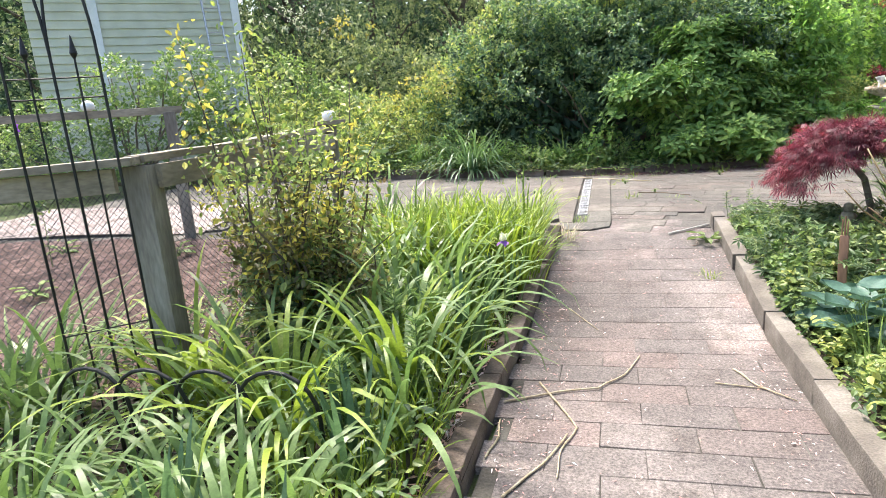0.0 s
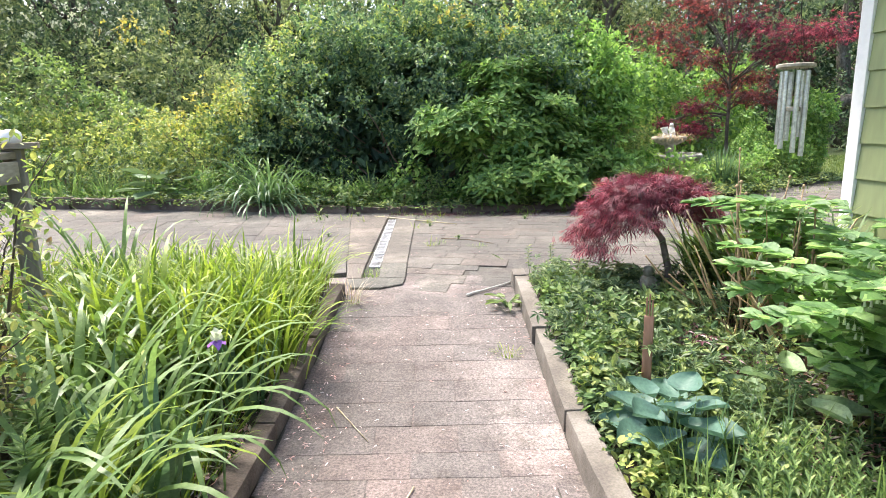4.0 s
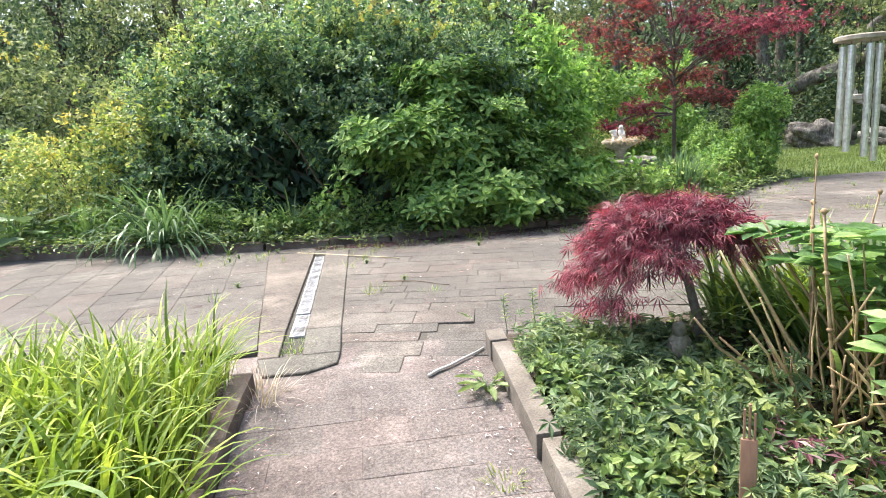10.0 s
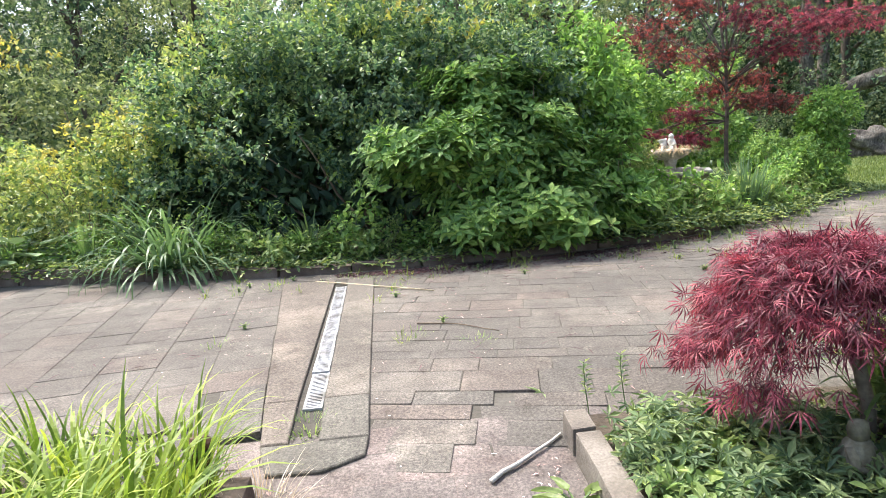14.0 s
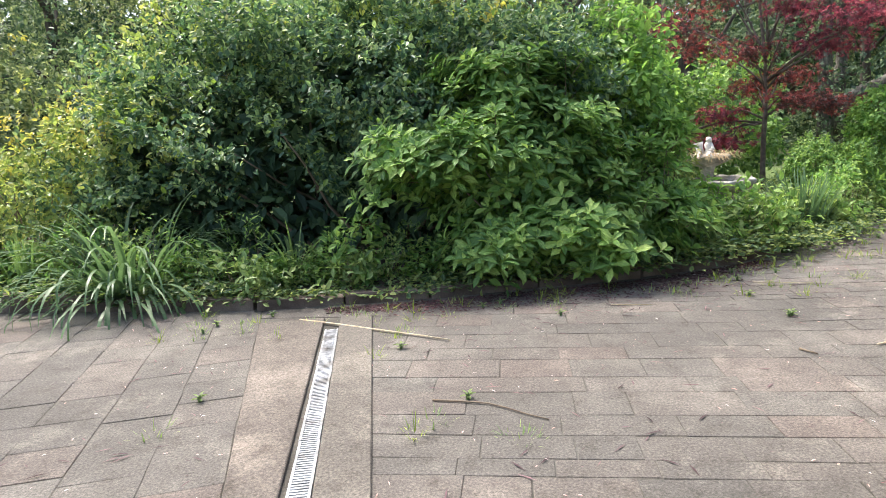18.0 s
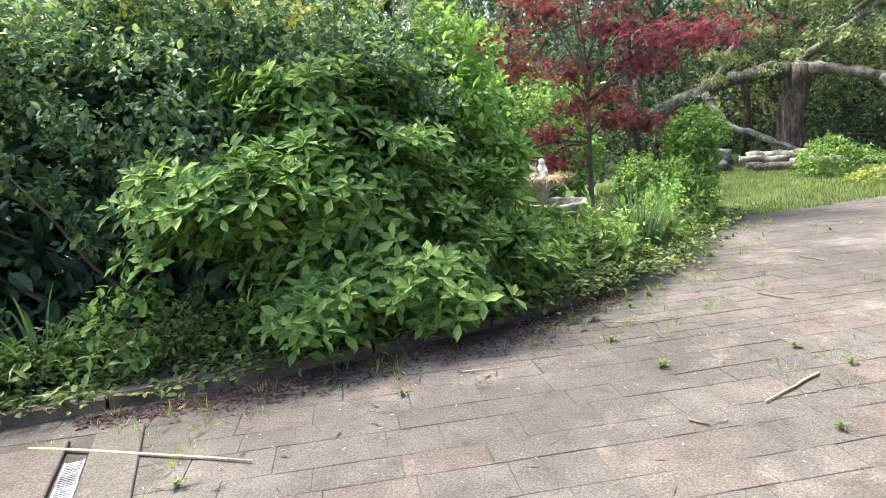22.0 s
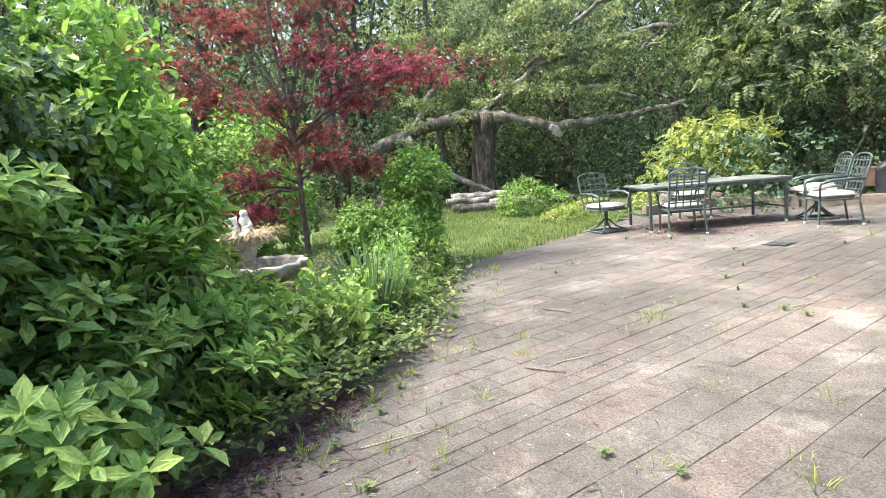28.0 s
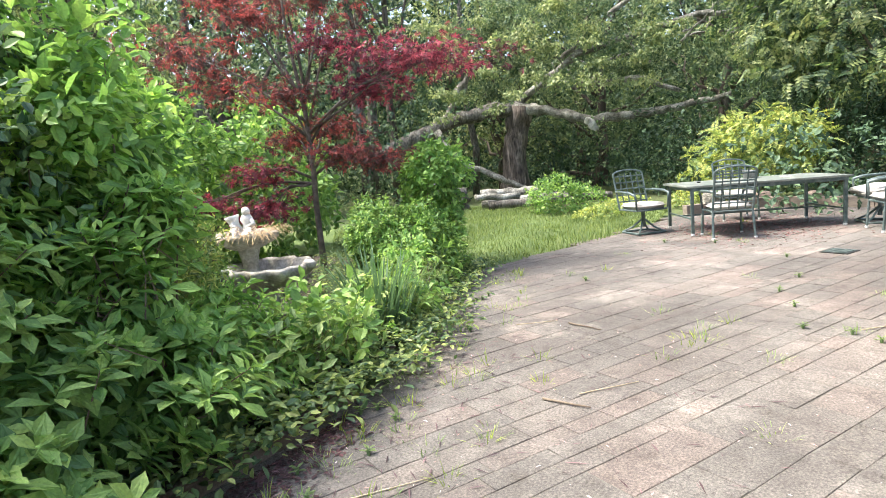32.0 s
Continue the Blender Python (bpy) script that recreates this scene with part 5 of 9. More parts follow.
shrub("weeping_shrub", "rounded weeping shrub with bright lime tips", [(6.7, 13.85, 0.5, 0.6, 0.55, 0.48), (6.6, 14.05, 0.68, 0.45, 0.45, 0.4)], 11000, 0.052, 328, M_SHRUB, OVAL, 6, 14, 0.01, rough=0.3, lump=3.0, depth=0.4, droop=0.35)
shrub("weeping_shrub", "tall weeping shrub with a lime-green crown", [(7.45, 14.05, 1.42, 0.42, 0.4, 0.36), (7.5, 14.1, 0.8, 0.36, 0.36, 0.6)], 5200, 0.075, 329, M_BRIGHT, OVAL, 6, 10, 0.012, rough=0.3, lump=3.0, depth=0.45, droop=0.4)
shrub("shrub", "wide green shrub with drooping leaves behind the table", [(16.7, 12.95, 1.3, 0.8, 0.95, 0.75), (16.5, 13.7, 0.95, 0.6, 0.65, 0.6), (16.6, 12.15, 1.4, 0.5, 0.5, 0.5)], 1700, 0.24, 330, M_LIME, FROND, 4, 14, 0.02, depth=0.8, droop=0.5)
shrub("shrub", "small rounded green shrub at the end of the lawn", [(13.5, 16.3, 0.5, 0.6, 0.55, 0.5), (13.9, 15.8, 0.35, 0.4, 0.4, 0.4)], 2600, 0.08, 331, M_SHRUB, OVAL, 5, 8, 0.012)
shrub("shrub", "green shrub over the lattice", [(14.95, 7.95, 0.5, 0.3, 0.5, 0.45), (15.3, 7.2, 0.9, 0.45, 0.7, 0.85), (15.5, 6.5, 0.9, 0.5, 0.6, 0.9)], 4600, 0.09, 332, M_LIME, OVAL, 5, 8, 0.012)
# dark fronds paint the unlit depth, brighter sprays in front the lit side
shrub("hedge_tree", "dense overhanging tree with yellow-green sprays beside the patio", [(18.0, 9.0, 3.4, 1.8, 2.2, 1.8), (18.4, 12.0, 3.9, 1.6, 1.8, 1.7), (18.8, 6.0, 3.2, 1.8, 2.0, 2.4), (17.4, 10.2, 2.8, 1.2, 1.4, 0.7), (18.4, 9.5, 5.6, 1.8, 2.2, 1.8), (18.8, 13.2, 5.8, 1.8, 2.0, 1.8)],
      4200, 0.34, 333, M_HEDGE, FROND, 4, 26, 0.04, rough=0.45, depth=0.9, floor=2.0, cat="tree", droop=0.5, gaps=0.25,
      extra=(([(17.0, 9.6, 3.4, 0.5, 0.9, 0.5), (16.9, 7.6, 3.8, 0.5, 0.8, 0.4), (17.2, 11.4, 4.3, 0.5, 0.9, 0.5), (17.0, 8.6, 4.8, 0.6, 1.0, 0.5), (17.5, 13.0, 3.6, 0.5, 0.7, 0.4), (17.2, 10.4, 5.7, 0.6, 1.0, 0.6), (17.4, 6.2, 2.8, 0.6, 0.8, 0.5)], 400, 0.32, M_LIME_W, "yellow-green front sprays, coloured brighter as the lit side of the tree"),))
# high leaf mass added in dark colour to deepen the shade above the brambles
shrub("bramble", "dark tangle of bare stems and brambles at the wood's edge", [(18.4, 9.0, 1.4, 0.7, 2.4, 1.5), (18.9, 12.5, 1.4, 0.7, 2.2, 1.5), (19.2, 15.8, 1.0, 0.8, 1.8, 1.1), (19.6, 10.5, 3.4, 0.7, 3.6, 2.2)], 22000, 0.1, 334, M_WOODS_DARK, DIAMOND, 5, 40, 0.009, depth=0.8)
shrub("low_plants", "low leafy plants along the edge of the lawn", [(14.6, 15.2, 0.2, 0.9, 0.5, 0.25), (13.0, 14.9, 0.18, 0.7, 0.4, 0.2), (15.2, 13.9, 0.25, 0.6, 0.5, 0.3)], 2600, 0.07, 335, M_LIME, OVAL, 5, 6, 0.006, cat="plants")


# backing added behind the hollow, its shade put into dark leaf colour
shrub("undergrowth", "dark-coloured backing leaves painting the shaded hollow beneath the vines", [(-2.6, 13.4, 0.5, 1.0, 0.5, 0.8), (-1.2, 13.55, 0.5, 1.1, 0.5, 0.95), (0.3, 13.55, 0.5, 1.1, 0.5, 1.0), (1.7, 13.35, 0.5, 1.1, 0.5, 0.95)], 15000, 0.09, 336, M_WOODS_DARK, OVAL, 5, 30, 0.014, depth=0.7, cat="undergrowth")


# ground cover of the back bed
def cover(name, label, spots, count, size, seed, leaf, height=0.18, shape=OVAL):
    """A carpet of leaves over soil: stems are too fine to show."""
    rs = np.random.RandomState(seed)
    s = np.array(spots, float)
    per = count // len(s)
    p = np.repeat(s, per, 0)
    n = len(p)
    p = np.stack([p[:, 0] + rs.normal(size=n) * p[:, 2] * 0.55, p[:, 1] + rs.normal(size=n) * p[:, 3] * 0.55], -1)
    clear = (p[:, 1] > 7.05) | (p[:, 0] > 0.97) | (p[:, 0] < -0.69)
    clear &= (p[:, 0] < 0.8) | (p[:, 0] > 3.2) | (p[:, 1] < 6.9) | (p[:, 1] > 8.5)
    p, n = p[clear], int(clear.sum())
    h = height * rs.uniform(0.15, 1, n) * (0.65 + 0.5 * lumpy(np.c_[p, 0 * h0(n)], 4.0, seed))
    z = np.interp(p[:, 1], (4.9, 6.6, 7.6), (-0.33, -0.09, 0.0)) + np.interp(p[:, 0], (3, 12), (0, 0.15)) + 0.06 + np.maximum(h, 0.01)
    d = rs.normal(size=(n, 3)) * (1, 1, 0.35)
    nrm = np.array((0, 0, 1.0)) + rs.normal(size=(n, 3)) * 0.35
    v, f = leaves(np.c_[p, z], d, nrm, size * rs.uniform(0.6, 1.3, n), shape)
    return tagged(mesh_np(name, v, f, leaf), label, "ground cover", kind="stuff")


def h0(n):
    return np.zeros(n)


cover("ground_cover", "leafy ground cover along the shrub bed", [(x, np.interp(x, (-9, -4.8, -2.5, -1, 0.5, 2.5, 3.6, 4.8, 6.1, 7.3), (12.9, 12.2, 11.55, 11.2, 11.15, 11.2, 11.4, 11.75, 12.7, 13.55)) + dy, 0.4, 0.2) for x in np.arange(-8.8, 7.4, 0.3) for dy in (-0.1, 0.35)], 19000, 0.06, 341, M_COVER, 0.22)
cover("ground_cover", "taller leafy weeds under the shrubs", [(x, np.interp(x, (-9, -4.8, -2.5, -1, 0.5, 2.5, 3.6), (13.1, 12.4, 11.8, 11.4, 11.4, 11.6, 11.9)) + 0.2, 0.25, 0.25) for x in np.arange(-8.8, 1.4, 0.42)], 6500, 0.075, 342, M_SHRUB, 0.45)
cover("ground_cover", "feathery low plants between fountain and paving", [(4.6, 12.5, 0.4, 0.35), (5.2, 12.9, 0.4, 0.35), (5.9, 13.3, 0.5, 0.4), (6.6, 13.6, 0.4, 0.3), (5.6, 13.9, 0.5, 0.4), (4.9, 13.2, 0.5, 0.4), (6.3, 14.4, 0.5, 0.4), (4.2, 12.2, 0.35, 0.3)], 12000, 0.055, 343, M_COVER, 0.52, SLIM_OVAL)
cover("ground_cover", "lime-green seedlings near the fountain", [(4.5, 12.35, 0.4, 0.25), (4.1, 12.1, 0.3, 0.2), (5.1, 12.7, 0.3, 0.2), (6.0, 13.1, 0.35, 0.2)], 3400, 0.075, 344, M_LIME_S, 0.5)


M_HOSTA_G = leaf_mat("iris_leaf", (0.026, 0.075, 0.03), (0.05, 0.118, 0.042), (0.09, 0.175, 0.058), 0.6, 0.3)
M_HOSTA_GL = leaf_mat("broad_strap_leaf", (0.025, 0.07, 0.024), (0.055, 0.125, 0.038), (0.11, 0.21, 0.066), 0.42)


for k, (x, y, h) in enumerate(((-1.25, 11.35, 0.26), (-0.95, 11.2, 0.22), (-0.15, 11.3, 0.2))):
    shrub("leafy_plant", "lime-green broad-leaved weed beside the edging", [(x, y, h * 0.8 + 0.06, h, h, h * 0.9), (x - 0.12, y + 0.1, h * 0.7 + 0.06, h * 0.8, h * 0.8, h * 0.8)], 170, 0.1, 740 + k, M_LIME_S, BROAD, 5, 7, 0.004, rough=0.4, depth=0.8, cat="plant", group="weeds under the vines")
r_e = random.Random(349)
for k in range(14):
    x = 3.3 + 0.27 * k
    y = lerp(x, (2.5, 3.6, 4.8, 6.1, 7.3), (11.45, 11.6, 12.05, 12.95, 13.75)) + r_e.uniform(-0.06, 0.25)
    h = r_e.uniform(0.18, 0.4)
    shrub("leafy_plant", "bushy green perennial at the edge of the paving", [(x, y, h * 0.9 + 0.05, h * 1.1, h, h), (x + 0.15, y + 0.12, h + 0.1, h * 0.8, h * 0.8, h * 0.9)], 300, r_e.choice((0.07, 0.095, 0.125)), 700 + k, (M_LIME_S, M_BRIGHT, M_LIME_S, M_SHRUB)[k % 4], (OVAL, SLIM_OVAL, BROAD)[k % 3], 5, 7, 0.004, rough=0.4, depth=0.8, cat="plant", group="perennials along the paving")


for k in range(17):
    x = -3.4 + 0.27 * k
    y = lerp(x, (-4.8, -2.5, -1, 0.5, 2.5), (12.35, 11.75, 11.4, 11.35, 11.5)) + r_e.uniform(-0.05, 0.35)
    h = r_e.uniform(0.16, 0.38)
    shrub("leafy_plant", "leafy green weed under the vines", [(x, y, h * 0.9 + 0.05, h, h, h), (x + 0.1, y + 0.1, h + 0.12, h * 0.7, h * 0.7, h)], 280, r_e.choice((0.05, 0.065, 0.085)), 720 + k, (M_SHRUB, M_LIME_S, M_SHRUB)[k % 3], (OVAL, BROAD, SLIM_OVAL)[k % 3], 5, 6, 0.004, rough=0.4, depth=0.8, cat="plant", group="weeds under the vines")


# strap-leaved clumps, built a few times over and then copied
def clump(name, label, x, y, count, length, width, lean, seed, leaf, spread, droop, segs=6, group="", lift=0.06):
    z = G(x, y) + lift
    ob = thing(name, label, "plant", (x, y, z), group=group)
    v, f = tufts([(0, 0, -0.03)], count, length, width, lean, seed, spread, segs, droop)
    if name in ("daylily", "iris"):
        per = 2 * (segs + 1)
        for k in range(count):
            mesh_np("leaf", v[k * per:(k + 1) * per], f[:segs], leaf, ob, smooth=True)
    else:
        mesh_np("leaves", v, f, leaf, ob)
    return ob


clump("daylily", "large daylily clump with arching strap leaves", -2.3, 11.72, 250, 1.16, 0.036, 1.35, 351, M_HOSTA_GL, 0.34, 2.6, 10)
clump("daylily", "arching daylily clump in shade", -0.75, 11.75, 60, 0.65, 0.025, 0.9, 352, M_DAYLILY, 0.15, 1.4, 7)
clump("iris", "upright clump of blue-green iris leaves", 5.1, 12.42, 160, 0.72, 0.022, 0.4, 353, M_HOSTA_G, 0.24, 0.5)
clump("iris", "upright clump of blue-green iris leaves", 4.85, 12.3, 60, 0.48, 0.018, 0.4, 354, M_HOSTA_G, 0.15, 0.5)
for k, (x, y) in enumerate(((-5.2, 12.5), (-4.6, 12.45), (-5.9, 12.6), (-6.6, 12.75), (-7.3, 12.9), (-3.4, 12.2))):
    clump("iris", "upright iris leaves in the back bed", x, y, 46, 0.62, 0.022, 0.3, 360 + k, M_DAYLILY, 0.22, 0.5, group="irises in the back bed")


def big_leaf(rs, length, width, cup=0.12, wave=0.03, n=9, m=7, point=0.55):
    """One broad leaf as a grid: a rounded blade with sunken veins, starting at the origin and running along y."""
    V, F = [], []
    for i in range(n):
        t = i / (n - 1)
        w = width * (math.sin(math.pi * t ** point) ** 0.8) * 0.5 + 0.002
        for j in range(m):
            s = 2 * j / (m - 1) - 1
            z = cup * length * (abs(s) ** 1.6) * (1 - 0.4 * t) - 0.1 * length * t * t + wave * length * math.sin(7 * t + 3 * s) * abs(s) + (0.012 * length if j % 2 else 0)
            V.append((s * w, length * t, z))
    for i in range(n - 1):
        for j in range(m - 1):
            a = i * m + j
            F.append((a, a + 1, a + m + 1, a + m))
    return np.array(V), np.array(F)


def rosette(name, label, x, y, n, length, width, seed, leaf, rise=(0.3, 1.0), stalk=0.16, cat="plant", lift=0.06, point=0.55, cup=0.12):
    """Broad leaves on stalks round a centre; each leaf a part."""
    rs = np.random.RandomState(seed)
    z = G(x, y) + lift
    ob = thing(name, label, cat, (x, y, z))
    for k in range(n):
        t = k / max(n - 1, 1)
        a = k * 2.4 + rs.uniform(-0.25, 0.25)
        up = rise[0] + (rise[1] - rise[0]) * t
        l, w = length * rs.uniform(0.8, 1.12) * (1 - 0.25 * t), width * rs.uniform(0.85, 1.1) * (1 - 0.25 * t)
        V, F = big_leaf(rs, l, w, cup, point=point)
        st = stalk * (0.7 + 0.8 * t)
        out = Vector((math.cos(a) * st * math.cos(up), math.sin(a) * st * math.cos(up), 0.45 * stalk + st * math.sin(up)))
        m = Matrix.Translation(out) @ Matrix.Rotation(a - math.pi / 2, 4, "Z") @ Matrix.Rotation(up * 0.45 - 0.1, 4, "X") @ Matrix.Rotation(rs.uniform(-0.25, 0.25), 4, "Y")
        V = (np.c_[V, np.ones(len(V))] @ np.array(m).T)[:, :3]
        lf = mesh_np("leaf", V, F, leaf, ob, smooth=True)
        part("stalk", tube(bmesh.new(), [(0, 0, -0.03), tuple(out * 0.55 + Vector((0, 0, 0.01))), tuple(out)], [0.006, 0.005, 0.004], 5), M_STALK, lf)
    return ob


M_STALK = solid_mat("green_stalk", ((0.08, 0.14, 0.05), (0.13, 0.2, 0.07), (0.2, 0.28, 0.1)), 20, 0.5)
M_BURDOCK = leaf_mat("burdock_leaf", (0.05, 0.11, 0.04), (0.075, 0.15, 0.05), (0.12, 0.21, 0.07), 0.6, 0.2)
rosette("burdock", "big coarse burdock leaves spilling over the edging", -4.18, 12.12, 13, 0.46, 0.36, 371, M_BURDOCK, (0.1, 1.1), 0.26, point=0.6)
rosette("burdock", "coarse burdock leaves at the edge of the paving", -3.6, 12.05, 6, 0.3, 0.24, 372, M_BURDOCK, (0.05, 0.6), 0.15, point=0.6)
rosette("burdock", "young broad weed at the corner of the edging", 3.55, 11.55, 8, 0.2, 0.1, 373, M_SHRUB, (0.1, 0.9), 0.08)
for k, (x, y, s) in enumerate(((-3.0, 13.3, 1.0), (-5.4, 13.2, 0.8), (-8.0, 13.6, 0.8))):
    rosette("tall_weed", "tall stem with a flat tuft of pale leaves", x - 1.2, y, 7, 0.3 * s, 0.12 * s, 375 + k, M_LIME_S, (0.1, 0.5), 0.1, lift=0.06)
shrub("shrub", "leafy green shrub in front of the outbuilding", [(-9.6, 12.6, 1.0, 1.0, 0.9, 1.2), (-8.4, 13.9, 1.2, 0.9, 0.9, 1.3), (-10.8, 11.2, 0.9, 1.2, 0.9, 1.0), (-9.0, 13.2, 2.3, 0.8, 0.7, 0.8), (-9.9, 12.2, 2.0, 0.7, 0.7, 0.8), (-11.6, 10.4, 0.8, 1.0, 0.9, 0.9)], 13000, 0.1, 380, M_LIME_S, DIAMOND, 6, 12, 0.03)
shrub("shrub", "rounded climber-covered bush by the outbuilding", [(-7.3, 14.9, 1.4, 0.9, 0.8, 1.5), (-6.6, 15.8, 1.0, 1.0, 0.9, 1.1)], 4500, 0.09, 381, M_LIME_S, OVAL, 6, 10, 0.02)
M_HOSTA_L = leaf_mat("light_hosta_leaf", (0.1, 0.22, 0.08), (0.15, 0.28, 0.1), (0.22, 0.36, 0.13), 0.45, 0.25)
M_SEAL = leaf_mat("arching_leaf", (0.06, 0.15, 0.04), (0.125, 0.255, 0.066), (0.21, 0.37, 0.1), 0.42, 0.45)
M_BELL = solid_mat("cream_bell", ((0.45, 0.5, 0.33), (0.55, 0.58, 0.4), (0.62, 0.65, 0.48)), 20, 0.5)
# ---- left bed: daylilies, iris, garden fence ----
def daylily_masses():
    r = random.Random(61)
    mats = (M_DAYLILY, M_GRASSY, M_DAYLILY, M_DAYLILY)
    made = [clump("daylily", "dense daylily clump with long arching green leaves", -1.5, 6.0, 44, 0.88, 0.034, 0.7, 400 + k, mats[k], 0.2, 2.0, 9, "daylilies beside the path") for k in range(4)]
    spots = []
    for i in range(8):
        for j in range(14):
            x, y = -1.08 - 0.36 * i + r.uniform(-0.13, 0.13), 0.9 + 0.44 * j + r.uniform(-0.16, 0.16)
            if x < -3.3 or (x < -2.2 and y > 3.55) or (-2.3 < x < -1.5 and 4.0 < y < 5.0) or y < 3.3 or (y > 5.75 and x > -1.9):
                continue
            spots.append((x, y))
    for k, (x, y) in enumerate(spots):
        m = pose(x, y, G(x, y) + 0.06, r.uniform(-7, 7), r.uniform(-7, 7), r.uniform(0, 360))
        if k < 4:
            made[k].matrix_basis = m
        else:
            copy_thing(made[k % 4], m)
    grass = [clump("tall_grass", "upright tuft of fresh light green grass", -0.9, 6.5, 64, 0.66, 0.02, 0.5, 420 + k, M_GRASSY, 0.17, 1.5, 8, "grass tufts beside the path") for k in range(2)]
    low = clump("tall_grass", "low tuft of bright grass by the kerb", -0.8, 3.0, 40, 0.3, 0.012, 0.5, 424, M_GRASSY, 0.13, 0.8, 5, "grass tufts beside the path")
    gs = [(-0.74 - 0.28 * i + r.uniform(-0.08, 0.08), 5.5 + 0.27 * j + r.uniform(-0.1, 0.1)) for i in range(8) for j in range(6) if not (i > 4 and j < 3)]
    for k, (x, y) in enumerate(gs):
        m = pose(x, y, G(x, y) + 0.06, r.uniform(-5, 5), r.uniform(-5, 5), r.uniform(0, 360))
        m = m @ Matrix.Scale(1.0 if y < 6.35 else 0.72, 4)
        if k < 2:
            grass[k].matrix_basis = m
        else:
            copy_thing(grass[k % 2], m)
    short = clump("daylily", "short daylily clump at the front of the bed", -1.4, 2.7, 30, 0.6, 0.03, 0.8, 426, M_DAYLILY, 0.16, 1.7, 7, "daylilies beside the path")
    for k in range(15):
        x, y = -1.1 - 0.42 * (k % 5) + r.uniform(-0.12, 0.12), 2.35 + 0.26 * (k // 5) + r.uniform(-0.08, 0.08)
        m = pose(x, y, G(x, y) + 0.05, r.uniform(-7, 7), r.uniform(-7, 7), r.uniform(0, 360))
        if k:
            copy_thing(short, m)
        else:
            short.matrix_basis = m
    for k in range(26):
        x, y = -0.84 - 0.2 * (k % 2) + r.uniform(-0.05, 0.05), 1.4 + 0.16 * k
        m = pose(x, y, G(x, y) + 0.06, 0, -6, r.uniform(0, 360))
        if k:
            copy_thing(low, m)
        else:
            low.matrix_basis = m


daylily_masses()
for k, (x, y, s) in enumerate(((-0.85, 4.35, 0.55), (-1.0, 3.1, 0.55), (-0.95, 2.3, 0.5), (-1.25, 4.75, 0.5), (-0.75, 5.2, 0.45), (-1.5, 2.6, 0.5))):
    clump("iris", "fan of broad blue-green iris leaves", x, y, 22, s, 0.036, 0.32, 430 + k, M_HOSTA_G, 0.1, 0.35, 5, "irises beside the path")
cover("ground_cover", "weeds and seedlings among the daylilies", [(-0.75 - 0.4 * i, 1.2 + 0.5 * j, 0.3, 0.3) for i in range(7) for j in range(11)], 9000, 0.045, 441, M_COVER, 0.3)
cover("leaf_litter", "dry straw-coloured leaf litter along the kerb", [(-0.72, 1.5 + 0.5 * j, 0.08, 0.25) for j in range(11)] + [(-0.55, 6.8, 0.1, 0.12)], 900, 0.06, 442, leaf_mat("dry_leaf", (0.25, 0.18, 0.1), (0.38, 0.3, 0.18), (0.52, 0.44, 0.3), 0.8, 0.1), 0.03, SLIM)


def iris_flower():
    x, y, z = -0.6, 4.47, 0.42
    ob = thing("iris_flower", "single bearded iris bloom, pale petals over violet falls", "flower", (x, y, G(x, y) + 0.05))
    h = z - ob.location.z
    part("stem", tube(bmesh.new(), [(-0.03, 0, -0.03), (-0.01, 0.01, h * 0.5), (0, 0, h)], [0.006, 0.005, 0.004], 6), M_STALK, ob)
    pale, violet = leaf_mat("pale_petal", (0.6, 0.55, 0.58), (0.72, 0.66, 0.66), (0.82, 0.78, 0.75), 0.5, 0.4), leaf_mat("violet_petal", (0.12, 0.06, 0.35), (0.17, 0.1, 0.45), (0.25, 0.17, 0.55), 0.5, 0.4)
    rs = np.random.RandomState(5)
    for k in range(3):
        for m_, tilt, name in ((pale, 1.15, "standard_petal"), (violet, -0.5, "fall_petal")):
            V, F = big_leaf(rs, 0.056 if tilt > 0 else 0.045, 0.042 if tilt > 0 else 0.032, 0.25, 0.08, 7, 5)
            m = Matrix.Translation((0, 0, h)) @ Matrix.Rotation(k * 2.094 + (0.5 if tilt > 0 else 1.5), 4, "Z") @ Matrix.Rotation(tilt, 4, "X")
            mesh_np(name, (np.c_[V, np.ones(len(V))] @ np.array(m).T)[:, :3], F, m_, ob, smooth=True)


iris_flower()


def lily_stem(x, y, h, seed, leaf=None):
    """An upright stem whorled with narrow leaves."""
    rs = np.random.RandomState(seed)
    ob = thing("lily", "upright lily stem with whorls of narrow leaves", "plant", (x, y, G(x, y) + 0.05), group="lilies in the bed")
    part("stem", tube(bmesh.new(), [(0, 0, -0.03), (0.02, 0.01, h * 0.6), (0.03, 0, h)], [0.006, 0.005, 0.003], 5), M_STALK, ob)
    n = 90
    t = np.sort(rs.uniform(0.12, 1, n))
    a = np.arange(n) * 2.4
    p = np.stack([0.03 * t, 0 * t, h * t], -1)
    d = np.stack([np.cos(a), np.sin(a), 0.25 + 0.5 * t], -1)
    v, f = leaves(p, d, np.array((0, 0, 1.0)) + 0 * d, 0.13 * (1.1 - 0.55 * t), SLIM)
    mesh_np("leaves", v, f, leaf or M_DAYLILY, ob)


r_l = random.Random(71)
for k in range(13):
    lily_stem(-1.75 - 0.13 * (k % 5) + r_l.uniform(-0.1, 0.1), 4.3 + 0.2 * (k // 3) + r_l.uniform(-0.1, 0.1), r_l.uniform(0.5, 0.75), 450 + k)
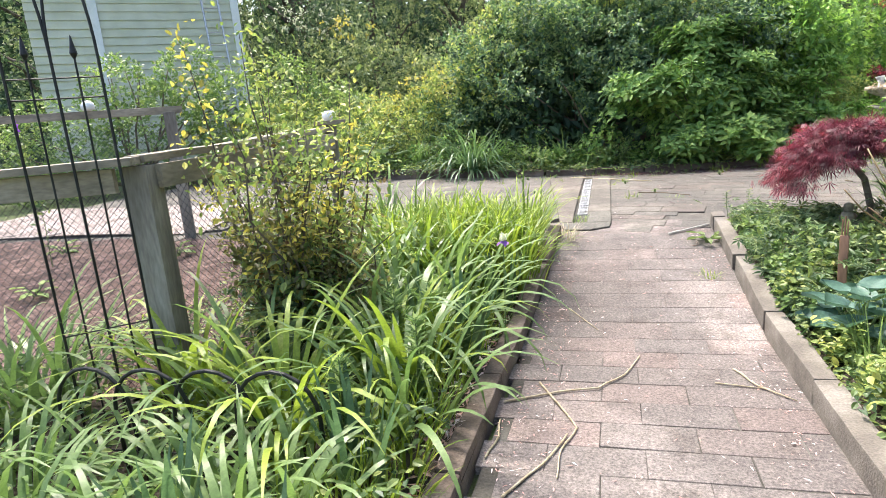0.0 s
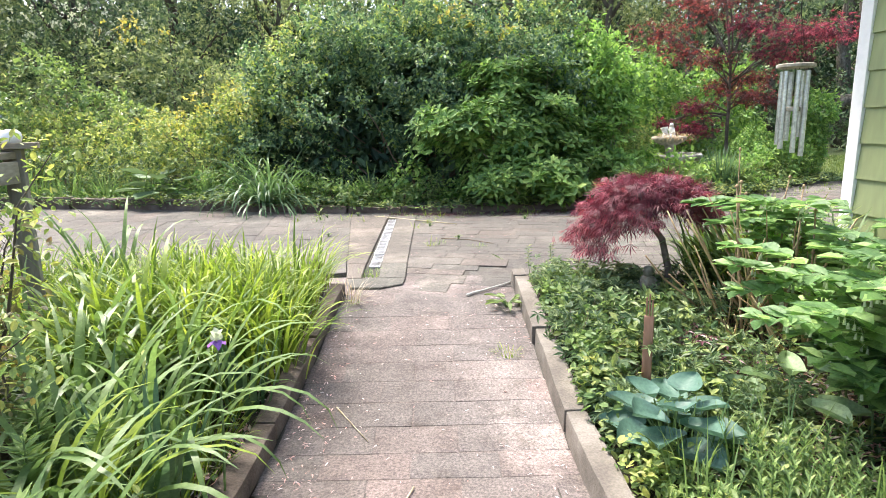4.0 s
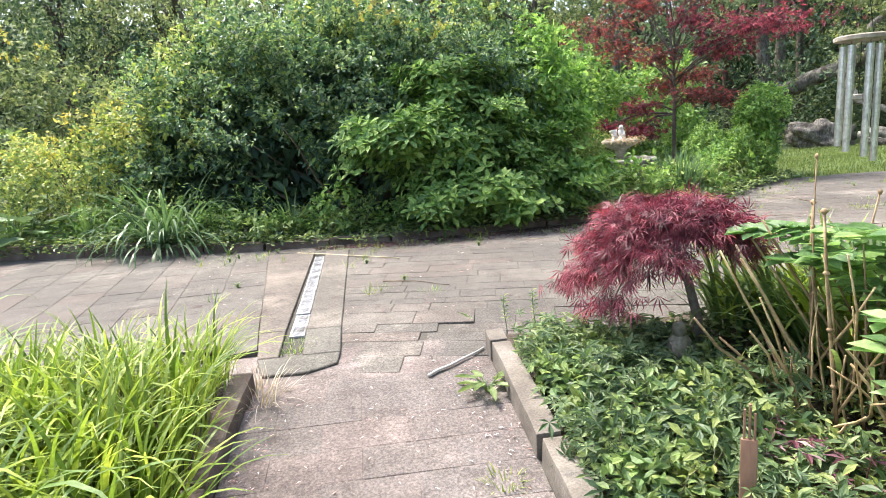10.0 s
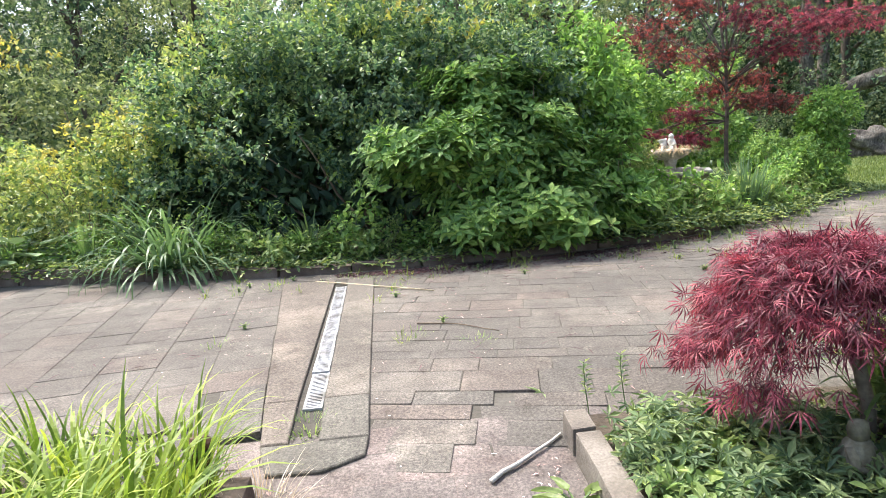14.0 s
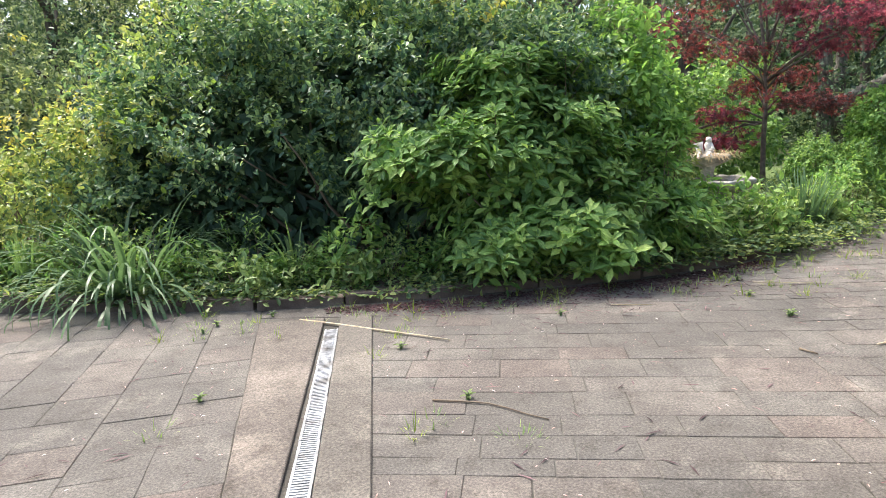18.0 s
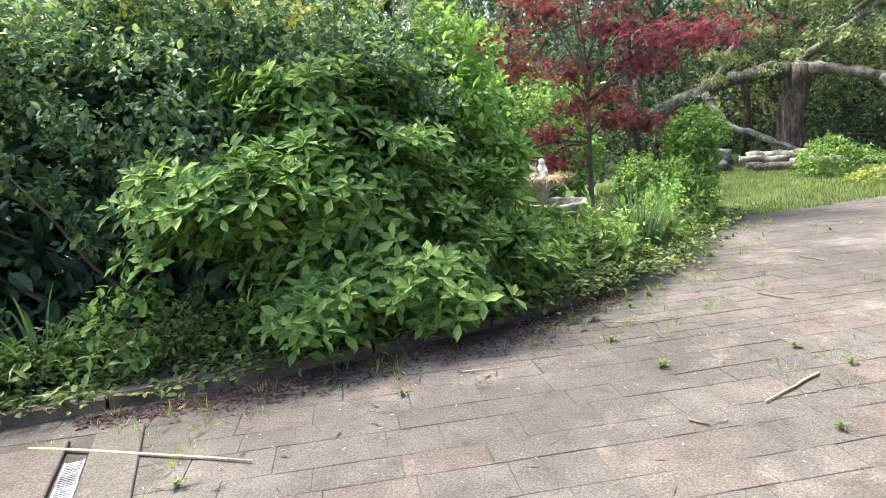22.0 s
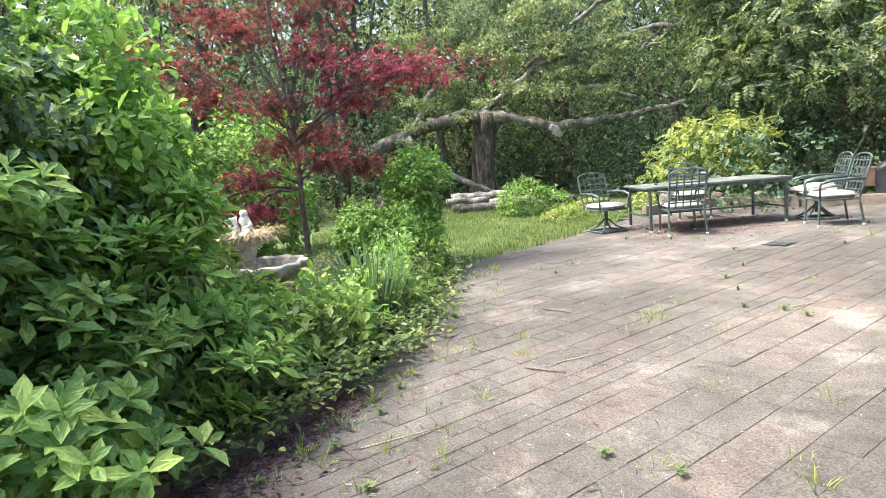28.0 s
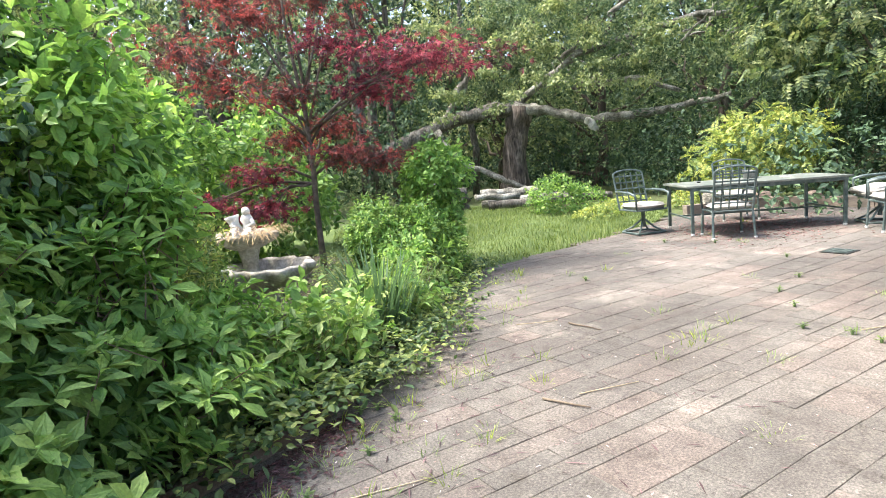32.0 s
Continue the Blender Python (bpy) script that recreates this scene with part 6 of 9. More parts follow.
for k, (x, y) in enumerate(((-1.05, 4.35), (-1.2, 4.15), (-1.35, 4.45), (-0.95, 3.75), (-1.15, 3.3))):
    lily_stem(x, y, 0.5, 470 + k, M_LIME_S)


M_ROSE = leaf_mat("rose_leaf", (0.045, 0.055, 0.018), (0.09, 0.11, 0.03), (0.2, 0.22, 0.05), extra=(0.22, 0.12, 0.06))


def rose_bush():
    """Open thorny shrub; light coming through is painted as yellow-green leaf colour at the tips."""
    r, rs = random.Random(81), np.random.RandomState(81)
    x, y = -1.86, 4.42
    ob = thing("rose_bush", "open rose bush with yellow-green leaves on dark canes", "shrub", (x, y, G(x, y) + 0.03))
    for k in range(30):
        a = k * 2.4
        reach, h = r.uniform(0.1, 0.72), r.uniform(0.8, 2.05)
        tip = Vector((reach * math.cos(a), reach * math.sin(a), h))
        pts = wobble((0.06 * math.cos(a), 0.06 * math.sin(a), -0.03), tip, 6, 0.05, r)
        cane = part("cane", tube(bmesh.new(), pts, [0.011, 0.01, 0.009, 0.008, 0.006, 0.004, 0.002], 5), M_BARK, ob, smooth=True)
        n = 270
        t = rs.uniform(0.15, 1.03, n) * 6
        i = np.minimum(t.astype(int), 5)
        P = np.array([list(q) for q in pts])
        p = P[i] + (P[i + 1] - P[i]) * (t - i)[:, None] + rs.normal(size=(n, 3)) * 0.075
        d = rs.normal(size=(n, 3)) + np.array((0, 0, 0.1))
        v, f = leaves(p, d, np.array((0, 0, 1.0)) + rs.normal(size=(n, 3)) * 0.4, 0.044 * rs.uniform(0.6, 1.25, n), OVAL)
        tip = np.repeat(t > 4.3, len(f) // n)
        mesh_np("leaves", *trim(v, f[~tip]), M_ROSE, cane)
        mesh_np("young_leaves", *trim(v, f[tip]), M_YELLOW if k % 5 == 0 else M_LIME, cane, "yellow-green young leaves")
    b = [(0.0, 0.0, 0.4, 0.38, 0.36, 0.42)]
    v, f = crown(b, 2200, 0.06, 83, OVAL, 5, depth=0.8, floor=0.02)
    mesh_np("foliage", v, f, M_COVER, ob)


rose_bush()


def garden_fence():
    ob = thing("garden_fence", "weathered grey timber fence with wire netting round the mulch bed", "fence", (-2.45, 3.9, G(-2.45, 3.9)))

    def post(x, y, top, w=0.13, rz=0.6):
        bm = box(bmesh.new(), (0, 0, 0), (w, w, top - G(x, y) + 0.1), bevel=0.006)
        p = part("post", bm, M_POST, ob)
        p.matrix_basis = ob.matrix_basis.inverted() @ pose(x, y, (top + G(x, y) - 0.1) / 2, 0, 0, math.degrees(rz))

    def rail(a, b, w=0.09, t=0.04):
        a, b = Vector(a), Vector(b)
        d = (b - a).length
        bm = box(bmesh.new(), (0, 0, 0), (d, t, w), bevel=0.005)
        bmesh.ops.subdivide_edges(bm, edges=[e for e in bm.edges if e.calc_length() > 0.5], cuts=5)
        for v in bm.verts:
            v.co.z += 0.006 * math.sin(v.co.x * 5)
        p = part("rail", bm, M_TIMBER, ob)
        p.matrix_basis = ob.matrix_basis.inverted() @ Matrix.Translation((a + b) / 2) @ (b - a).to_track_quat("X", "Z").to_matrix().to_4x4()

    def netting(a, b, top, low):
        bm = bmesh.new()
        a, b = Vector(a), Vector(b)
        d, h = (b - a).length, top - low
        u = (b - a).normalized()
        n = int(d / 0.05)
        for k in range(-int(h / 0.05), n):
            for s in (1, -1):
                x0, x1 = k * 0.05, k * 0.05 + h
                z0, z1 = (low, top) if s > 0 else (top, low)
                lo, hi = max(x0, 0), min(x1, d)
                if hi - lo < 0.02:
                    continue
                za, zb = z0 + (z1 - z0) * (lo - x0) / h, z0 + (z1 - z0) * (hi - x0) / h
                p, q = a + u * lo, a + u * hi
                tube(bm, [(p.x, p.y, za), (q.x, q.y, zb)], 0.0018, 3, False)
        in_world(part("wire_netting", bm, M_WIRE, ob, "fine dark wire netting"))

    for x, y, t, rz in ((-2.45, 3.9, 1.02, 0.12), (-4.35, 3.35, 1.02, 0.28), (-6.3, 2.8, 1.02, 0.28)):
        post(x, y, t, 0.14, rz)
    rail((-2.4, 3.82, 1.045), (-6.5, 2.66, 1.045), 0.04, 0.15)
    rail((-2.53, 3.79, 0.95), (-6.4, 2.69, 0.95), 0.13)
    rail((-2.45, 3.86, 1.05), (-2.33, 5.98, 1.1), 0.04, 0.14)
    rail((-2.36, 3.92, 0.95), (-2.26, 5.94, 1.0), 0.13)
    netting((-2.56, 3.86, 0), (-6.3, 2.8, 0), 0.9, -0.3)
    netting((-2.45, 4.0, 0), (-2.35, 5.9, 0), 0.95, -0.3)
    for x, y, t in ((-4.75, 7.1, 1.4), (-6.6, 5.6, 1.42)):
        post(x, y, t, 0.12)
    rail((-4.65, 7.2, 1.42), (-7.6, 4.75, 1.46), 0.08, 0.05)
    netting((-4.75, 7.1, 0), (-7.2, 5.1, 0), 1.3, 0.0)


M_POST = solid_mat("grey_post", ((0.14, 0.12, 0.1), (0.24, 0.21, 0.175), (0.36, 0.33, 0.28)), 6, 0.9, 0, 0.6, 0.006, 60, stretch=(1, 1, 0.2))
M_WIRE = solid_mat("dark_wire", ((0.03, 0.03, 0.035), (0.05, 0.05, 0.055), (0.08, 0.08, 0.085)), 30, 0.5, 0.4)
garden_fence()


def lamp_post():
    ob = thing("post_with_solar_light", "grey timber post topped by a white solar light", "post", (-2.3, 6.0, G(-2.3, 6.0)))
    z = 1.13 - ob.location.z
    part("post", box(bmesh.new(), (0, 0, z / 2 - 0.05), (0.1, 0.1, z + 0.1), 0.4, 0.006), M_POST, ob)
    part("cap_board", box(bmesh.new(), (0.0, 0, z + 0.02), (0.26, 0.17, 0.035), 0.4, 0.005), M_TIMBER, ob)
    lt = part("solar_light", lathe(bmesh.new(), [(0.03, z + 0.035), (0.05, z + 0.04), (0.06, z + 0.07), (0.055, z + 0.1), (0.035, z + 0.115), (0.01, z + 0.12)], 16), M_WHITE, ob, "white plastic solar light", True)
    part("solar_cell", box(bmesh.new(), (0, 0, z + 0.121), (0.03, 0.03, 0.004)), M_BLACK, lt)


lamp_post()


def rail_light():
    ob = thing("solar_light", "white plastic solar light on the fence rail", "light", (-5.36, 6.61, 1.475))
    part("body", lathe(bmesh.new(), [(0.04, 0.0), (0.06, 0.01), (0.068, 0.04), (0.06, 0.075), (0.035, 0.1), (0.01, 0.105)], 16), M_WHITE, ob, smooth=True)
    part("solar_cell", box(bmesh.new(), (0, 0, 0.106), (0.03, 0.03, 0.004)), M_BLACK, ob)


rail_light()


def clematis():
    """A climber on the netting with one open purple bloom."""
    x, y = -5.8, 6.15
    ob = thing("clematis", "thin climber with a purple bloom on the netting", "plant", (x, y, G(x, y)))
    part("stem", tube(bmesh.new(), [(0, 0, -0.03), (0.03, 0, 0.5), (-0.02, 0.02, 1.0), (0.0, 0.0, 1.5)], [0.005, 0.004, 0.004, 0.003], 5), M_STALK, ob)
    rs = np.random.RandomState(6)
    n = 60
    t = rs.uniform(0.1, 1, n)
    v, f = leaves(np.stack([rs.normal(size=n) * 0.06, rs.normal(size=n) * 0.03, 1.5 * t], -1), rs.normal(size=(n, 3)), np.array((0.3, -0.6, 0.6)) + rs.normal(size=(n, 3)) * 0.3, 0.06 * rs.uniform(0.7, 1.2, n), OVAL)
    mesh_np("leaves", v, f, M_COVER, ob)
    violet = leaf_mat("purple_petal", (0.1, 0.03, 0.3), (0.16, 0.06, 0.42), (0.22, 0.1, 0.5), 0.5, 0.3)
    for k in range(6):
        V, F = big_leaf(rs, 0.075, 0.045, 0.1, 0.05, 7, 5)
        m = Matrix.Translation((0, -0.04, 1.5)) @ Matrix.Rotation(-0.4, 4, "Z") @ Matrix.Rotation(math.pi / 2, 4, "X") @ Matrix.Rotation(k * math.pi / 3, 4, "Z")
        mesh_np("petal", (np.c_[V, np.ones(len(V))] @ np.array(m).T)[:, :3], F, violet, ob, smooth=True)


clematis()


def trellis():
    ob = thing("trellis", "black wrought-iron garden trellis with pointed arches", "trellis", (-2.42, 3.44, G(-2.4, 3.4) + 0.04), 44)
    w = 0.38
    for x in (-w / 2, 0.0, w / 2):
        part("upright", tube(bmesh.new(), [(x, 0, -0.06), (x, 0, 1.83)], 0.007, 6), M_BLACK, ob)
    for xa, xb in ((-w / 2, 0.0), (0.0, w / 2)):
        c = (xa + xb) / 2
        pts = [(xa, 0, 1.83)] + [(xa + (c - xa) * (1 - math.cos(t)), 0, 1.83 + 0.47 * math.sin(t)) for t in np.linspace(0.2, 1.45, 8)]
        part("arch", tube(bmesh.new(), pts, 0.007, 6), M_BLACK, ob)
        part("arch", tube(bmesh.new(), [(2 * c - x, y, z) for x, y, z in pts], 0.007, 6), M_BLACK, ob)
        sp = part("spear", tube(bmesh.new(), [(c, 0, -0.06), (c, 0, 1.85)], 0.005, 6), M_BLACK, ob)
        part("finial", lathe(bmesh.new(), [(0.004, 1.83), (0.017, 1.855), (0.012, 1.88), (0.002, 1.935)], 8, m=Matrix.Translation((c, 0, 0))), M_BLACK, sp)
    for z in (0.12, 0.55, 1.66, 1.75):
        part("crossbar", tube(bmesh.new(), [(-w / 2, 0, z), (w / 2, 0, z)], 0.004, 6), M_BLACK, ob)


trellis()


def hoops():
    ob = thing("hoop_edging", "low black wire hoops along the bed", "edging", (-1.5, 3.14, G(-1.5, 3.14) + 0.03), 2)
    for k in range(4):
        x = -0.75 + 0.3 * k
        pts = [(x - 0.19, 0, -0.2), (x - 0.19, 0, 0.3)] + [(x - 0.19 * math.cos(t), 0, 0.3 + 0.2 * math.sin(t)) for t in np.linspace(0.3, 2.84, 9)] + [(x + 0.19, 0, 0.3), (x + 0.19, 0, -0.2)]
        part("hoop", tube(bmesh.new(), pts, 0.009, 8), M_BLACK, ob)
    part("crossbar", tube(bmesh.new(), [(-0.95, 0.004, 0.1), (0.35, 0.004, 0.1)], 0.005, 6), M_BLACK, ob)


hoops()
for k, (x, y) in enumerate(((-4.6, 3.9), (-5.2, 5.4), (-4.4, 6.4), (-6.0, 6.5), (-5.5, 3.6), (-3.4, 6.6), (-7.2, 5.8))):
    rosette("seedling", "small leafy plant in the mulch", x, y, 9, 0.14, 0.07, 480 + k, M_LIME_S, (0.1, 0.9), 0.08, lift=0.03)
clump("allium", "thin stalk with a small purple flower head", -6.4, 5.3, 12, 0.4, 0.015, 0.3, 488, M_DAYLILY, 0.06, 0.6)


def left_house():
    """Pale-sided outbuilding beyond the garden."""
    ob = thing("outbuilding", "pale sage clapboard outbuilding with white corner trim", "house", (-12.2, 14.2, 0), 44)
    M_PALE = solid_mat("pale_siding", ((0.5, 0.5, 0.38), (0.58, 0.58, 0.45), (0.64, 0.64, 0.52)), 2, 0.7, grain_k=0.05)
    part("wall", box(bmesh.new(), (1.15, 0.1, 2.6), (4.9, 0.16, 6.4)), M_PALE, ob)
    part("wall", box(bmesh.new(), (-1.22, 2.9, 2.6), (0.16, 5.4, 6.4)), M_PALE, ob)
    part("wall", box(bmesh.new(), (3.52, 2.9, 2.6), (0.16, 5.4, 6.4)), M_PALE, ob)
    part("wall", box(bmesh.new(), (1.15, 5.7, 2.6), (4.8, 0.16, 6.4)), M_PALE, ob)
    for z in np.arange(-0.4, 5.6, 0.2):
        bm = bmesh.new()
        vs = [bm.verts.new(v) for v in ((-1.3, -0.015, z), (3.6, -0.015, z), (3.6, 0.016, z + 0.2), (-1.3, 0.016, z + 0.2), (-1.3, 0.019, z), (3.6, 0.019, z))]
        bm.faces.new((vs[0], vs[1], vs[2], vs[3]))
        bm.faces.new((vs[0], vs[4], vs[5], vs[1]))
        part("clapboard", bm, M_PALE, ob)
    for x in (0.12, 3.5):
        part("trim", box(bmesh.new(), (x, -0.03, 2.6), (0.2, 0.05, 6.4), bevel=0.005), M_WHITE, ob, "white painted trim board")
    bm = bmesh.new()
    vs = [bm.verts.new(v) for v in ((-1.8, -0.6, 5.7), (4.1, -0.6, 5.7), (4.1, 6.3, 5.7), (-1.8, 6.3, 5.7), (-1.8, 2.9, 7.6), (4.1, 2.9, 7.6))]
    for f in ((0, 1, 5, 4), (2, 3, 4, 5), (0, 4, 3), (1, 2, 5), (0, 3, 2, 1)):
        bm.faces.new([vs[k] for k in f])
    part("roof", bm, solid_mat("roof_shingle", ((0.06, 0.06, 0.06), (0.1, 0.1, 0.1), (0.15, 0.15, 0.14)), 3, 0.9), ob)
    ld = thing("ladder", "aluminium ladder leaning against the outbuilding", "ladder", (-9.75, 15.7, 0.0), 44)
    alu = solid_mat("dull_aluminium", ((0.4, 0.4, 0.4), (0.5, 0.5, 0.5), (0.6, 0.6, 0.6)), 20, 0.4, 0.8)
    for x in (-0.2, 0.2):
        part("rail", tube(bmesh.new(), [(x, -0.9, -0.05), (x, 0.22, 4.6)], 0.03, 6), alu, ld)
    for k in range(14):
        t = (k + 0.7) / 15
        part("rung", tube(bmesh.new(), [(-0.2, -0.9 + 1.12 * t, 4.65 * t - 0.05), (0.2, -0.9 + 1.12 * t, 4.65 * t - 0.05)], 0.016, 6), alu, ld)


left_house()


def parked_car():
    """Blue vehicle far off behind the shrubs, with an orange load on its roof."""
    ob = thing("parked_car", "dark blue car with an orange load on its roof", "car", (-16.0, 27.2, -0.05), 20)
    blue = solid_mat("blue_car_paint", ((0.05, 0.09, 0.2), (0.06, 0.11, 0.25), (0.08, 0.14, 0.3)), 1, 0.25)
    dark = solid_mat("dark_glass", ((0.02, 0.02, 0.025), (0.03, 0.03, 0.035), (0.04, 0.04, 0.05)), 1, 0.1)
    part("body", box(bmesh.new(), (0, 0, 0.85), (4.3, 1.8, 0.75), bevel=0.12), blue, ob)
    part("cabin", box(bmesh.new(), (-0.2, 0, 1.5), (2.6, 1.6, 0.65), bevel=0.15), dark, ob)
    part("roof", box(bmesh.new(), (-0.2, 0, 1.85), (2.2, 1.5, 0.08), bevel=0.03), blue, ob)
    for x in (-1.35, 1.35):
        for y in (-0.85, 0.85):
            wh = part("wheel", lathe(bmesh.new(), [(0.2, -0.1), (0.33, -0.1), (0.35, 0), (0.33, 0.1), (0.2, 0.1)], 16, m=Matrix.Translation((x, y, 0.35)) @ Matrix.Rotation(math.pi / 2, 4, "X")), M_BLACK, ob)
            part("rim", lathe(bmesh.new(), [(0.05, -0.11), (0.19, -0.105), (0.19, 0.105), (0.05, 0.11)], 12, m=Matrix.Translation((x, y, 0.35)) @ Matrix.Rotation(math.pi / 2, 4, "X")), M_KERB, wh)
    part("roof_load", box(bmesh.new(), (-0.2, 0, 2.0), (1.8, 0.7, 0.2), bevel=0.08), solid_mat("orange_plastic", ((0.6, 0.14, 0.03), (0.7, 0.18, 0.04), (0.78, 0.22, 0.06)), 2, 0.4), ob, "orange plastic load")


parked_car()

# ---- right bed ----
rosette("hosta", "hosta with puckered blue-green leaves", 1.28, 4.68, 17, 0.22, 0.21, 501, M_HOSTA, (0.35, 1.3), 0.16, cup=0.22, point=0.66)
rosette("hosta", "large blue-green hosta beside the house", 2.15, 3.72, 20, 0.29, 0.3, 502, M_HOSTA, (-0.05, 0.6), 0.2, cup=0.13, point=0.75)
rosette("hosta", "young hosta with lighter green leaves", 1.98, 4.95, 6, 0.26, 0.17, 503, M_HOSTA_L, (0.3, 1.2), 0.16, cup=0.2)


def sealflower(x, y, seed, az, length):
    """One arching stem with paired leaves above and hanging bells below."""
    rs = np.random.RandomState(seed)
    ob = thing("solomons_seal", "arching stem with rows of oval leaves and hanging cream bells", "plant", (x, y, G(x, y) + 0.04), math.degrees(az), group="arching leafy stems beside the house")
    pts, ang, p = [], 0.12, Vector((0, 0, -0.03))
    for k in range(12):
        pts.append(p.copy())
        p = p + Vector((math.sin(ang), 0, math.cos(ang))) * length / 11
        ang += 0.05 + 0.022 * k
    part("stem", tube(bmesh.new(), pts, [0.006 - 0.0004 * k for k in range(12)], 5), M_STALK, ob)
    P, D, S = [], [], []
    for k in range(4, 12):
        for s in (-1, 1):
            for h in (0, 0.5):
                q = pts[k].lerp(pts[min(k + 1, 11)], h)
                P.append(q)
                D.append((0.75, s * 0.9, 0.2))
                S.append(0.2 * (1.1 - 0.045 * k))
    v, f = leaves(np.array([list(q) for q in P]), np.array(D) + rs.normal(size=(len(D), 3)) * 0.12, np.array((0.1, 0, 1.0)) + rs.normal(size=(len(D), 3)) * 0.12, np.array(S), OVAL)
    mesh_np("leaves", v, f, M_SEAL, ob)
    bm = bmesh.new()
    for k in range(6, 11):
        for s in (-0.012, 0.012):
            q = pts[k]
            lathe(bm, [(0.004, q.z - 0.03), (0.006, q.z - 0.045), (0.0075, q.z - 0.055)], 6, m=Matrix.Translation((q.x + 0.01, s, 0)))
            tube(bm, [q, (q.x + 0.01, s, q.z - 0.03)], 0.001, 3, False)
    part("bell", bm, M_BELL, ob, "cream bell flowers")["kind"] = "stuff"
    return ob


def seal_bed():
    r = random.Random(91)
    made = [sealflower(3, 5, 510 + k, 0, 1.08 + 0.1 * k) for k in range(4)]
    k = 0
    for i in range(9):
        for j in range(13):
            x, y = 2.2 + 0.17 * i + r.uniform(-0.08, 0.08), 3.4 + 0.24 * j + r.uniform(-0.09, 0.09)
            if x > 3.02 + 0.1 * (6.6 - y) or (x < 2.65 and y < 4.5) or (x < 2.5 and y > 5.3):
                continue
            m = pose(x, y, G(x, y) + 0.04, 0, 0, 180 + r.uniform(-65, 65))
            if k < 4:
                made[k].matrix_basis = m
            else:
                copy_thing(made[k % 4], m)
            k += 1
    low = [sealflower(3, 5, 516 + q, 0, 0.6 + 0.08 * q) for q in range(3)]
    for q in range(100):
        x, y = r.uniform(2.3, 3.1), r.uniform(3.2, 5.1)
        m = pose(x, y, G(x, y) + 0.04, 0, 0, 195 + r.uniform(-70, 70))
        if q < 3:
            low[q].matrix_basis = m
        else:
            copy_thing(low[q % 3], m)


seal_bed()


def dead_stalks():
    """Last year's canes, some upright and some fallen outward."""
    r = random.Random(95)
    ob = thing("dry_canes", "clump of dry straw-brown canes from last year", "dry stems", (2.36, 5.9, G(2.36, 5.9) + 0.04))
    for k in range(60):
        a = r.uniform(0, 6.28)
        b = Vector((0.34 * math.cos(a) * r.random(), 0.42 * math.sin(a) * r.random(), -0.03))
        if k < 9:
            e = b + Vector((r.uniform(-0.1, 0.12), r.uniform(-0.1, 0.1), r.uniform(0.85, 1.25)))
        else:
            e = b + Vector((r.uniform(-0.6, 0.3), r.uniform(-0.6, 0.3), r.uniform(0.3, 0.95)))
        pts = wobble(b, e, 4, 0.015, r)
        rad = r.uniform(0.005, 0.009)
        bm = tube(bmesh.new(), pts, [rad, rad * 0.95, rad * 0.9, rad * 0.8, rad * 0.6], 5)
        if k < 9:
            for q in range(1, 5):
                lathe(bm, [(rad * 0.8, -0.012), (rad * 1.8, 0), (rad * 0.8, 0.012)], 6, m=Matrix.Translation(pts[q]))
        part("cane", bm, M_STRAW_D if k < 24 else M_STRAW, ob, smooth=True)


M_STRAW = solid_mat("straw", ((0.34, 0.23, 0.12), (0.5, 0.36, 0.19), (0.62, 0.48, 0.3)), 12, 0.7)
M_STRAW_D = solid_mat("brown_cane", ((0.2, 0.13, 0.07), (0.34, 0.23, 0.13), (0.48, 0.35, 0.2)), 12, 0.7)
dead_stalks()
for k, (x, y, n, l) in enumerate(((2.5, 6.6, 80, 0.6), (2.7, 6.4, 70, 0.65), (2.36, 6.85, 60, 0.5), (2.8, 6.65, 70, 0.6), (2.95, 6.35, 60, 0.6), (2.5, 6.85, 60, 0.5), (2.5, 6.05, 44, 0.62), (2.62, 6.25, 44, 0.66), (2.8, 6.0, 44, 0.66))):
    clump("daylily", "daylily clump behind the little maple", x, y, n, l * 1.2, 0.03, 0.6, 520 + k, M_GRASSY if k % 2 else M_DAYLILY, 0.18, 1.5, 7, "daylilies behind the maple")
M_SEDUM = leaf_mat("sedum_leaf", (0.034, 0.08, 0.026), (0.076, 0.145, 0.042), (0.15, 0.24, 0.07), 0.55, 0.3)
cover("ground_cover", "dense mixed ground cover in the bed by the path", [(1.25 + 0.35 * i, 4.9 + 0.3 * j, 0.28, 0.25) for i in range(4) for j in range(8)], 4200, 0.045, 531, M_COVER, 0.24)
cover("ground_cover", "cut-leaved green plants in the bed by the path", [(1.2 + 0.3 * i, 4.9 + 0.3 * j, 0.28, 0.25) for i in range(3) for j in range(8)], 2800, 0.072, 536, M_SEDUM, 0.3, MAPLE)
cover("ground_cover", "fresh light green shoots in the bed by the path", [(1.1, 5.2, 0.1, 0.3), (1.15, 6.3, 0.15, 0.3), (1.4, 6.6, 0.25, 0.2), (1.25, 5.7, 0.15, 0.3), (1.75, 6.0, 0.2, 0.2)], 2200, 0.055, 537, M_LIME_S, 0.22, OVAL)
cover("ground_cover", "low leafy plants in the bed by the house", [(1.15 + 0.4 * i, 1.6 + 0.35 * j, 0.3, 0.25) for i in range(4) for j in range(10)], 9500, 0.045, 532, M_COVER, 0.2)
cover("ground_cover", "lime-green foliage along the kerb", [(1.2, 2.0 + 0.3 * j, 0.07, 0.2) for j in range(17)], 3600, 0.048, 533, M_LIME_S, 0.2, BROAD)
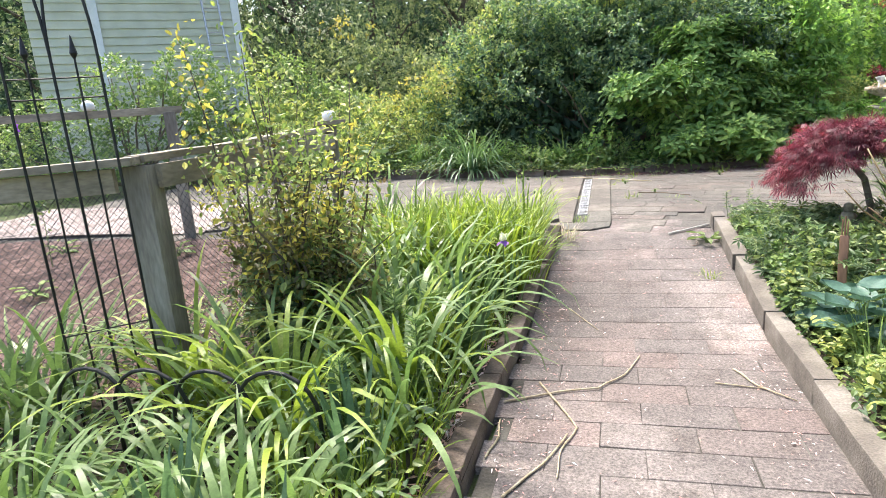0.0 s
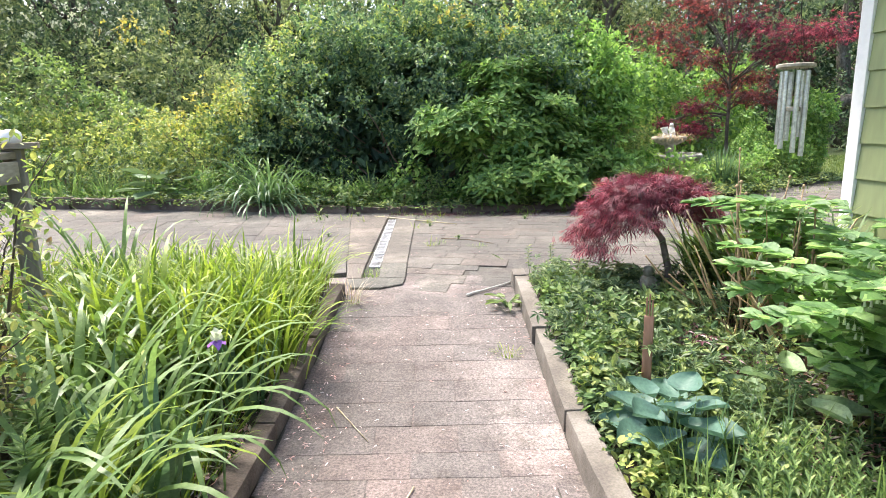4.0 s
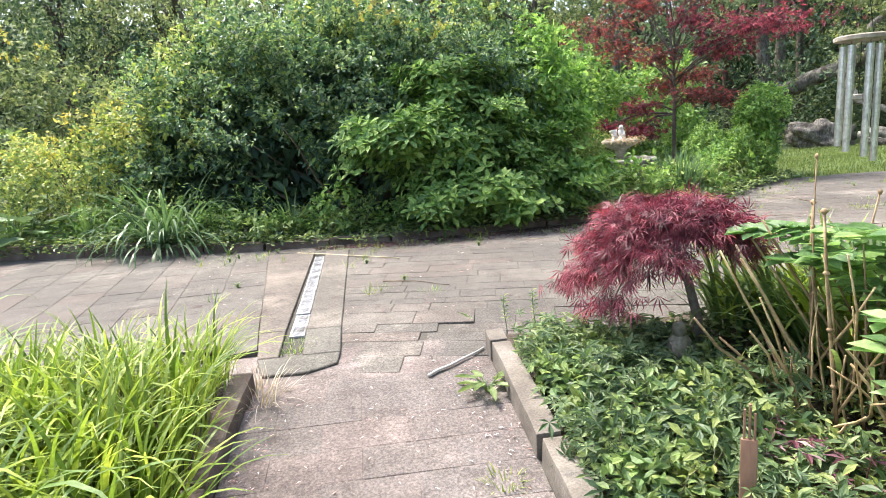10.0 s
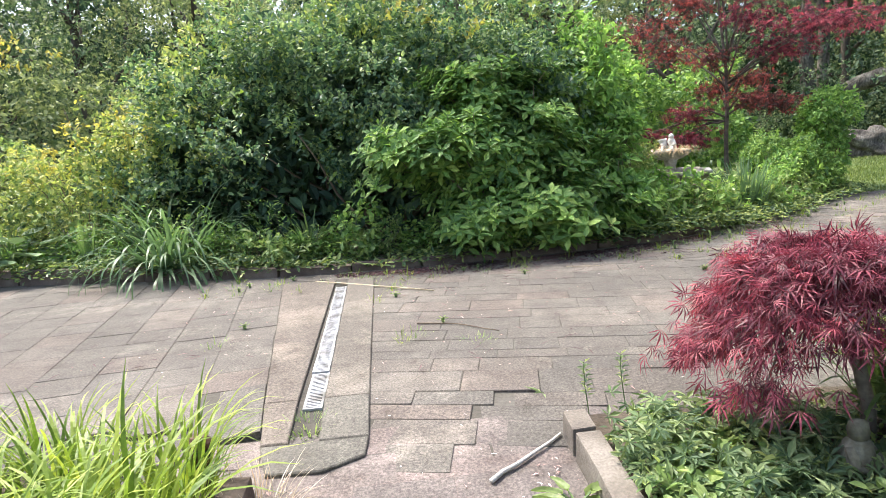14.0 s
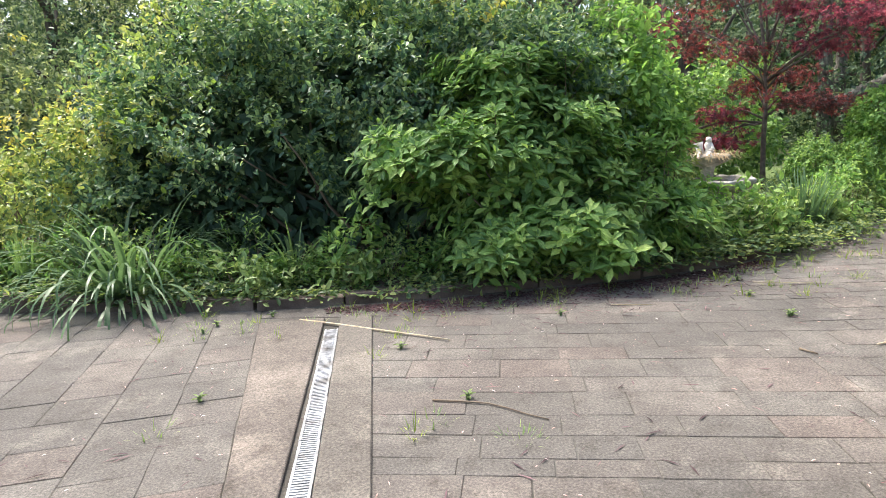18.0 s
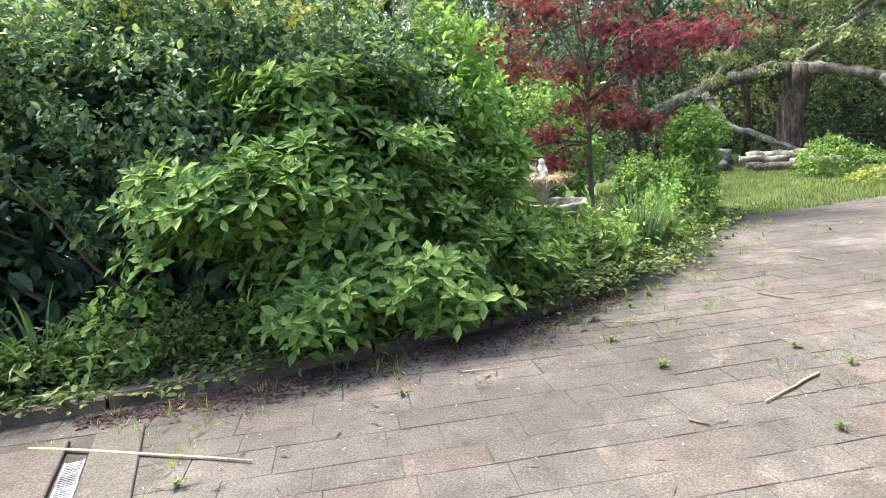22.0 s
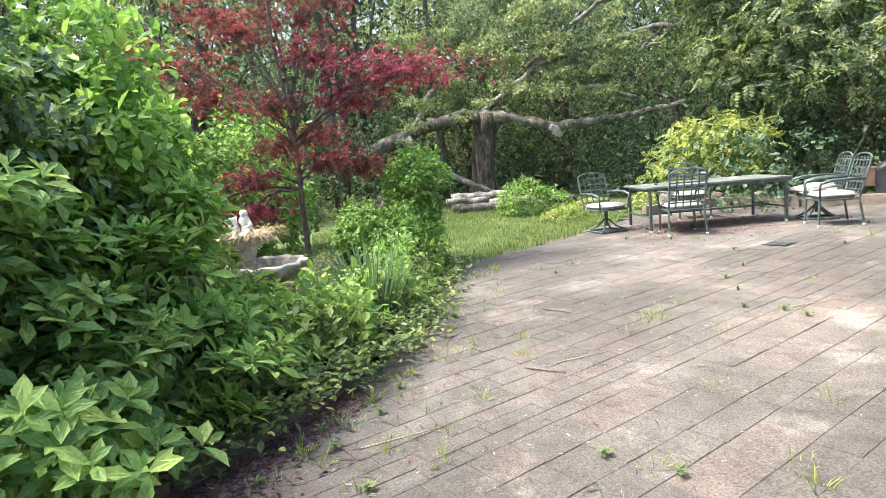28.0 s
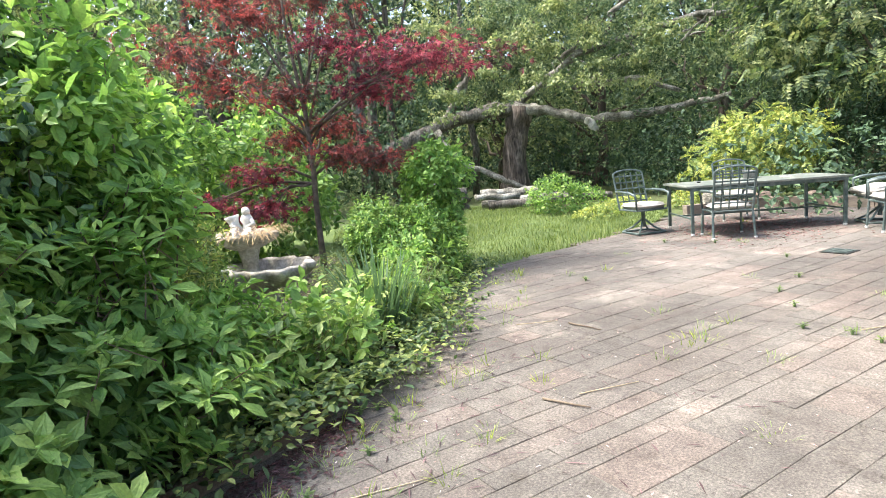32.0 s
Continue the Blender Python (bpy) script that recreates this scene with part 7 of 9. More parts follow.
cover("ground_cover", "chartreuse leafy tufts by the kerb", [(1.12, 4.45, 0.1, 0.12), (1.1, 5.15, 0.08, 0.12), (1.2, 3.75, 0.14, 0.16), (1.32, 5.5, 0.1, 0.1), (1.15, 4.0, 0.1, 0.12)], 900, 0.045, 534, M_LIME, 0.26)
cover("leaf_litter", "pale dry leaves and straw on the soil", [(1.7 + 0.25 * i, 4.2 + 0.3 * j, 0.2, 0.2) for i in range(4) for j in range(5)], 1300, 0.06, 535, leaf_mat("dry_leaf", (0.25, 0.18, 0.1), (0.38, 0.3, 0.18), (0.52, 0.44, 0.3), 0.8, 0.1), 0.05, SLIM)


r_b = random.Random(639)
for k in range(34):
    x, y = 1.12 + 0.2 * (k % 5) + r_b.uniform(-0.08, 0.08), 4.95 + 0.28 * (k // 5) + r_b.uniform(-0.1, 0.1)
    h = r_b.uniform(0.1, 0.2) * (0.6 if y > 6.25 else 1.0)
    shrub("bedding_plant", ("leafy bedding plant with cut green leaves", "low lime-green leafy plant in the bed", "dark green broad-leaved seedling in the bed")[k % 3], [(x, y, G(x, y) + 0.08 + h * 0.8, h, h, h * 0.8)], 120, (0.06, 0.05, 0.07)[k % 3], 640 + k, (M_SEDUM, M_LIME_S if x < 1.45 else M_COVER, M_COVER)[k % 3], (MAPLE, OVAL, BROAD)[k % 3], 5, 4, 0.003, rough=0.4, depth=0.9, cat="plant", group="bedding plants by the path")


M_FEATHER = leaf_mat("feathery_leaf", (0.055, 0.125, 0.03), (0.11, 0.21, 0.05), (0.19, 0.31, 0.08), 0.5, 0.4)


def sedum(x, y, n, seed):
    """Upright stems closely set with fleshy leaves."""
    rs = np.random.RandomState(seed)
    ob = thing("sedum", "bushy clump of fine-leaved fresh green stems", "plant", (x, y, G(x, y) + 0.04), group="sedums")
    for k in range(n):
        a, d = k * 2.4, 0.22 * math.sqrt(k / n)
        b = Vector((d * math.cos(a), d * math.sin(a), -0.02))
        e = b + Vector((d * 0.4 * math.cos(a), d * 0.4 * math.sin(a), rs.uniform(0.2, 0.34)))
        st = part("stem", tube(bmesh.new(), [b, e], [0.005, 0.003], 5), M_STALK, ob)
        m = 40
        t = np.linspace(0.2, 1, m)
        q = np.arange(m) * 1.57 + (np.arange(m) // 2) * 0.5
        p = np.outer(1 - t, np.array(b)) + np.outer(t, np.array(e))
        v, f = leaves(p, np.stack([np.cos(q), np.sin(q), 0.35 + t], -1), np.array((0, 0, 1.0)) + 0 * p, 0.055 * (1.1 - 0.4 * t), SLIM_OVAL)
        mesh_np("leaves", v, f, M_FEATHER, st)


sedum(1.5, 4.15, 26, 541)
sedum(1.75, 4.35, 18, 542)
sedum(1.35, 3.5, 18, 543)
for k, (x, y) in enumerate(((1.28, 4.45), (1.5, 4.5), (1.2, 4.1), (1.7, 4.55), (1.35, 3.9), (1.85, 4.15), (1.15, 3.4))):
    clump("tall_grass", "thin upright grass among the bedding plants", x, y, 24, 0.42, 0.008, 0.3, 550 + k, M_DAYLILY, 0.1, 0.5, 5, "grass in the bed by the house")


def heuchera(x, y, seed):
    rs = np.random.RandomState(seed)
    ob = thing("heuchera", "low plant with dark plum-red lobed leaves", "plant", (x, y, G(x, y) + 0.05), group="plum-red plants")
    for k in range(11):
        a = k * 2.4
        e = Vector((0.1 * math.cos(a) * (0.4 + k / 11), 0.1 * math.sin(a) * (0.4 + k / 11), 0.08 + 0.12 * rs.rand()))
        lf = part("stalk", tube(bmesh.new(), [(0, 0, -0.02), e], [0.003, 0.002], 4), M_RED_STALK, ob)
        v, f = leaves(np.array([list(e)]), np.array([(math.cos(a), math.sin(a), 0.1)]), np.array([(0, 0, 1.0)]), np.array([0.075]), MAPLE)
        mesh_np("leaf", v, f, M_PLUM, lf)


M_PLUM = leaf_mat("plum_leaf", (0.028, 0.013, 0.013), (0.055, 0.024, 0.024), (0.1, 0.05, 0.045), 0.4, 0.15)
M_RED_STALK = solid_mat("red_stalk", ((0.12, 0.03, 0.03), (0.18, 0.05, 0.05), (0.25, 0.08, 0.07)), 20, 0.6)
for k, (x, y) in enumerate(((1.8, 5.55), (1.92, 5.4), (1.72, 5.4), (1.7, 5.65))):
    heuchera(x, y, 560 + k)


def stake():
    ob = thing("wooden_stake", "weathered brown carved stake stuck in the bed", "stake", (1.36, 5.23, G(1.36, 5.23) + 0.02), -35)
    bm = bmesh.new()
    box(bm, (0, 0, 0.2), (0.05, 0.014, 0.6), bevel=0.003)
    for dx, h in ((-0.015, 0.6), (0.0, 0.62), (0.015, 0.59)):
        box(bm, (dx, 0, (0.495 + h) / 2), (0.008, 0.009, h - 0.495), bevel=0.002)
    part("shaft", bm, solid_mat("brown_wood", ((0.2, 0.1, 0.06), (0.3, 0.16, 0.1), (0.38, 0.22, 0.14)), 10, 0.7, stretch=(1, 1, 0.2)), ob, smooth=True)


stake()


def statuette():
    """A small worn seated stone figure at the foot of the maple, kept as one plain shape."""
    bm = bmesh.new()
    lathe(bm, [(0.08, 0), (0.085, 0.02), (0.07, 0.03)], 14)
    lathe(bm, [(0.065, 0.03), (0.075, 0.07), (0.055, 0.13), (0.04, 0.17), (0.02, 0.18)], 12)
    lathe(bm, [(0.01, 0.165), (0.03, 0.18), (0.036, 0.205), (0.028, 0.235), (0.008, 0.245)], 12)
    for s in (-1, 1):
        tube(bm, [(s * 0.04, 0.0, 0.15), (s * 0.065, -0.035, 0.1), (s * 0.03, -0.07, 0.08)], [0.018, 0.016, 0.013], 7)
    for v in bm.verts:
        v.co += Vector([noise.noise(v.co * 25 + Vector((0, 0, q))) for q in (0, 3, 7)]) * 0.01
    ob = part("garden_statuette", bm, solid_mat("worn_stone", ((0.09, 0.085, 0.055), (0.17, 0.155, 0.11), (0.28, 0.26, 0.2)), 14, 0.95, 0, 0.6, 0.006), smooth=True)
    ob.matrix_basis = pose(1.76, 6.4, G(1.76, 6.4) + 0.1, 0, 0, 20)
    tagged(ob, "small worn stone figure sitting under the maple", "statue")


statuette()


def bed_light():
    """A short brown box light at the corner of the bed."""
    ob = thing("garden_light", "small dark brown garden light at the bed corner", "light", (-0.68, 6.95, G(-0.6, 6.95) + 0.02), 20)
    br = solid_mat("brown_metal", ((0.06, 0.03, 0.02), (0.1, 0.05, 0.035), (0.15, 0.08, 0.05)), 15, 0.5, 0.3)
    part("body", box(bmesh.new(), (0, 0, 0.08), (0.07, 0.07, 0.2), bevel=0.012), br, ob)
    part("hood", lathe(bmesh.new(), [(0.05, 0.17), (0.052, 0.19), (0.03, 0.215)], 14), br, ob)
    part("lens", lathe(bmesh.new(), [(0.02, -0.005), (0.022, 0.0), (0.018, 0.006)], 12, m=Matrix.Translation((0.02, -0.037, 0.14)) @ Matrix.Rotation(math.pi / 2, 4, "X")), M_BLACK, ob)


bed_light()
# ---- fountain ----
def fountain():
    stone = solid_mat("mossy_cast_stone", ((0.16, 0.145, 0.115), (0.34, 0.32, 0.28), (0.52, 0.5, 0.46)), 5, 0.9, 0, 0.5, 0.008, 40)
    x, y = 4.86, 13.98
    ob = thing("fountain", "old two-tier cast-stone fountain with scalloped shell basins", "fountain", (x, y, G(x, y) + 0.05), -42)

    def basin(cx, cy, z, r, h, tilt=0.0, squash=0.8):
        bm = bmesh.new()
        m = Matrix.Translation((cx, cy, z)) @ Matrix.Rotation(tilt, 4, "X") @ Matrix.Diagonal((1, squash, 1, 1))
        lathe(bm, [(0.1 * r, -h), (0.45 * r, -0.9 * h), (0.85 * r, -0.4 * h), (0.99 * r, -0.1 * h), (1.0 * r, 0.02), (0.95 * r, 0.045), (0.87 * r, 0.015), (0.6 * r, -0.45 * h), (0.1 * r, -0.65 * h)], 88, 11, 0.09, m)
        part("basin", bm, stone, ob, "scalloped shell basin", True)

    part("pedestal", lathe(bmesh.new(), [(0.24, -0.1), (0.24, 0.02), (0.17, 0.08), (0.15, 0.22), (0.19, 0.34), (0.2, 0.4)], 28, 8, 0.06), stone, ob, smooth=True)
    basin(0.1, -0.05, 0.5, 0.43, 0.2, 0.06)
    part("column", lathe(bmesh.new(), [(0.12, 0.33), (0.09, 0.45), (0.075, 0.56), (0.1, 0.68), (0.12, 0.74)], 24, 8, 0.08, Matrix.Translation((-0.1, 0.05, 0))), stone, ob, smooth=True)
    basin(-0.12, 0.05, 0.82, 0.31, 0.13, 0.05)
    rs = np.random.RandomState(4)
    n = 190
    a = rs.uniform(-2.4, 0.6, n)
    p = np.stack([-0.1 + 0.22 * np.cos(a) * rs.uniform(0.6, 1.25, n), 0.05 + 0.18 * np.sin(a) * rs.uniform(0.6, 1.25, n), rs.uniform(0.82, 0.9, n)], -1)
    v, f = blades(p, a + rs.normal(size=n) * 0.7, rs.uniform(0.15, 0.38, n), np.full(n, 0.007), rs.uniform(0.9, 1.5, n), rs.uniform(2.2, 3.0, n), 5)
    mesh_np("dry_grass", v, f, M_STRAW, ob, "dry grass hanging out of the upper basin")
    # the figures on top: one plain worn shape
    bm = bmesh.new()
    lathe(bm, [(0.02, -0.02), (0.17, -0.02), (0.18, 0.03), (0.13, 0.07), (0.02, 0.08)], 20, 5, 0.12)
    lathe(bm, [(0.02, 0.02), (0.1, 0.03), (0.085, 0.12), (0.07, 0.17), (0.085, 0.24), (0.06, 0.29), (0.04, 0.31)], 14, m=Matrix.Translation((0.07, 0, 0)) @ Matrix.Rotation(-0.12, 4, "Y"))
    lathe(bm, [(0.008, -0.055), (0.045, -0.035), (0.056, 0.0), (0.045, 0.04), (0.008, 0.055)], 12, m=Matrix.Translation((0.045, -0.015, 0.345)))
    lathe(bm, [(0.02, 0.02), (0.09, 0.03), (0.075, 0.12), (0.06, 0.18), (0.085, 0.25), (0.1, 0.3), (0.06, 0.305)], 14, m=Matrix.Translation((-0.08, 0, 0)) @ Matrix.Rotation(-0.25, 4, "Y"))
    for s in (-1, 1):
        tube(bm, [(s * 0.07, -0.04, 0.09), (s * 0.1, -0.13, 0.1), (s * 0.09, -0.16, 0.0), (s * 0.1, -0.2, -0.03)], [0.042, 0.038, 0.03, 0.024], 9)
        tube(bm, [(s * 0.1, -0.02, 0.24), (s * 0.15, -0.08, 0.17), (s * 0.06, -0.12, 0.14)], [0.034, 0.028, 0.022], 8)
    for q in bm.verts:
        q.co += Vector([noise.noise(q.co * 14 + Vector((0, 0, k))) for k in (0, 3, 7)]) * 0.014
    st = part("fountain_statue", bm, solid_mat("white_stone", ((0.5, 0.49, 0.46), (0.66, 0.65, 0.62), (0.78, 0.77, 0.75)), 8, 0.85, 0, 0.4, 0.006), smooth=True)
    st.matrix_basis = ob.matrix_basis @ pose(-0.12, 0.06, 0.82) @ Matrix.Scale(0.74, 4)
    tagged(st, "pale worn stone pair of small figures on the upper basin", "statue")


fountain()

# ---- patio furniture ----
M_CUSHION = solid_mat("cream_cushion", ((0.42, 0.4, 0.36), (0.55, 0.53, 0.49), (0.64, 0.62, 0.58)), 6, 0.9, 0, 0.3, 0.004, 80)
M_TABLETOP = solid_mat("green_grey_tabletop", ((0.12, 0.14, 0.12), (0.19, 0.21, 0.185), (0.27, 0.29, 0.26)), 4, 0.45, 0.1, 0.1, 0.002)
M_WHITECAP = solid_mat("pale_foot", ((0.5, 0.5, 0.48), (0.6, 0.6, 0.58), (0.7, 0.7, 0.68)), 20, 0.6)


def patio_table():
    ob = thing("patio_table", "long dark metal patio table with a grey-green top", "table", (11.78, 11.6, G(11.8, 11.6)), -48.4)
    part("tabletop", box(bmesh.new(), (0, 0, 0.705), (2.3, 1.14, 0.03), bevel=0.008), M_TABLETOP, ob)
    part("apron", box(bmesh.new(), (0, 0.53, 0.665), (2.2, 0.02, 0.05), bevel=0.003), M_IRON, ob)
    part("apron", box(bmesh.new(), (0, -0.53, 0.665), (2.2, 0.02, 0.05), bevel=0.003), M_IRON, ob)
    for x in (-1.07, 1.07):
        part("apron", box(bmesh.new(), (x, 0, 0.665), (0.02, 1.04, 0.05), bevel=0.003), M_IRON, ob)
        for y in (-0.52, 0.52):
            lg = part("leg", box(bmesh.new(), (x, y, 0.335), (0.042, 0.042, 0.67), bevel=0.005), M_IRON, ob)
            part("foot", lathe(bmesh.new(), [(0.028, 0.0), (0.03, 0.02), (0.026, 0.03)], 10, m=Matrix.Translation((x, y, 0.0))), M_WHITECAP, lg)
        part("stretcher", box(bmesh.new(), (x, 0, 0.24), (0.025, 1.0, 0.025), bevel=0.003), M_IRON, ob)
    part("stretcher", box(bmesh.new(), (0, 0, 0.24), (2.1, 0.025, 0.025), bevel=0.003), M_IRON, ob)
    return ob


def chair(label, swivel=False):
    """Metal armchair with a latticed back and a loose seat cushion; it faces +y."""
    ob = thing("patio_chair", label, "chair", group="chairs round the patio table")
    bm = bmesh.new()
    for a, b in (((-0.26, -0.24, 0.38), (0.26, -0.24, 0.38)), ((-0.26, 0.25, 0.38), (0.26, 0.25, 0.38)), ((-0.26, -0.24, 0.38), (-0.26, 0.25, 0.38)), ((0.26, -0.24, 0.38), (0.26, 0.25, 0.38))):
        tube(bm, [a, b], 0.015, 6)
    part("seat_frame", bm, M_IRON, ob)
    part("seat", box(bmesh.new(), (0, 0, 0.388), (0.5, 0.47, 0.012)), M_IRON, ob)
    bm = box(bmesh.new(), (0, 0.01, 0.44), (0.52, 0.5, 0.085))
    bmesh.ops.bevel(bm, geom=bm.edges[:], offset=0.035, segments=3, affect="EDGES")
    part("cushion", bm, M_CUSHION, ob, "cream seat cushion", True)

    def back(x, z):
        return (x, -0.25 - 0.28 * (z - 0.38), z)

    for s in (-1, 1):
        part("back_post", tube(bmesh.new(), [back(s * 0.26, 0.36), back(s * 0.265, 0.94)], 0.016, 6), M_IRON, ob)
        part("armrest", tube(bmesh.new(), [back(s * 0.27, 0.66), (s * 0.3, -0.1, 0.665), (s * 0.31, 0.12, 0.655), (s * 0.3, 0.25, 0.62), (s * 0.285, 0.255, 0.56), (s * 0.27, 0.25, 0.39)], [0.017, 0.02, 0.022, 0.02, 0.016, 0.015], 7), M_IRON, ob, smooth=True)
    part("top_rail", tube(bmesh.new(), [back(0.265 * math.cos(t), 0.93 + 0.07 * math.sin(t)) for t in np.linspace(0, math.pi, 11)], 0.014, 6), M_IRON, ob)
    for z in (0.5, 0.6, 0.7, 0.8, 0.9):
        part("back_bar", tube(bmesh.new(), [back(-0.26, z), back(0.26, z)], 0.011, 5), M_IRON, ob)
    for x in (-0.16, -0.055, 0.055, 0.16):
        part("back_slat", tube(bmesh.new(), [back(x, 0.42), back(x, 0.955)], 0.011, 5), M_IRON, ob)
    if swivel:
        part("pivot", tube(bmesh.new(), [(0, 0, 0.1), (0, 0, 0.38)], 0.03, 8), M_IRON, ob)
        for k in range(4):
            a = math.pi / 4 + k * math.pi / 2
            part("base_arm", tube(bmesh.new(), [(0, 0, 0.24), (0.16 * math.cos(a), 0.16 * math.sin(a), 0.1), (0.33 * math.cos(a), 0.33 * math.sin(a), 0.02)], 0.016, 6), M_IRON, ob)
        part("base_ring", tube(bmesh.new(), [(0.33 * math.cos(t), 0.33 * math.sin(t), 0.017) for t in np.linspace(math.pi / 4, 2.25 * math.pi, 5)], 0.017, 6), M_IRON, ob)
    else:
        for x in (-0.26, 0.26):
            for y, y1 in ((-0.25, -0.31), (0.25, 0.27)):
                lg = part("leg", tube(bmesh.new(), [(x, y, 0.39), (x * 1.05, y1, 0.01)], 0.017, 6), M_IRON, ob)
                part("foot", lathe(bmesh.new(), [(0.022, 0), (0.024, 0.02), (0.02, 0.03)], 10, m=Matrix.Translation((x * 1.05, y1, 0))), M_WHITECAP, lg)
    return ob


def place(ob, x, y, rz, copy=False):
    m = pose(x, y, G(x, y), 0, 0, rz)
    if copy:
        return copy_thing(ob, m)
    ob.matrix_basis = m
    return ob


patio_table()
c1 = place(chair("dark iron patio armchair with lattice back and cream cushion"), 10.82, 11.62, -54)
place(c1, 12.7, 12.15, 126, True)
place(c1, 11.72, 9.78, 29, True)
c2 = place(chair("dark iron swivel patio chair on a square base", True), 10.95, 12.95, 150)
place(c2, 12.45, 10.1, 27, True)


def table_things():
    ct = (11.78, 11.6)
    z = G(*ct) + 0.72
    u = Vector((math.cos(math.radians(-48.4)), math.sin(math.radians(-48.4))))
    w = Vector((-u.y, u.x))
    p = Vector(ct) + u * 0.1 + w * 0.3
    ob = thing("ash_bucket", "small grey metal bucket on the table", "bucket", (p.x, p.y, z))
    galv = solid_mat("galvanised", ((0.2, 0.21, 0.21), (0.3, 0.31, 0.31), (0.4, 0.41, 0.41)), 10, 0.4, 0.7)
    part("body", lathe(bmesh.new(), [(0.09, 0), (0.11, 0.12), (0.115, 0.125), (0.1, 0.12), (0.085, 0.02)], 18), galv, ob, smooth=True)
    part("handle", tube(bmesh.new(), [(0.11 * math.cos(t), 0.0, 0.12 + 0.03 * math.sin(t)) for t in np.linspace(0, math.pi, 8)], 0.003, 5), galv, ob)
    for du, dw, sz, nm, lb, c in ((0.45, -0.1, (0.2, 0.14, 0.01), "tray", "pale flat tray on the table", M_CUSHION), (-0.75, 0.1, (0.12, 0.05, 0.02), "box", "small dark box on the table", M_BLACK)):
        q = Vector(ct) + u * du + w * dw
        o = part(nm, box(bmesh.new(), (0, 0, sz[2] / 2), sz, bevel=0.003), c)
        o.matrix_basis = pose(q.x, q.y, z, 0, 0, 20)
        tagged(o, lb, nm)


table_things()


def loose_cushions():
    for x, y, z, rx, rz in ((12.43, 10.13, 0.5, 8, 24), (12.4, 10.16, 0.59, -7, 50)):
        bm = box(bmesh.new(), (0, 0, 0), (0.5, 0.48, 0.08))
        bmesh.ops.bevel(bm, geom=bm.edges[:], offset=0.033, segments=3, affect="EDGES")
        ob = part("cushion", bm, M_CUSHION, smooth=True)
        ob.matrix_basis = pose(x, y, z + 0.05, rx, 0, rz)
        tagged(ob, "spare cream cushion piled on the chair", "cushion", "spare cushions")


loose_cushions()


def lounger():
    ob = thing("folding_lounger", "reclining folding lounge chair with grey mesh and black tube frame", "lounger", (9.13, 7.97, G(9.1, 8.0)), 26.7)
    mesh_m = solid_mat("grey_mesh_fabric", ((0.2, 0.21, 0.24), (0.3, 0.31, 0.35), (0.4, 0.41, 0.45)), 10, 0.8, 0, 0.3, 0.002, 160)
    prof = [(-1.0, 1.0), (-0.62, 0.62), (-0.4, 0.46), (-0.25, 0.46), (0.1, 0.66), (0.5, 0.28), (0.74, 0.03)]
    for s in (-1, 1):
        part("side_rail", tube(bmesh.new(), [(s * 0.29, y, z) for y, z in prof], 0.013, 7), M_BLACK, ob, smooth=True)
        part("armrest", box(bmesh.new(), (s * 0.33, -0.15, 0.62), (0.06, 0.5, 0.03), bevel=0.01), M_BLACK, ob)
        part("arm_strut", tube(bmesh.new(), [(s * 0.32, 0.05, 0.61), (s * 0.3, -0.55, 0.014)], 0.012, 6), M_BLACK, ob)
        part("arm_strut", tube(bmesh.new(), [(s * 0.32, -0.35, 0.61), (s * 0.3, 0.32, 0.014)], 0.012, 6), M_BLACK, ob)
    for y, z in ((-1.0, 1.0), (0.74, 0.03), (-0.55, 0.014), (0.32, 0.014)):
        part("cross_tube", tube(bmesh.new(), [(-0.3, y, z), (0.3, y, z)], 0.013, 6), M_BLACK, ob)
    for a, b, nm in ((0, 2, "back_mesh"), (3, 6, "seat_mesh")):
        bm = bmesh.new()
        rows = []
        for k in np.linspace(a, b, 9):
            i = min(int(k), b - 1)
            y, z = [prof[i][q] + (prof[i + 1][q] - prof[i][q]) * (k - i) for q in (0, 1)]
            rows.append([bm.verts.new((x, y, z - 0.02 * (1 - (x / 0.26) ** 2))) for x in np.linspace(-0.26, 0.26, 7)])
        for r0, r1 in zip(rows, rows[1:]):
            for j in range(6):
                bm.faces.new((r0[j], r0[j + 1], r1[j + 1], r1[j]))
        bmesh.ops.solidify(bm, geom=bm.faces[:], thickness=0.004)
        part(nm, bm, mesh_m, ob, "grey woven mesh")
    bm = bmesh.new()
    for k in range(16):
        t = k / 15
        y, z = np.interp(t * 3 + 3, range(7), [q[0] for q in prof]), np.interp(t * 3 + 3, range(7), [q[1] for q in prof])
        for s in (-1, 1):
            tube(bm, [(s * 0.262, y, z - 0.003), (s * 0.29, y + 0.015, z)], 0.003, 4)
    part("lacing", bm, M_BLACK, ob, "bungee cord lacing")["kind"] = "stuff"


lounger()


def torch():
    ob = thing("garden_torch", "garden torch on a thin black pole", "torch", (14.75, 9.35, 0.13))
    part("pole", tube(bmesh.new(), [(0, 0, -0.1), (0, 0, 1.25)], 0.012, 6), M_BLACK, ob)
    part("canister", lathe(bmesh.new(), [(0.02, 1.22), (0.035, 1.28), (0.06, 1.4), (0.075, 1.44)], 14), solid_mat("copper_can", ((0.25, 0.2, 0.16), (0.38, 0.32, 0.27), (0.5, 0.45, 0.4)), 12, 0.35, 0.7), ob, smooth=True)
    part("cap", lathe(bmesh.new(), [(0.078, 1.44), (0.07, 1.47), (0.02, 1.5)], 14), M_WHITECAP, ob)


torch()


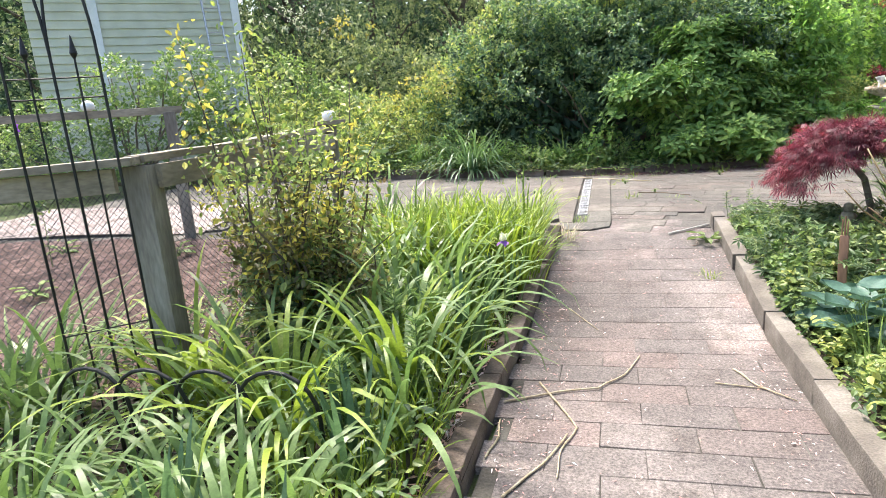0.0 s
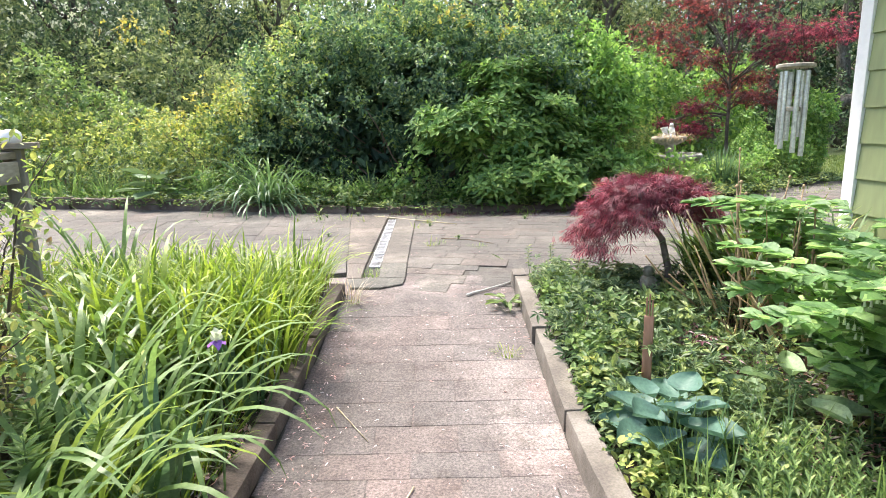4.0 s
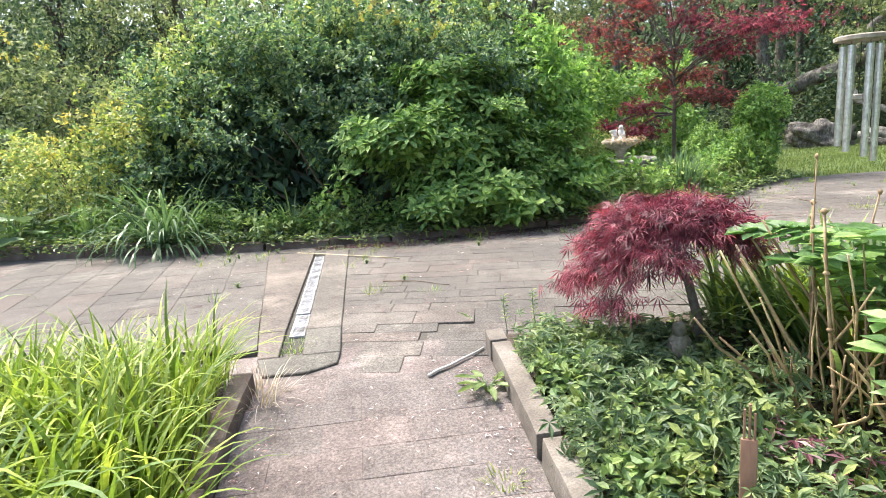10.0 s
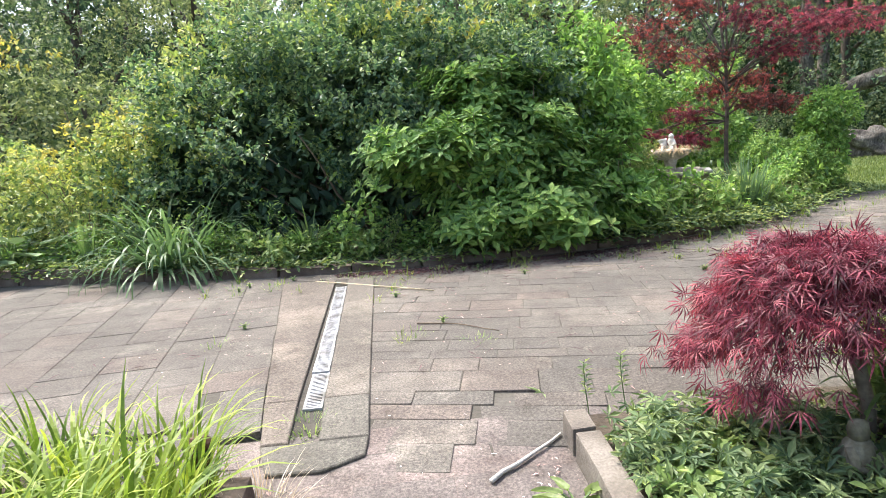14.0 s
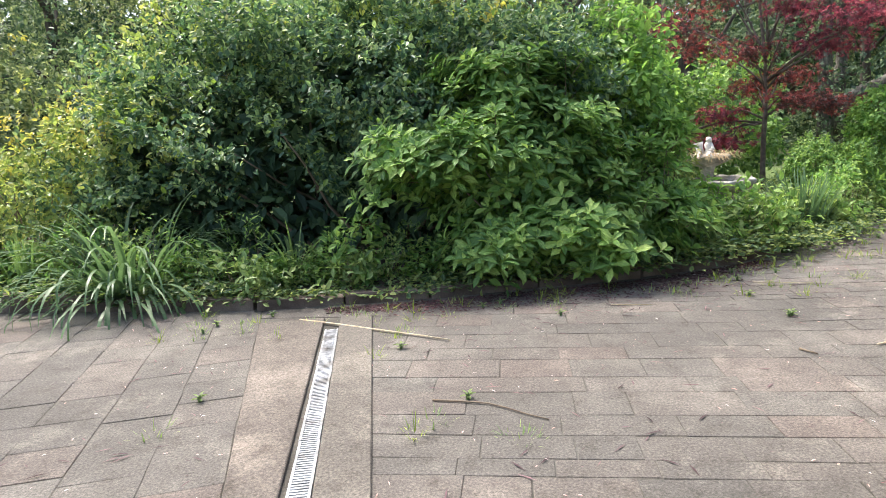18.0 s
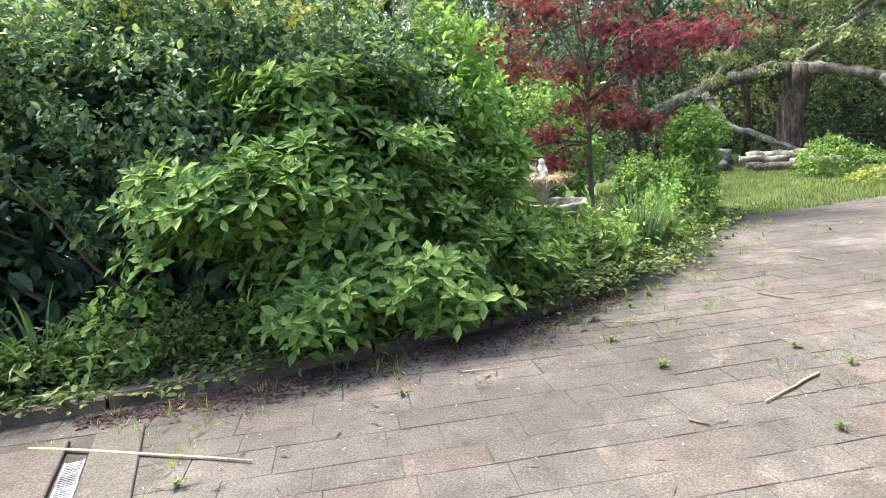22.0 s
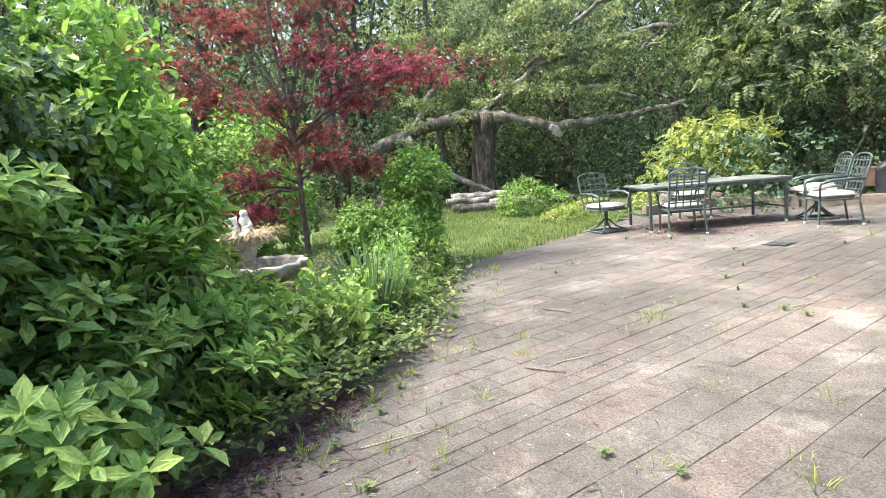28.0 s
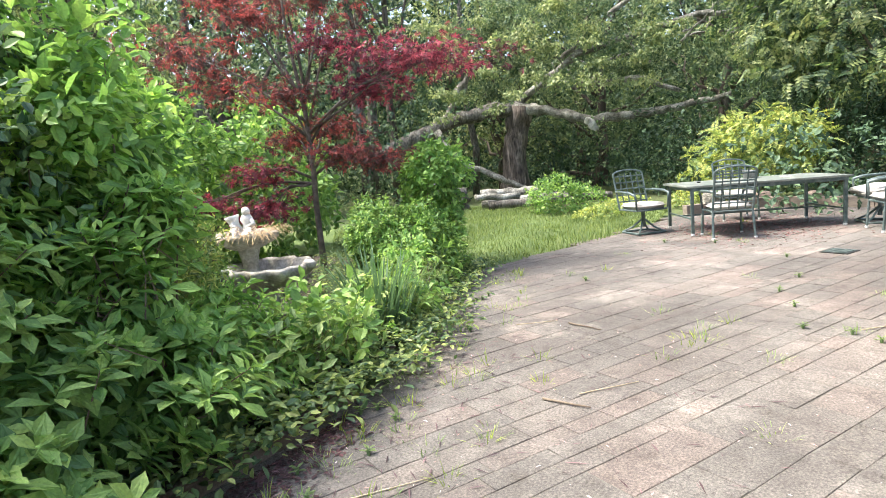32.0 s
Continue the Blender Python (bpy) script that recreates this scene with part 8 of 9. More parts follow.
M_LATTICE = solid_mat("pale_weathered_wood", ((0.24, 0.22, 0.18), (0.38, 0.355, 0.3), (0.52, 0.49, 0.42)), 6, 0.9, 0, 0.5, 0.004, 60)


def lattice():
    ob = thing("lattice_fence", "weathered grey diagonal lattice panel half grown over", "fence", (15.05, 8.1, 0.14), 90)
    w, h = 1.9, 1.1
    part("post", box(bmesh.new(), (w / 2, 0, h / 2), (0.09, 0.09, h + 0.1), bevel=0.006), M_LATTICE, ob)
    part("post", box(bmesh.new(), (-w / 2, 0, h / 2), (0.09, 0.09, h + 0.1), bevel=0.006), M_LATTICE, ob)
    part("rail", box(bmesh.new(), (0, 0, h - 0.03), (w - 0.1, 0.05, 0.06), bevel=0.004), M_LATTICE, ob)
    part("rail", box(bmesh.new(), (0, 0, 0.06), (w - 0.1, 0.05, 0.06), bevel=0.004), M_LATTICE, ob)
    for k in range(-8, 18):
        for s, y in ((1, 0.008), (-1, -0.008)):
            a = k * 0.12 - w / 2
            x0, x1 = a, a + h - 0.12
            lo, hi = max(x0, -w / 2 + 0.05), min(x1, w / 2 - 0.05)
            if hi - lo < 0.05:
                continue
            za, zb = 0.06 + (lo - x0), 0.06 + (hi - x0)
            if s < 0:
                za, zb = h - za, h - zb
            d = math.hypot(hi - lo, zb - za)
            p = part("slat", box(bmesh.new(), (0, 0, 0), (d, 0.008, 0.03)), M_LATTICE, ob)
            p.matrix_basis = Matrix.Translation(((lo + hi) / 2, y, (za + zb) / 2)) @ Matrix.Rotation(-math.atan2(zb - za, hi - lo), 4, "Y")


lattice()


def grill():
    ob = thing("covered_grill", "rusty firebox beside a grill under a slumped black cover", "grill", (15.5, 9.3, 0.12), 90)
    part("firebox", box(bmesh.new(), (0.44, 0.1, 0.47), (0.24, 0.36, 0.36), bevel=0.02), solid_mat("rusty_brown_metal", ((0.08, 0.045, 0.03), (0.14, 0.08, 0.055), (0.2, 0.13, 0.09)), 8, 0.7, 0.3), ob)
    bm = bmesh.new()
    bmesh.ops.create_cube(bm, size=1, matrix=Matrix.Translation((0, 0, 0.5)) @ Matrix.Diagonal((0.68, 0.62, 1, 1)))
    bmesh.ops.subdivide_edges(bm, edges=bm.edges[:], cuts=7, use_grid_fill=True)
    for v in bm.verts:
        ridge = lerp(v.co.x, (-0.34, -0.28, 0.34), (1.0, 1.12, 0.66)) - 0.25 * max(0, abs(v.co.y) - 0.12)
        v.co.z *= ridge
        v.co += Vector([noise.noise(v.co * 6 + Vector((k, 0, 0))) for k in (0, 3, 6)]) * 0.025
    part("cover", bm, solid_mat("black_tarp", ((0.012, 0.014, 0.018), (0.022, 0.025, 0.03), (0.04, 0.045, 0.052)), 4, 0.45), ob, "black plastic cover", True)
    for x in (0.34, 0.54):
        for y in (-0.05, 0.25):
            part("leg", box(bmesh.new(), (x, y, 0.14), (0.03, 0.03, 0.32)), M_BLACK, ob)


grill()


def stones():
    for k, (x, y, s, lb) in enumerate(((14.4, 13.2, 0.22, "upright grey garden stone"), (15.0, 12.4, 0.25, "dark rounded stone by the edging"), (15.2, 11.6, 0.22, "dark rounded stone by the edging"), (15.0, 11.0, 0.16, "rounded grey garden stone"))):
        bm = bmesh.new()
        bmesh.ops.create_icosphere(bm, subdivisions=3, radius=s)
        for v in bm.verts:
            v.co *= 1 + 0.25 * noise.noise(v.co * 4 + Vector((k, 0, 0)))
            v.co.z *= 1.5 if "upright" in lb else 0.75
        o = part("stone", bm, M_PALEBARK if "grey" in lb else M_KERB_L, smooth=True)
        o.matrix_basis = pose(x, y, G(x, y) + s * 0.4, 0, 0, 40 * k)
        tagged(o, lb, "stone", "garden stones")


stones()
M_STRAWGRASS = leaf_mat("straw_grass", (0.2, 0.2, 0.08), (0.34, 0.32, 0.16), (0.48, 0.44, 0.26), 0.6)
M_LAWNBLADE = leaf_mat("lawn_blade", (0.05, 0.095, 0.018), (0.075, 0.135, 0.025), (0.115, 0.18, 0.036))
# ---- sticks, weeds, litter on the paving ----
def stick(pts, rad, label, material):
    fine = []
    r = random.Random(int(abs(pts[0][0]) * 1000) + 7)
    P = [Vector((x, y, G(x, y) + rad * 0.8 + 0.003)) for x, y in pts]
    for a, b in zip(P, P[1:]):
        fine += wobble(a, b, 3, rad * 0.8, r)[:-1]
    fine.append(P[-1])
    for p in fine:
        p.z = G(p.x, p.y) + rad * 0.9 + 0.004
    n = len(fine)
    ob = part("stick", tube(bmesh.new(), fine, [rad * (1 - 0.5 * k / n) for k in range(n)], 6), material, smooth=True)
    tagged(ob, label, "stick", "fallen sticks")


M_PALE_STICK = solid_mat("pale_stick", ((0.3, 0.23, 0.14), (0.45, 0.37, 0.24), (0.58, 0.5, 0.36)), 15, 0.7)
stick([(-0.58, 10.55), (0.0, 10.15), (0.53, 9.76)], 0.011, "long straw-coloured cane lying across the drain", M_PALE_STICK)
stick([(0.32, 8.82), (0.6, 8.72), (0.86, 8.47)], 0.006, "dark thin twig on the paving", M_TWIG)
stick([(0.49, 6.76), (0.68, 6.9), (0.86, 7.04)], 0.011, "pale grey stick leaning at the kerb end", M_CHIP)
stick([(3.6, 9.1), (3.35, 9.05), (3.07, 9.0)], 0.0095, "pale broken stick on the patio", M_PALE_STICK)
stick([(2.6, 9.05), (2.64, 8.95)], 0.008, "short twig on the patio", M_TWIG)
stick([(-0.56, 3.98), (-0.29, 4.12), (-0.09, 4.18), (0.05, 4.36), (0.14, 4.62)], 0.0065, "long curved twig on the path", M_PALE_STICK)
stick([(-0.4, 4.22), (-0.25, 3.92), (-0.18, 3.76), (-0.24, 3.56), (-0.24, 3.35)], 0.006, "bent dry twig on the path", M_PALE_STICK)
stick([(-0.44, 3.2), (-0.31, 3.44), (-0.22, 3.7)], 0.0065, "forked dry twig on the path", M_PALE_STICK)
stick([(-0.56, 3.46), (-0.53, 3.64), (-0.55, 3.8)], 0.006, "short pale twig by the kerb", M_PALE_STICK)
stick([(0.62, 4.48), (0.7, 4.28), (0.84, 4.13)], 0.006, "dry twig by the kerb", M_PALE_STICK)
stick([(4.72, 10.49), (4.74, 10.3), (4.76, 10.19)], 0.008, "thin dark twig on the patio", M_TWIG)
stick([(6.13, 11.22), (6.1, 11.0), (6.08, 10.89)], 0.008, "thin dark twig on the patio", M_TWIG)

for k, (a, b) in enumerate((((4.9, 10.35), (5.25, 10.15)), ((5.9, 11.6), (6.15, 11.35)), ((3.3, 10.6), (3.7, 10.4)), ((1.9, 10.3), (2.2, 10.2)), ((6.9, 9.3), (7.3, 9.0)), ((-0.3, 5.3), (-0.1, 5.0)), ((0.5, 4.3), (0.75, 4.25)))):
    stick([a, b], 0.004, "thin dry twig on the paving", M_PALE_STICK)


def debris():
    """Scraps of dry leaf and bark too many to count."""
    rs = np.random.RandomState(77)
    n = 2300
    kind = rs.rand(n)
    x = np.where(kind < 0.35, rs.normal(-0.42, 0.09, n), np.where(kind < 0.55, rs.normal(0.78, 0.07, n), np.where(kind < 0.8, rs.uniform(-2, 7, n), rs.uniform(-0.5, 0.85, n))))
    y = np.where(kind < 0.55, rs.uniform(1.0, 6.9, n), np.where(kind < 0.8, rs.uniform(7.2, 11.4, n), rs.uniform(1.5, 7, n)))
    ok = np.array([inside(a, b, PATIO) for a, b in zip(x, y)])
    x, y = x[ok], y[ok]
    n = len(x)
    z = np.array([G(a, b) for a, b in zip(x, y)]) + 0.008
    v, f = leaves(np.stack([x, y, z], -1), rs.normal(size=(n, 3)) * (1, 1, 0.08), np.array((0, 0, 1.0)) + rs.normal(size=(n, 3)) * 0.15, 0.021 * rs.uniform(0.25, 1.7, n), SLIM)
    tagged(mesh_np("leaf_scraps", v, f, leaf_mat("dry_leaf", (0.25, 0.18, 0.1), (0.38, 0.3, 0.18), (0.52, 0.44, 0.3), 0.8, 0.1)), "scattered dry leaf and bark scraps on the paving", "debris", kind="stuff")


debris()


def table_litter():
    """Rusty fallen blossom and leaf bits swept together under the table."""
    rs = np.random.RandomState(79)
    n = 3000
    x, y = rs.normal(11.75, 0.85, n), rs.normal(11.6, 0.6, n)
    z = np.interp(x, (3, 12), (0, 0.15)) + 0.006
    v, f = leaves(np.stack([x, y, z], -1), rs.normal(size=(n, 3)) * (1, 1, 0.08), np.array((0, 0, 1.0)) + rs.normal(size=(n, 3)) * 0.15, 0.036 * rs.uniform(0.3, 1.4, n), OVAL)
    tagged(mesh_np("leaf_scraps", v, f, leaf_mat("rusty_leaf", (0.085, 0.055, 0.032), (0.13, 0.088, 0.055), (0.19, 0.14, 0.09), 0.9, 0.05)), "rusty dry leaf litter under the table", "debris", kind="stuff")


table_litter()


def shrub_shade_litter():
    """Leaf and bark bits on the paving below the shrub, dark to paint its shade too."""
    rs = np.random.RandomState(81)
    n = 5200
    x = rs.uniform(-0.4, 3.9, n)
    # spread widest where the overhanging shrub shades the paving
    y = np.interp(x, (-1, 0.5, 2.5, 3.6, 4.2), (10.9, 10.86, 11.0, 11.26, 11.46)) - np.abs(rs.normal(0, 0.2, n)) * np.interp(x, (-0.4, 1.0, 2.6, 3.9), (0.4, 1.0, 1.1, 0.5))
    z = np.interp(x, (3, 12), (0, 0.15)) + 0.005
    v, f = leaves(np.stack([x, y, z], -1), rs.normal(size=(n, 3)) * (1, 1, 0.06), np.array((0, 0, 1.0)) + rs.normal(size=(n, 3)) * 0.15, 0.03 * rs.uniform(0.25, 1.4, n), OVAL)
    tagged(mesh_np("leaf_scraps", v, f, leaf_mat("shade_dark_litter", (0.022, 0.016, 0.011), (0.04, 0.027, 0.018), (0.075, 0.05, 0.034), 0.9, 0.05)), "dark leaf bits under the shrub that also paint its shade on the paving", "debris", kind="stuff")


shrub_shade_litter()


def crumbs():
    """Fine twigs and soil crumbs lying along the joints near the shrubs."""
    rs = np.random.RandomState(80)
    n = 900
    x = np.concatenate([rs.uniform(0.3, 5.5, n), rs.uniform(-2, 9, n)])
    edge = np.interp(x, (-9, -4.8, -2.5, -1, 0.5, 2.5, 3.6, 4.8, 6.1, 7.5), (12.6, 11.9, 11.3, 10.9, 10.85, 11.0, 11.25, 11.65, 12.6, 13.3))
    y = edge - np.abs(np.concatenate([rs.normal(size=n) * 0.55, rs.uniform(0, 3.0, n)]))
    z = np.interp(x, (3, 12), (0, 0.15)) + 0.007
    d = np.stack([np.cos(rs.uniform(0, 6.28, 2 * n)), np.sin(rs.uniform(0, 6.28, 2 * n)), 0 * x], -1)
    ok = y > 7.7
    v, f = leaves(np.stack([x, y, z], -1)[ok], d[ok], np.array((0, 0, 1.0)) + 0 * d[ok], (0.08 * rs.uniform(0.15, 1.3, 2 * n) ** 1.5)[ok], (SLIM[0] * (0.35, 1, 0.3), SLIM[1]))
    tagged(mesh_np("twig_litter", v, f, leaf_mat("dark_litter", (0.03, 0.022, 0.016), (0.06, 0.045, 0.032), (0.13, 0.1, 0.07), 0.9, 0.05)), "fine dark twigs and crumbs on the paving", "debris", kind="stuff")


crumbs()


def weeds():
    r = random.Random(17)
    made = [clump("weed_tuft", "small grass tuft growing in a paving joint", 0, 8, n, l, 0.005, 1.2, 600 + k, (M_LIME_S, M_GRASSY, M_GRASSY)[k], s, 0.8, 4, "weeds in the paving", 0.0) for k, (n, l, s) in enumerate(((46, 0.085, 0.1), (24, 0.12, 0.045), (90, 0.1, 0.17)))]
    seed = rosette("seedling", "tiny leafy weed in a paving joint", 0, 8.2, 7, 0.04, 0.018, 610, M_COVER, (0.5, 1.3), 0.02, lift=0.0)
    lily_weed()
    spots = [(2, 6.17, 10.15), (0, 5.77, 10.24), (0, 6.83, 9.32), (1, 4.12, 10.43), (0, 4.78, 11.1), (0, 6.75, 10.71), (1, 8.16, 12.03), (0, 6.29, 12.02)]
    for q, (x, y) in enumerate(((-1.6, 10.34), (-0.97, 9.11), (-1.11, 8.77), (0.0, 9.58), (0.19, 9.7), (0.28, 8.59), (0.2, 8.48), (0.51, 8.81), (0.68, 8.32), (3.01, 10.27), (3.0, 9.68), (4.23, 10.48), (3.73, 10.32), (3.23, 10.73), (3.43, 10.46),
                               (3.44, 10.14), (3.04, 10.25), (6.23, 10.17), (5.06, 8.73), (3.88, 9.11), (4.23, 8.7), (3.59, 8.91), (2.98, 9.68), (3.52, 9.22), (4.82, 11.12))):
        spots.append(((1, 3, 0)[q % 3], x, y))
    for k in range(100):
        x = r.uniform(-1.5, 8)
        y = lerp(x, (-9, -4.8, -2.5, -1, 0.5, 2.5, 3.6, 4.8, 6.1, 7.5), (12.6, 11.9, 11.3, 10.9, 10.85, 11.0, 11.25, 11.65, 12.6, 13.3)) - abs(r.gauss(0, 0.35)) - 0.05
        spots.append((r.choice((0, 1, 0, 3, 1)), x, y))
    for k in range(40):
        x, y = r.uniform(3, 13), r.uniform(8.2, 12.5)
        if inside(x, y, PATIO):
            spots.append((r.choice((0, 1, 3)), x, y))
    things = made + [seed]
    used = set()
    for kind, x, y in spots:
        m = pose(x, y, G(x, y) + 0.002, 0, 0, r.uniform(0, 360))
        if kind in used:
            copy_thing(things[kind], m)
        else:
            things[kind].matrix_basis = m
            used.add(kind)


def lily_weed():
    for x, y in ((1.05, 7.2), (1.25, 7.25)):
        ob = thing("leafy_weed", "slender leafy weed at the corner of the bed", "weed", (x, y, G(x, y)), group="weeds in the paving")
        part("stem", tube(bmesh.new(), [(0, 0, -0.02), (-0.02, 0, 0.15), (-0.02, 0.01, 0.26)], [0.003, 0.0025, 0.002], 5), M_STALK, ob)
        t = np.linspace(0.35, 1, 30)
        a = np.arange(30) * 2.4
        v, f = leaves(np.stack([-0.02 * t, 0 * t, 0.26 * t], -1), np.stack([np.cos(a), np.sin(a), 0.4 + 0 * a], -1), np.array((0, 0, 1.0)) + np.zeros((30, 3)), np.full(30, 0.045), SLIM_OVAL)
        mesh_np("leaves", v, f, M_COVER, ob)


weeds()
rosette("weed", "leafy weed growing out from under the kerb", 0.78, 6.55, 10, 0.14, 0.05, 620, M_COVER, (0.1, 0.7), 0.05, lift=0.0)
clump("weed_tuft", "mossy tuft at the foot of the kerb", 0.7, 5.85, 50, 0.09, 0.006, 0.9, 621, M_GRASSY, 0.06, 0.8, 4, "weeds in the paving", 0.0)
clump("weed_tuft", "grass filling the end of the drain", -0.31, 7.36, 170, 0.09, 0.006, 0.9, 622, M_LIME_S, 0.11, 0.8, 4, "weeds in the paving", -0.01)
clump("dry_grass_tuft", "tuft of dry and green grass at the bed corner", -0.42, 6.75, 90, 0.22, 0.005, 1.1, 623, M_STRAWGRASS, 0.12, 1.0, 5, "", 0.0)


def lawn_grass():
    rs = np.random.RandomState(88)
    poly = [(7.5, 13.5), (8.7, 13.45), (10.4, 13.25), (12.4, 13.35), (14.6, 14.2), (16.0, 17), (15, 20), (10, 20), (7.8, 17)]
    p = np.stack([rs.uniform(7.3, 16.2, 34000), rs.uniform(13.2, 20, 34000)], -1)
    p = p[[inside(a, b, poly) for a, b in p]]
    n = len(p)
    base = np.c_[p, np.interp(p[:, 0], (3, 12), (0, 0.15)) - 0.02]
    az = rs.uniform(0, 6.28, n)
    l0 = rs.uniform(0, 0.5, n)
    v, f = blades(base, az, rs.uniform(0.05, 0.13, n), np.full(n, 0.01), l0, l0 + rs.uniform(0, 1, n), 2)
    tagged(mesh_np("lawn_grass", v, f, M_LAWNBLADE), "short bright grass of the lawn", "grass", kind="stuff")


lawn_grass()

# ---- the square drain and the pavers, last ----
def square_drain():
    ob = thing("square_drain", "small dark square drain cover set in the paving", "drain", (9.95, 10.07, G(9.95, 10.07)), -13)
    part("frame", box(bmesh.new(), (0, 0, 0.0), (0.3, 0.3, 0.016), bevel=0.003), M_BLACK, ob)
    for k in range(6):
        part("bar", box(bmesh.new(), (-0.11 + 0.044 * k, 0, 0.01), (0.02, 0.25, 0.01)), M_IRON, ob)


square_drain()


def paving():
    base = bmesh.new()
    tri = base.faces.new([base.verts.new((x, y, 0)) for x, y in PATIO])
    bmesh.ops.triangulate(base, faces=[tri])
    bmesh.ops.subdivide_edges(base, edges=base.edges[:], cuts=3, use_grid_fill=True)
    for p, n in (((0, 4.9, 0), (0, 1, 0)), ((0, 6.6, 0), (0, 1, 0)), ((0, 7.6, 0), (0, 1, 0)), ((3, 0, 0), (1, 0, 0)), ((12, 0, 0), (1, 0, 0))):
        bmesh.ops.bisect_plane(base, geom=base.verts[:] + base.edges[:] + base.faces[:], plane_co=p, plane_no=n)
    for v in base.verts:
        v.co.z = G(v.co.x, v.co.y) - 0.0045
    ob = part("pavement", base, M_JOINT)
    tagged(ob, "patio and path of worn grey-pink concrete pavers", "paving", kind="structure")
    r = random.Random(23)
    L, W, gap = 0.42, 0.215, 0.0038

    def piece(l, w):
        """Top, chamfer and sides of one paver: 13 faces."""
        h, c = 0.045, 0.0025
        a, b = l / 2 - gap / 2, w / 2 - gap / 2
        V = [(sx * (a - c), sy * (b - c), 0) for sx, sy in ((-1, -1), (1, -1), (1, 1), (-1, 1))]
        V += [(sx * a, sy * b, -c) for sx, sy in ((-1, -1), (1, -1), (1, 1), (-1, 1))]
        V += [(sx * a, sy * b, -h) for sx, sy in ((-1, -1), (1, -1), (1, 1), (-1, 1))]
        F = [(0, 1, 2, 3)] + [(i + 4 * q, 4 * q + 4 + i, 4 * q + 4 + (i + 1) % 4, 4 * q + (i + 1) % 4) for q in (0, 1) for i in range(4)]
        return np.array(V), np.array(F)

    spots = []
    ang = math.radians(-13)
    ca, sa = math.cos(ang), math.sin(ang)

    def drain_left(y):
        return -0.5 - 0.1194 * (y - 7.2)

    # coursed pieces of mixed size over the patio
    w = -9.0
    while w < 13.0:
        wide = r.choice((0.14, 0.21, 0.28, 0.28, 0.21))
        v = w + wide / 2
        y_d = 9.0 + (-0.02 - 0.9 + v * sa) / ca * sa + v * ca
        u = (-0.05 - 0.9 + v * sa) / ca if y_d < 10.58 else (drain_left(y_d) - 0.9 + v * sa) / ca
        while u < 17:
            l = r.choice((0.28, 0.42, 0.42, 0.56))
            x, y = 0.9 + (u + l / 2) * ca - v * sa, 9.0 + (u + l / 2) * sa + v * ca
            if y > (6.99 if -0.45 < x < 0.92 else 7.1) and x < 15.2:
                spots.append((x, y, ang, l, wide))
            u += l
        w += wide
    # larger pieces in files alongside the drain
    fa = math.radians(-83.2)
    fx, fy = math.cos(fa), math.sin(fa)
    for k in range(30):
        s = -2.6 + r.uniform(-0.3, 0)
        while s < 4.4:
            l = r.choice((0.31, 0.31, 0.62))
            x, y = -0.905 + fx * (s + l / 2) + fy * (k + 0.5) * 0.355, 10.55 + fy * (s + l / 2) - fx * (k + 0.5) * 0.355
            if y > 7.1:
                spots.append((x, y, fa, l, 0.355))
            s += l
    for j in range(42):
        y = 7.17 - j * W
        k = j % 2 * 0.5
        for i in range(-3, 5):
            x = 0.14 + (i + k * 0.9) * L
            if -0.85 < x < 1.0 and y > -1.6:
                spots.append((x, y, 0.0, L, W))
    me = {}
    near, far = 0, []
    for x, y, a, l, wide in spots:
        if not inside(x, y, PATIO) and not any(inside(x + dx, y + dy, PATIO) for dx, dy in ((0.12, 0), (-0.12, 0), (0, 0.12), (0, -0.12))):
            continue
        if a == 0.0:
            lo, hi = max(x - L / 2, lerp(y, (-1.5, 4.5, 6.9), (-0.66, -0.585, -0.46))), min(x + L / 2, lerp(y, (-1.5, 4.5, 7.05), (0.93, 0.895, 0.865)))
            if y > 6.95:
                lo, hi = x - L / 2, x + L / 2
            l, x = round(hi - lo, 3), (hi + lo) / 2
            if l < 0.06:
                continue
        e = 0.05
        rx, ry = math.atan((G(x, y + e) - G(x, y - e)) / (2 * e)), -math.atan((G(x + e, y) - G(x - e, y)) / (2 * e))
        m = Matrix.Translation((x + r.uniform(-0.003, 0.003), y + r.uniform(-0.003, 0.003), G(x, y) + r.uniform(-0.0012, 0.0012) - (0.002 if a == 0.0 and y > 6.85 else 0))) @ Euler((rx + r.uniform(-0.004, 0.004), ry + r.uniform(-0.004, 0.004), a + r.uniform(-0.02, 0.02))).to_matrix().to_4x4()
        if near < 300 and ((a == 0.0 and y > 2.4) or (y < 9.9 and -0.4 < x < 3.2)):
            near += 1
            key = (l, wide, a == 0.0)
            if key not in me:
                V, F = piece(l, wide)
                o = mesh_np("paver", V, F, M_PAVER_PATH if a == 0.0 else M_PAVER, ob)
                me[key] = o.data
            else:
                o = new("paver", me[key])
                o.parent = ob
            o.matrix_basis = m
        else:
            V, F = piece(l, wide)
            far.append(((np.c_[V, np.ones(len(V))] @ np.array(m).T)[:, :3], F))
    o = mesh_np("pavers", *join_np(far), M_PAVER, ob)
    o["kind"] = "stuff"


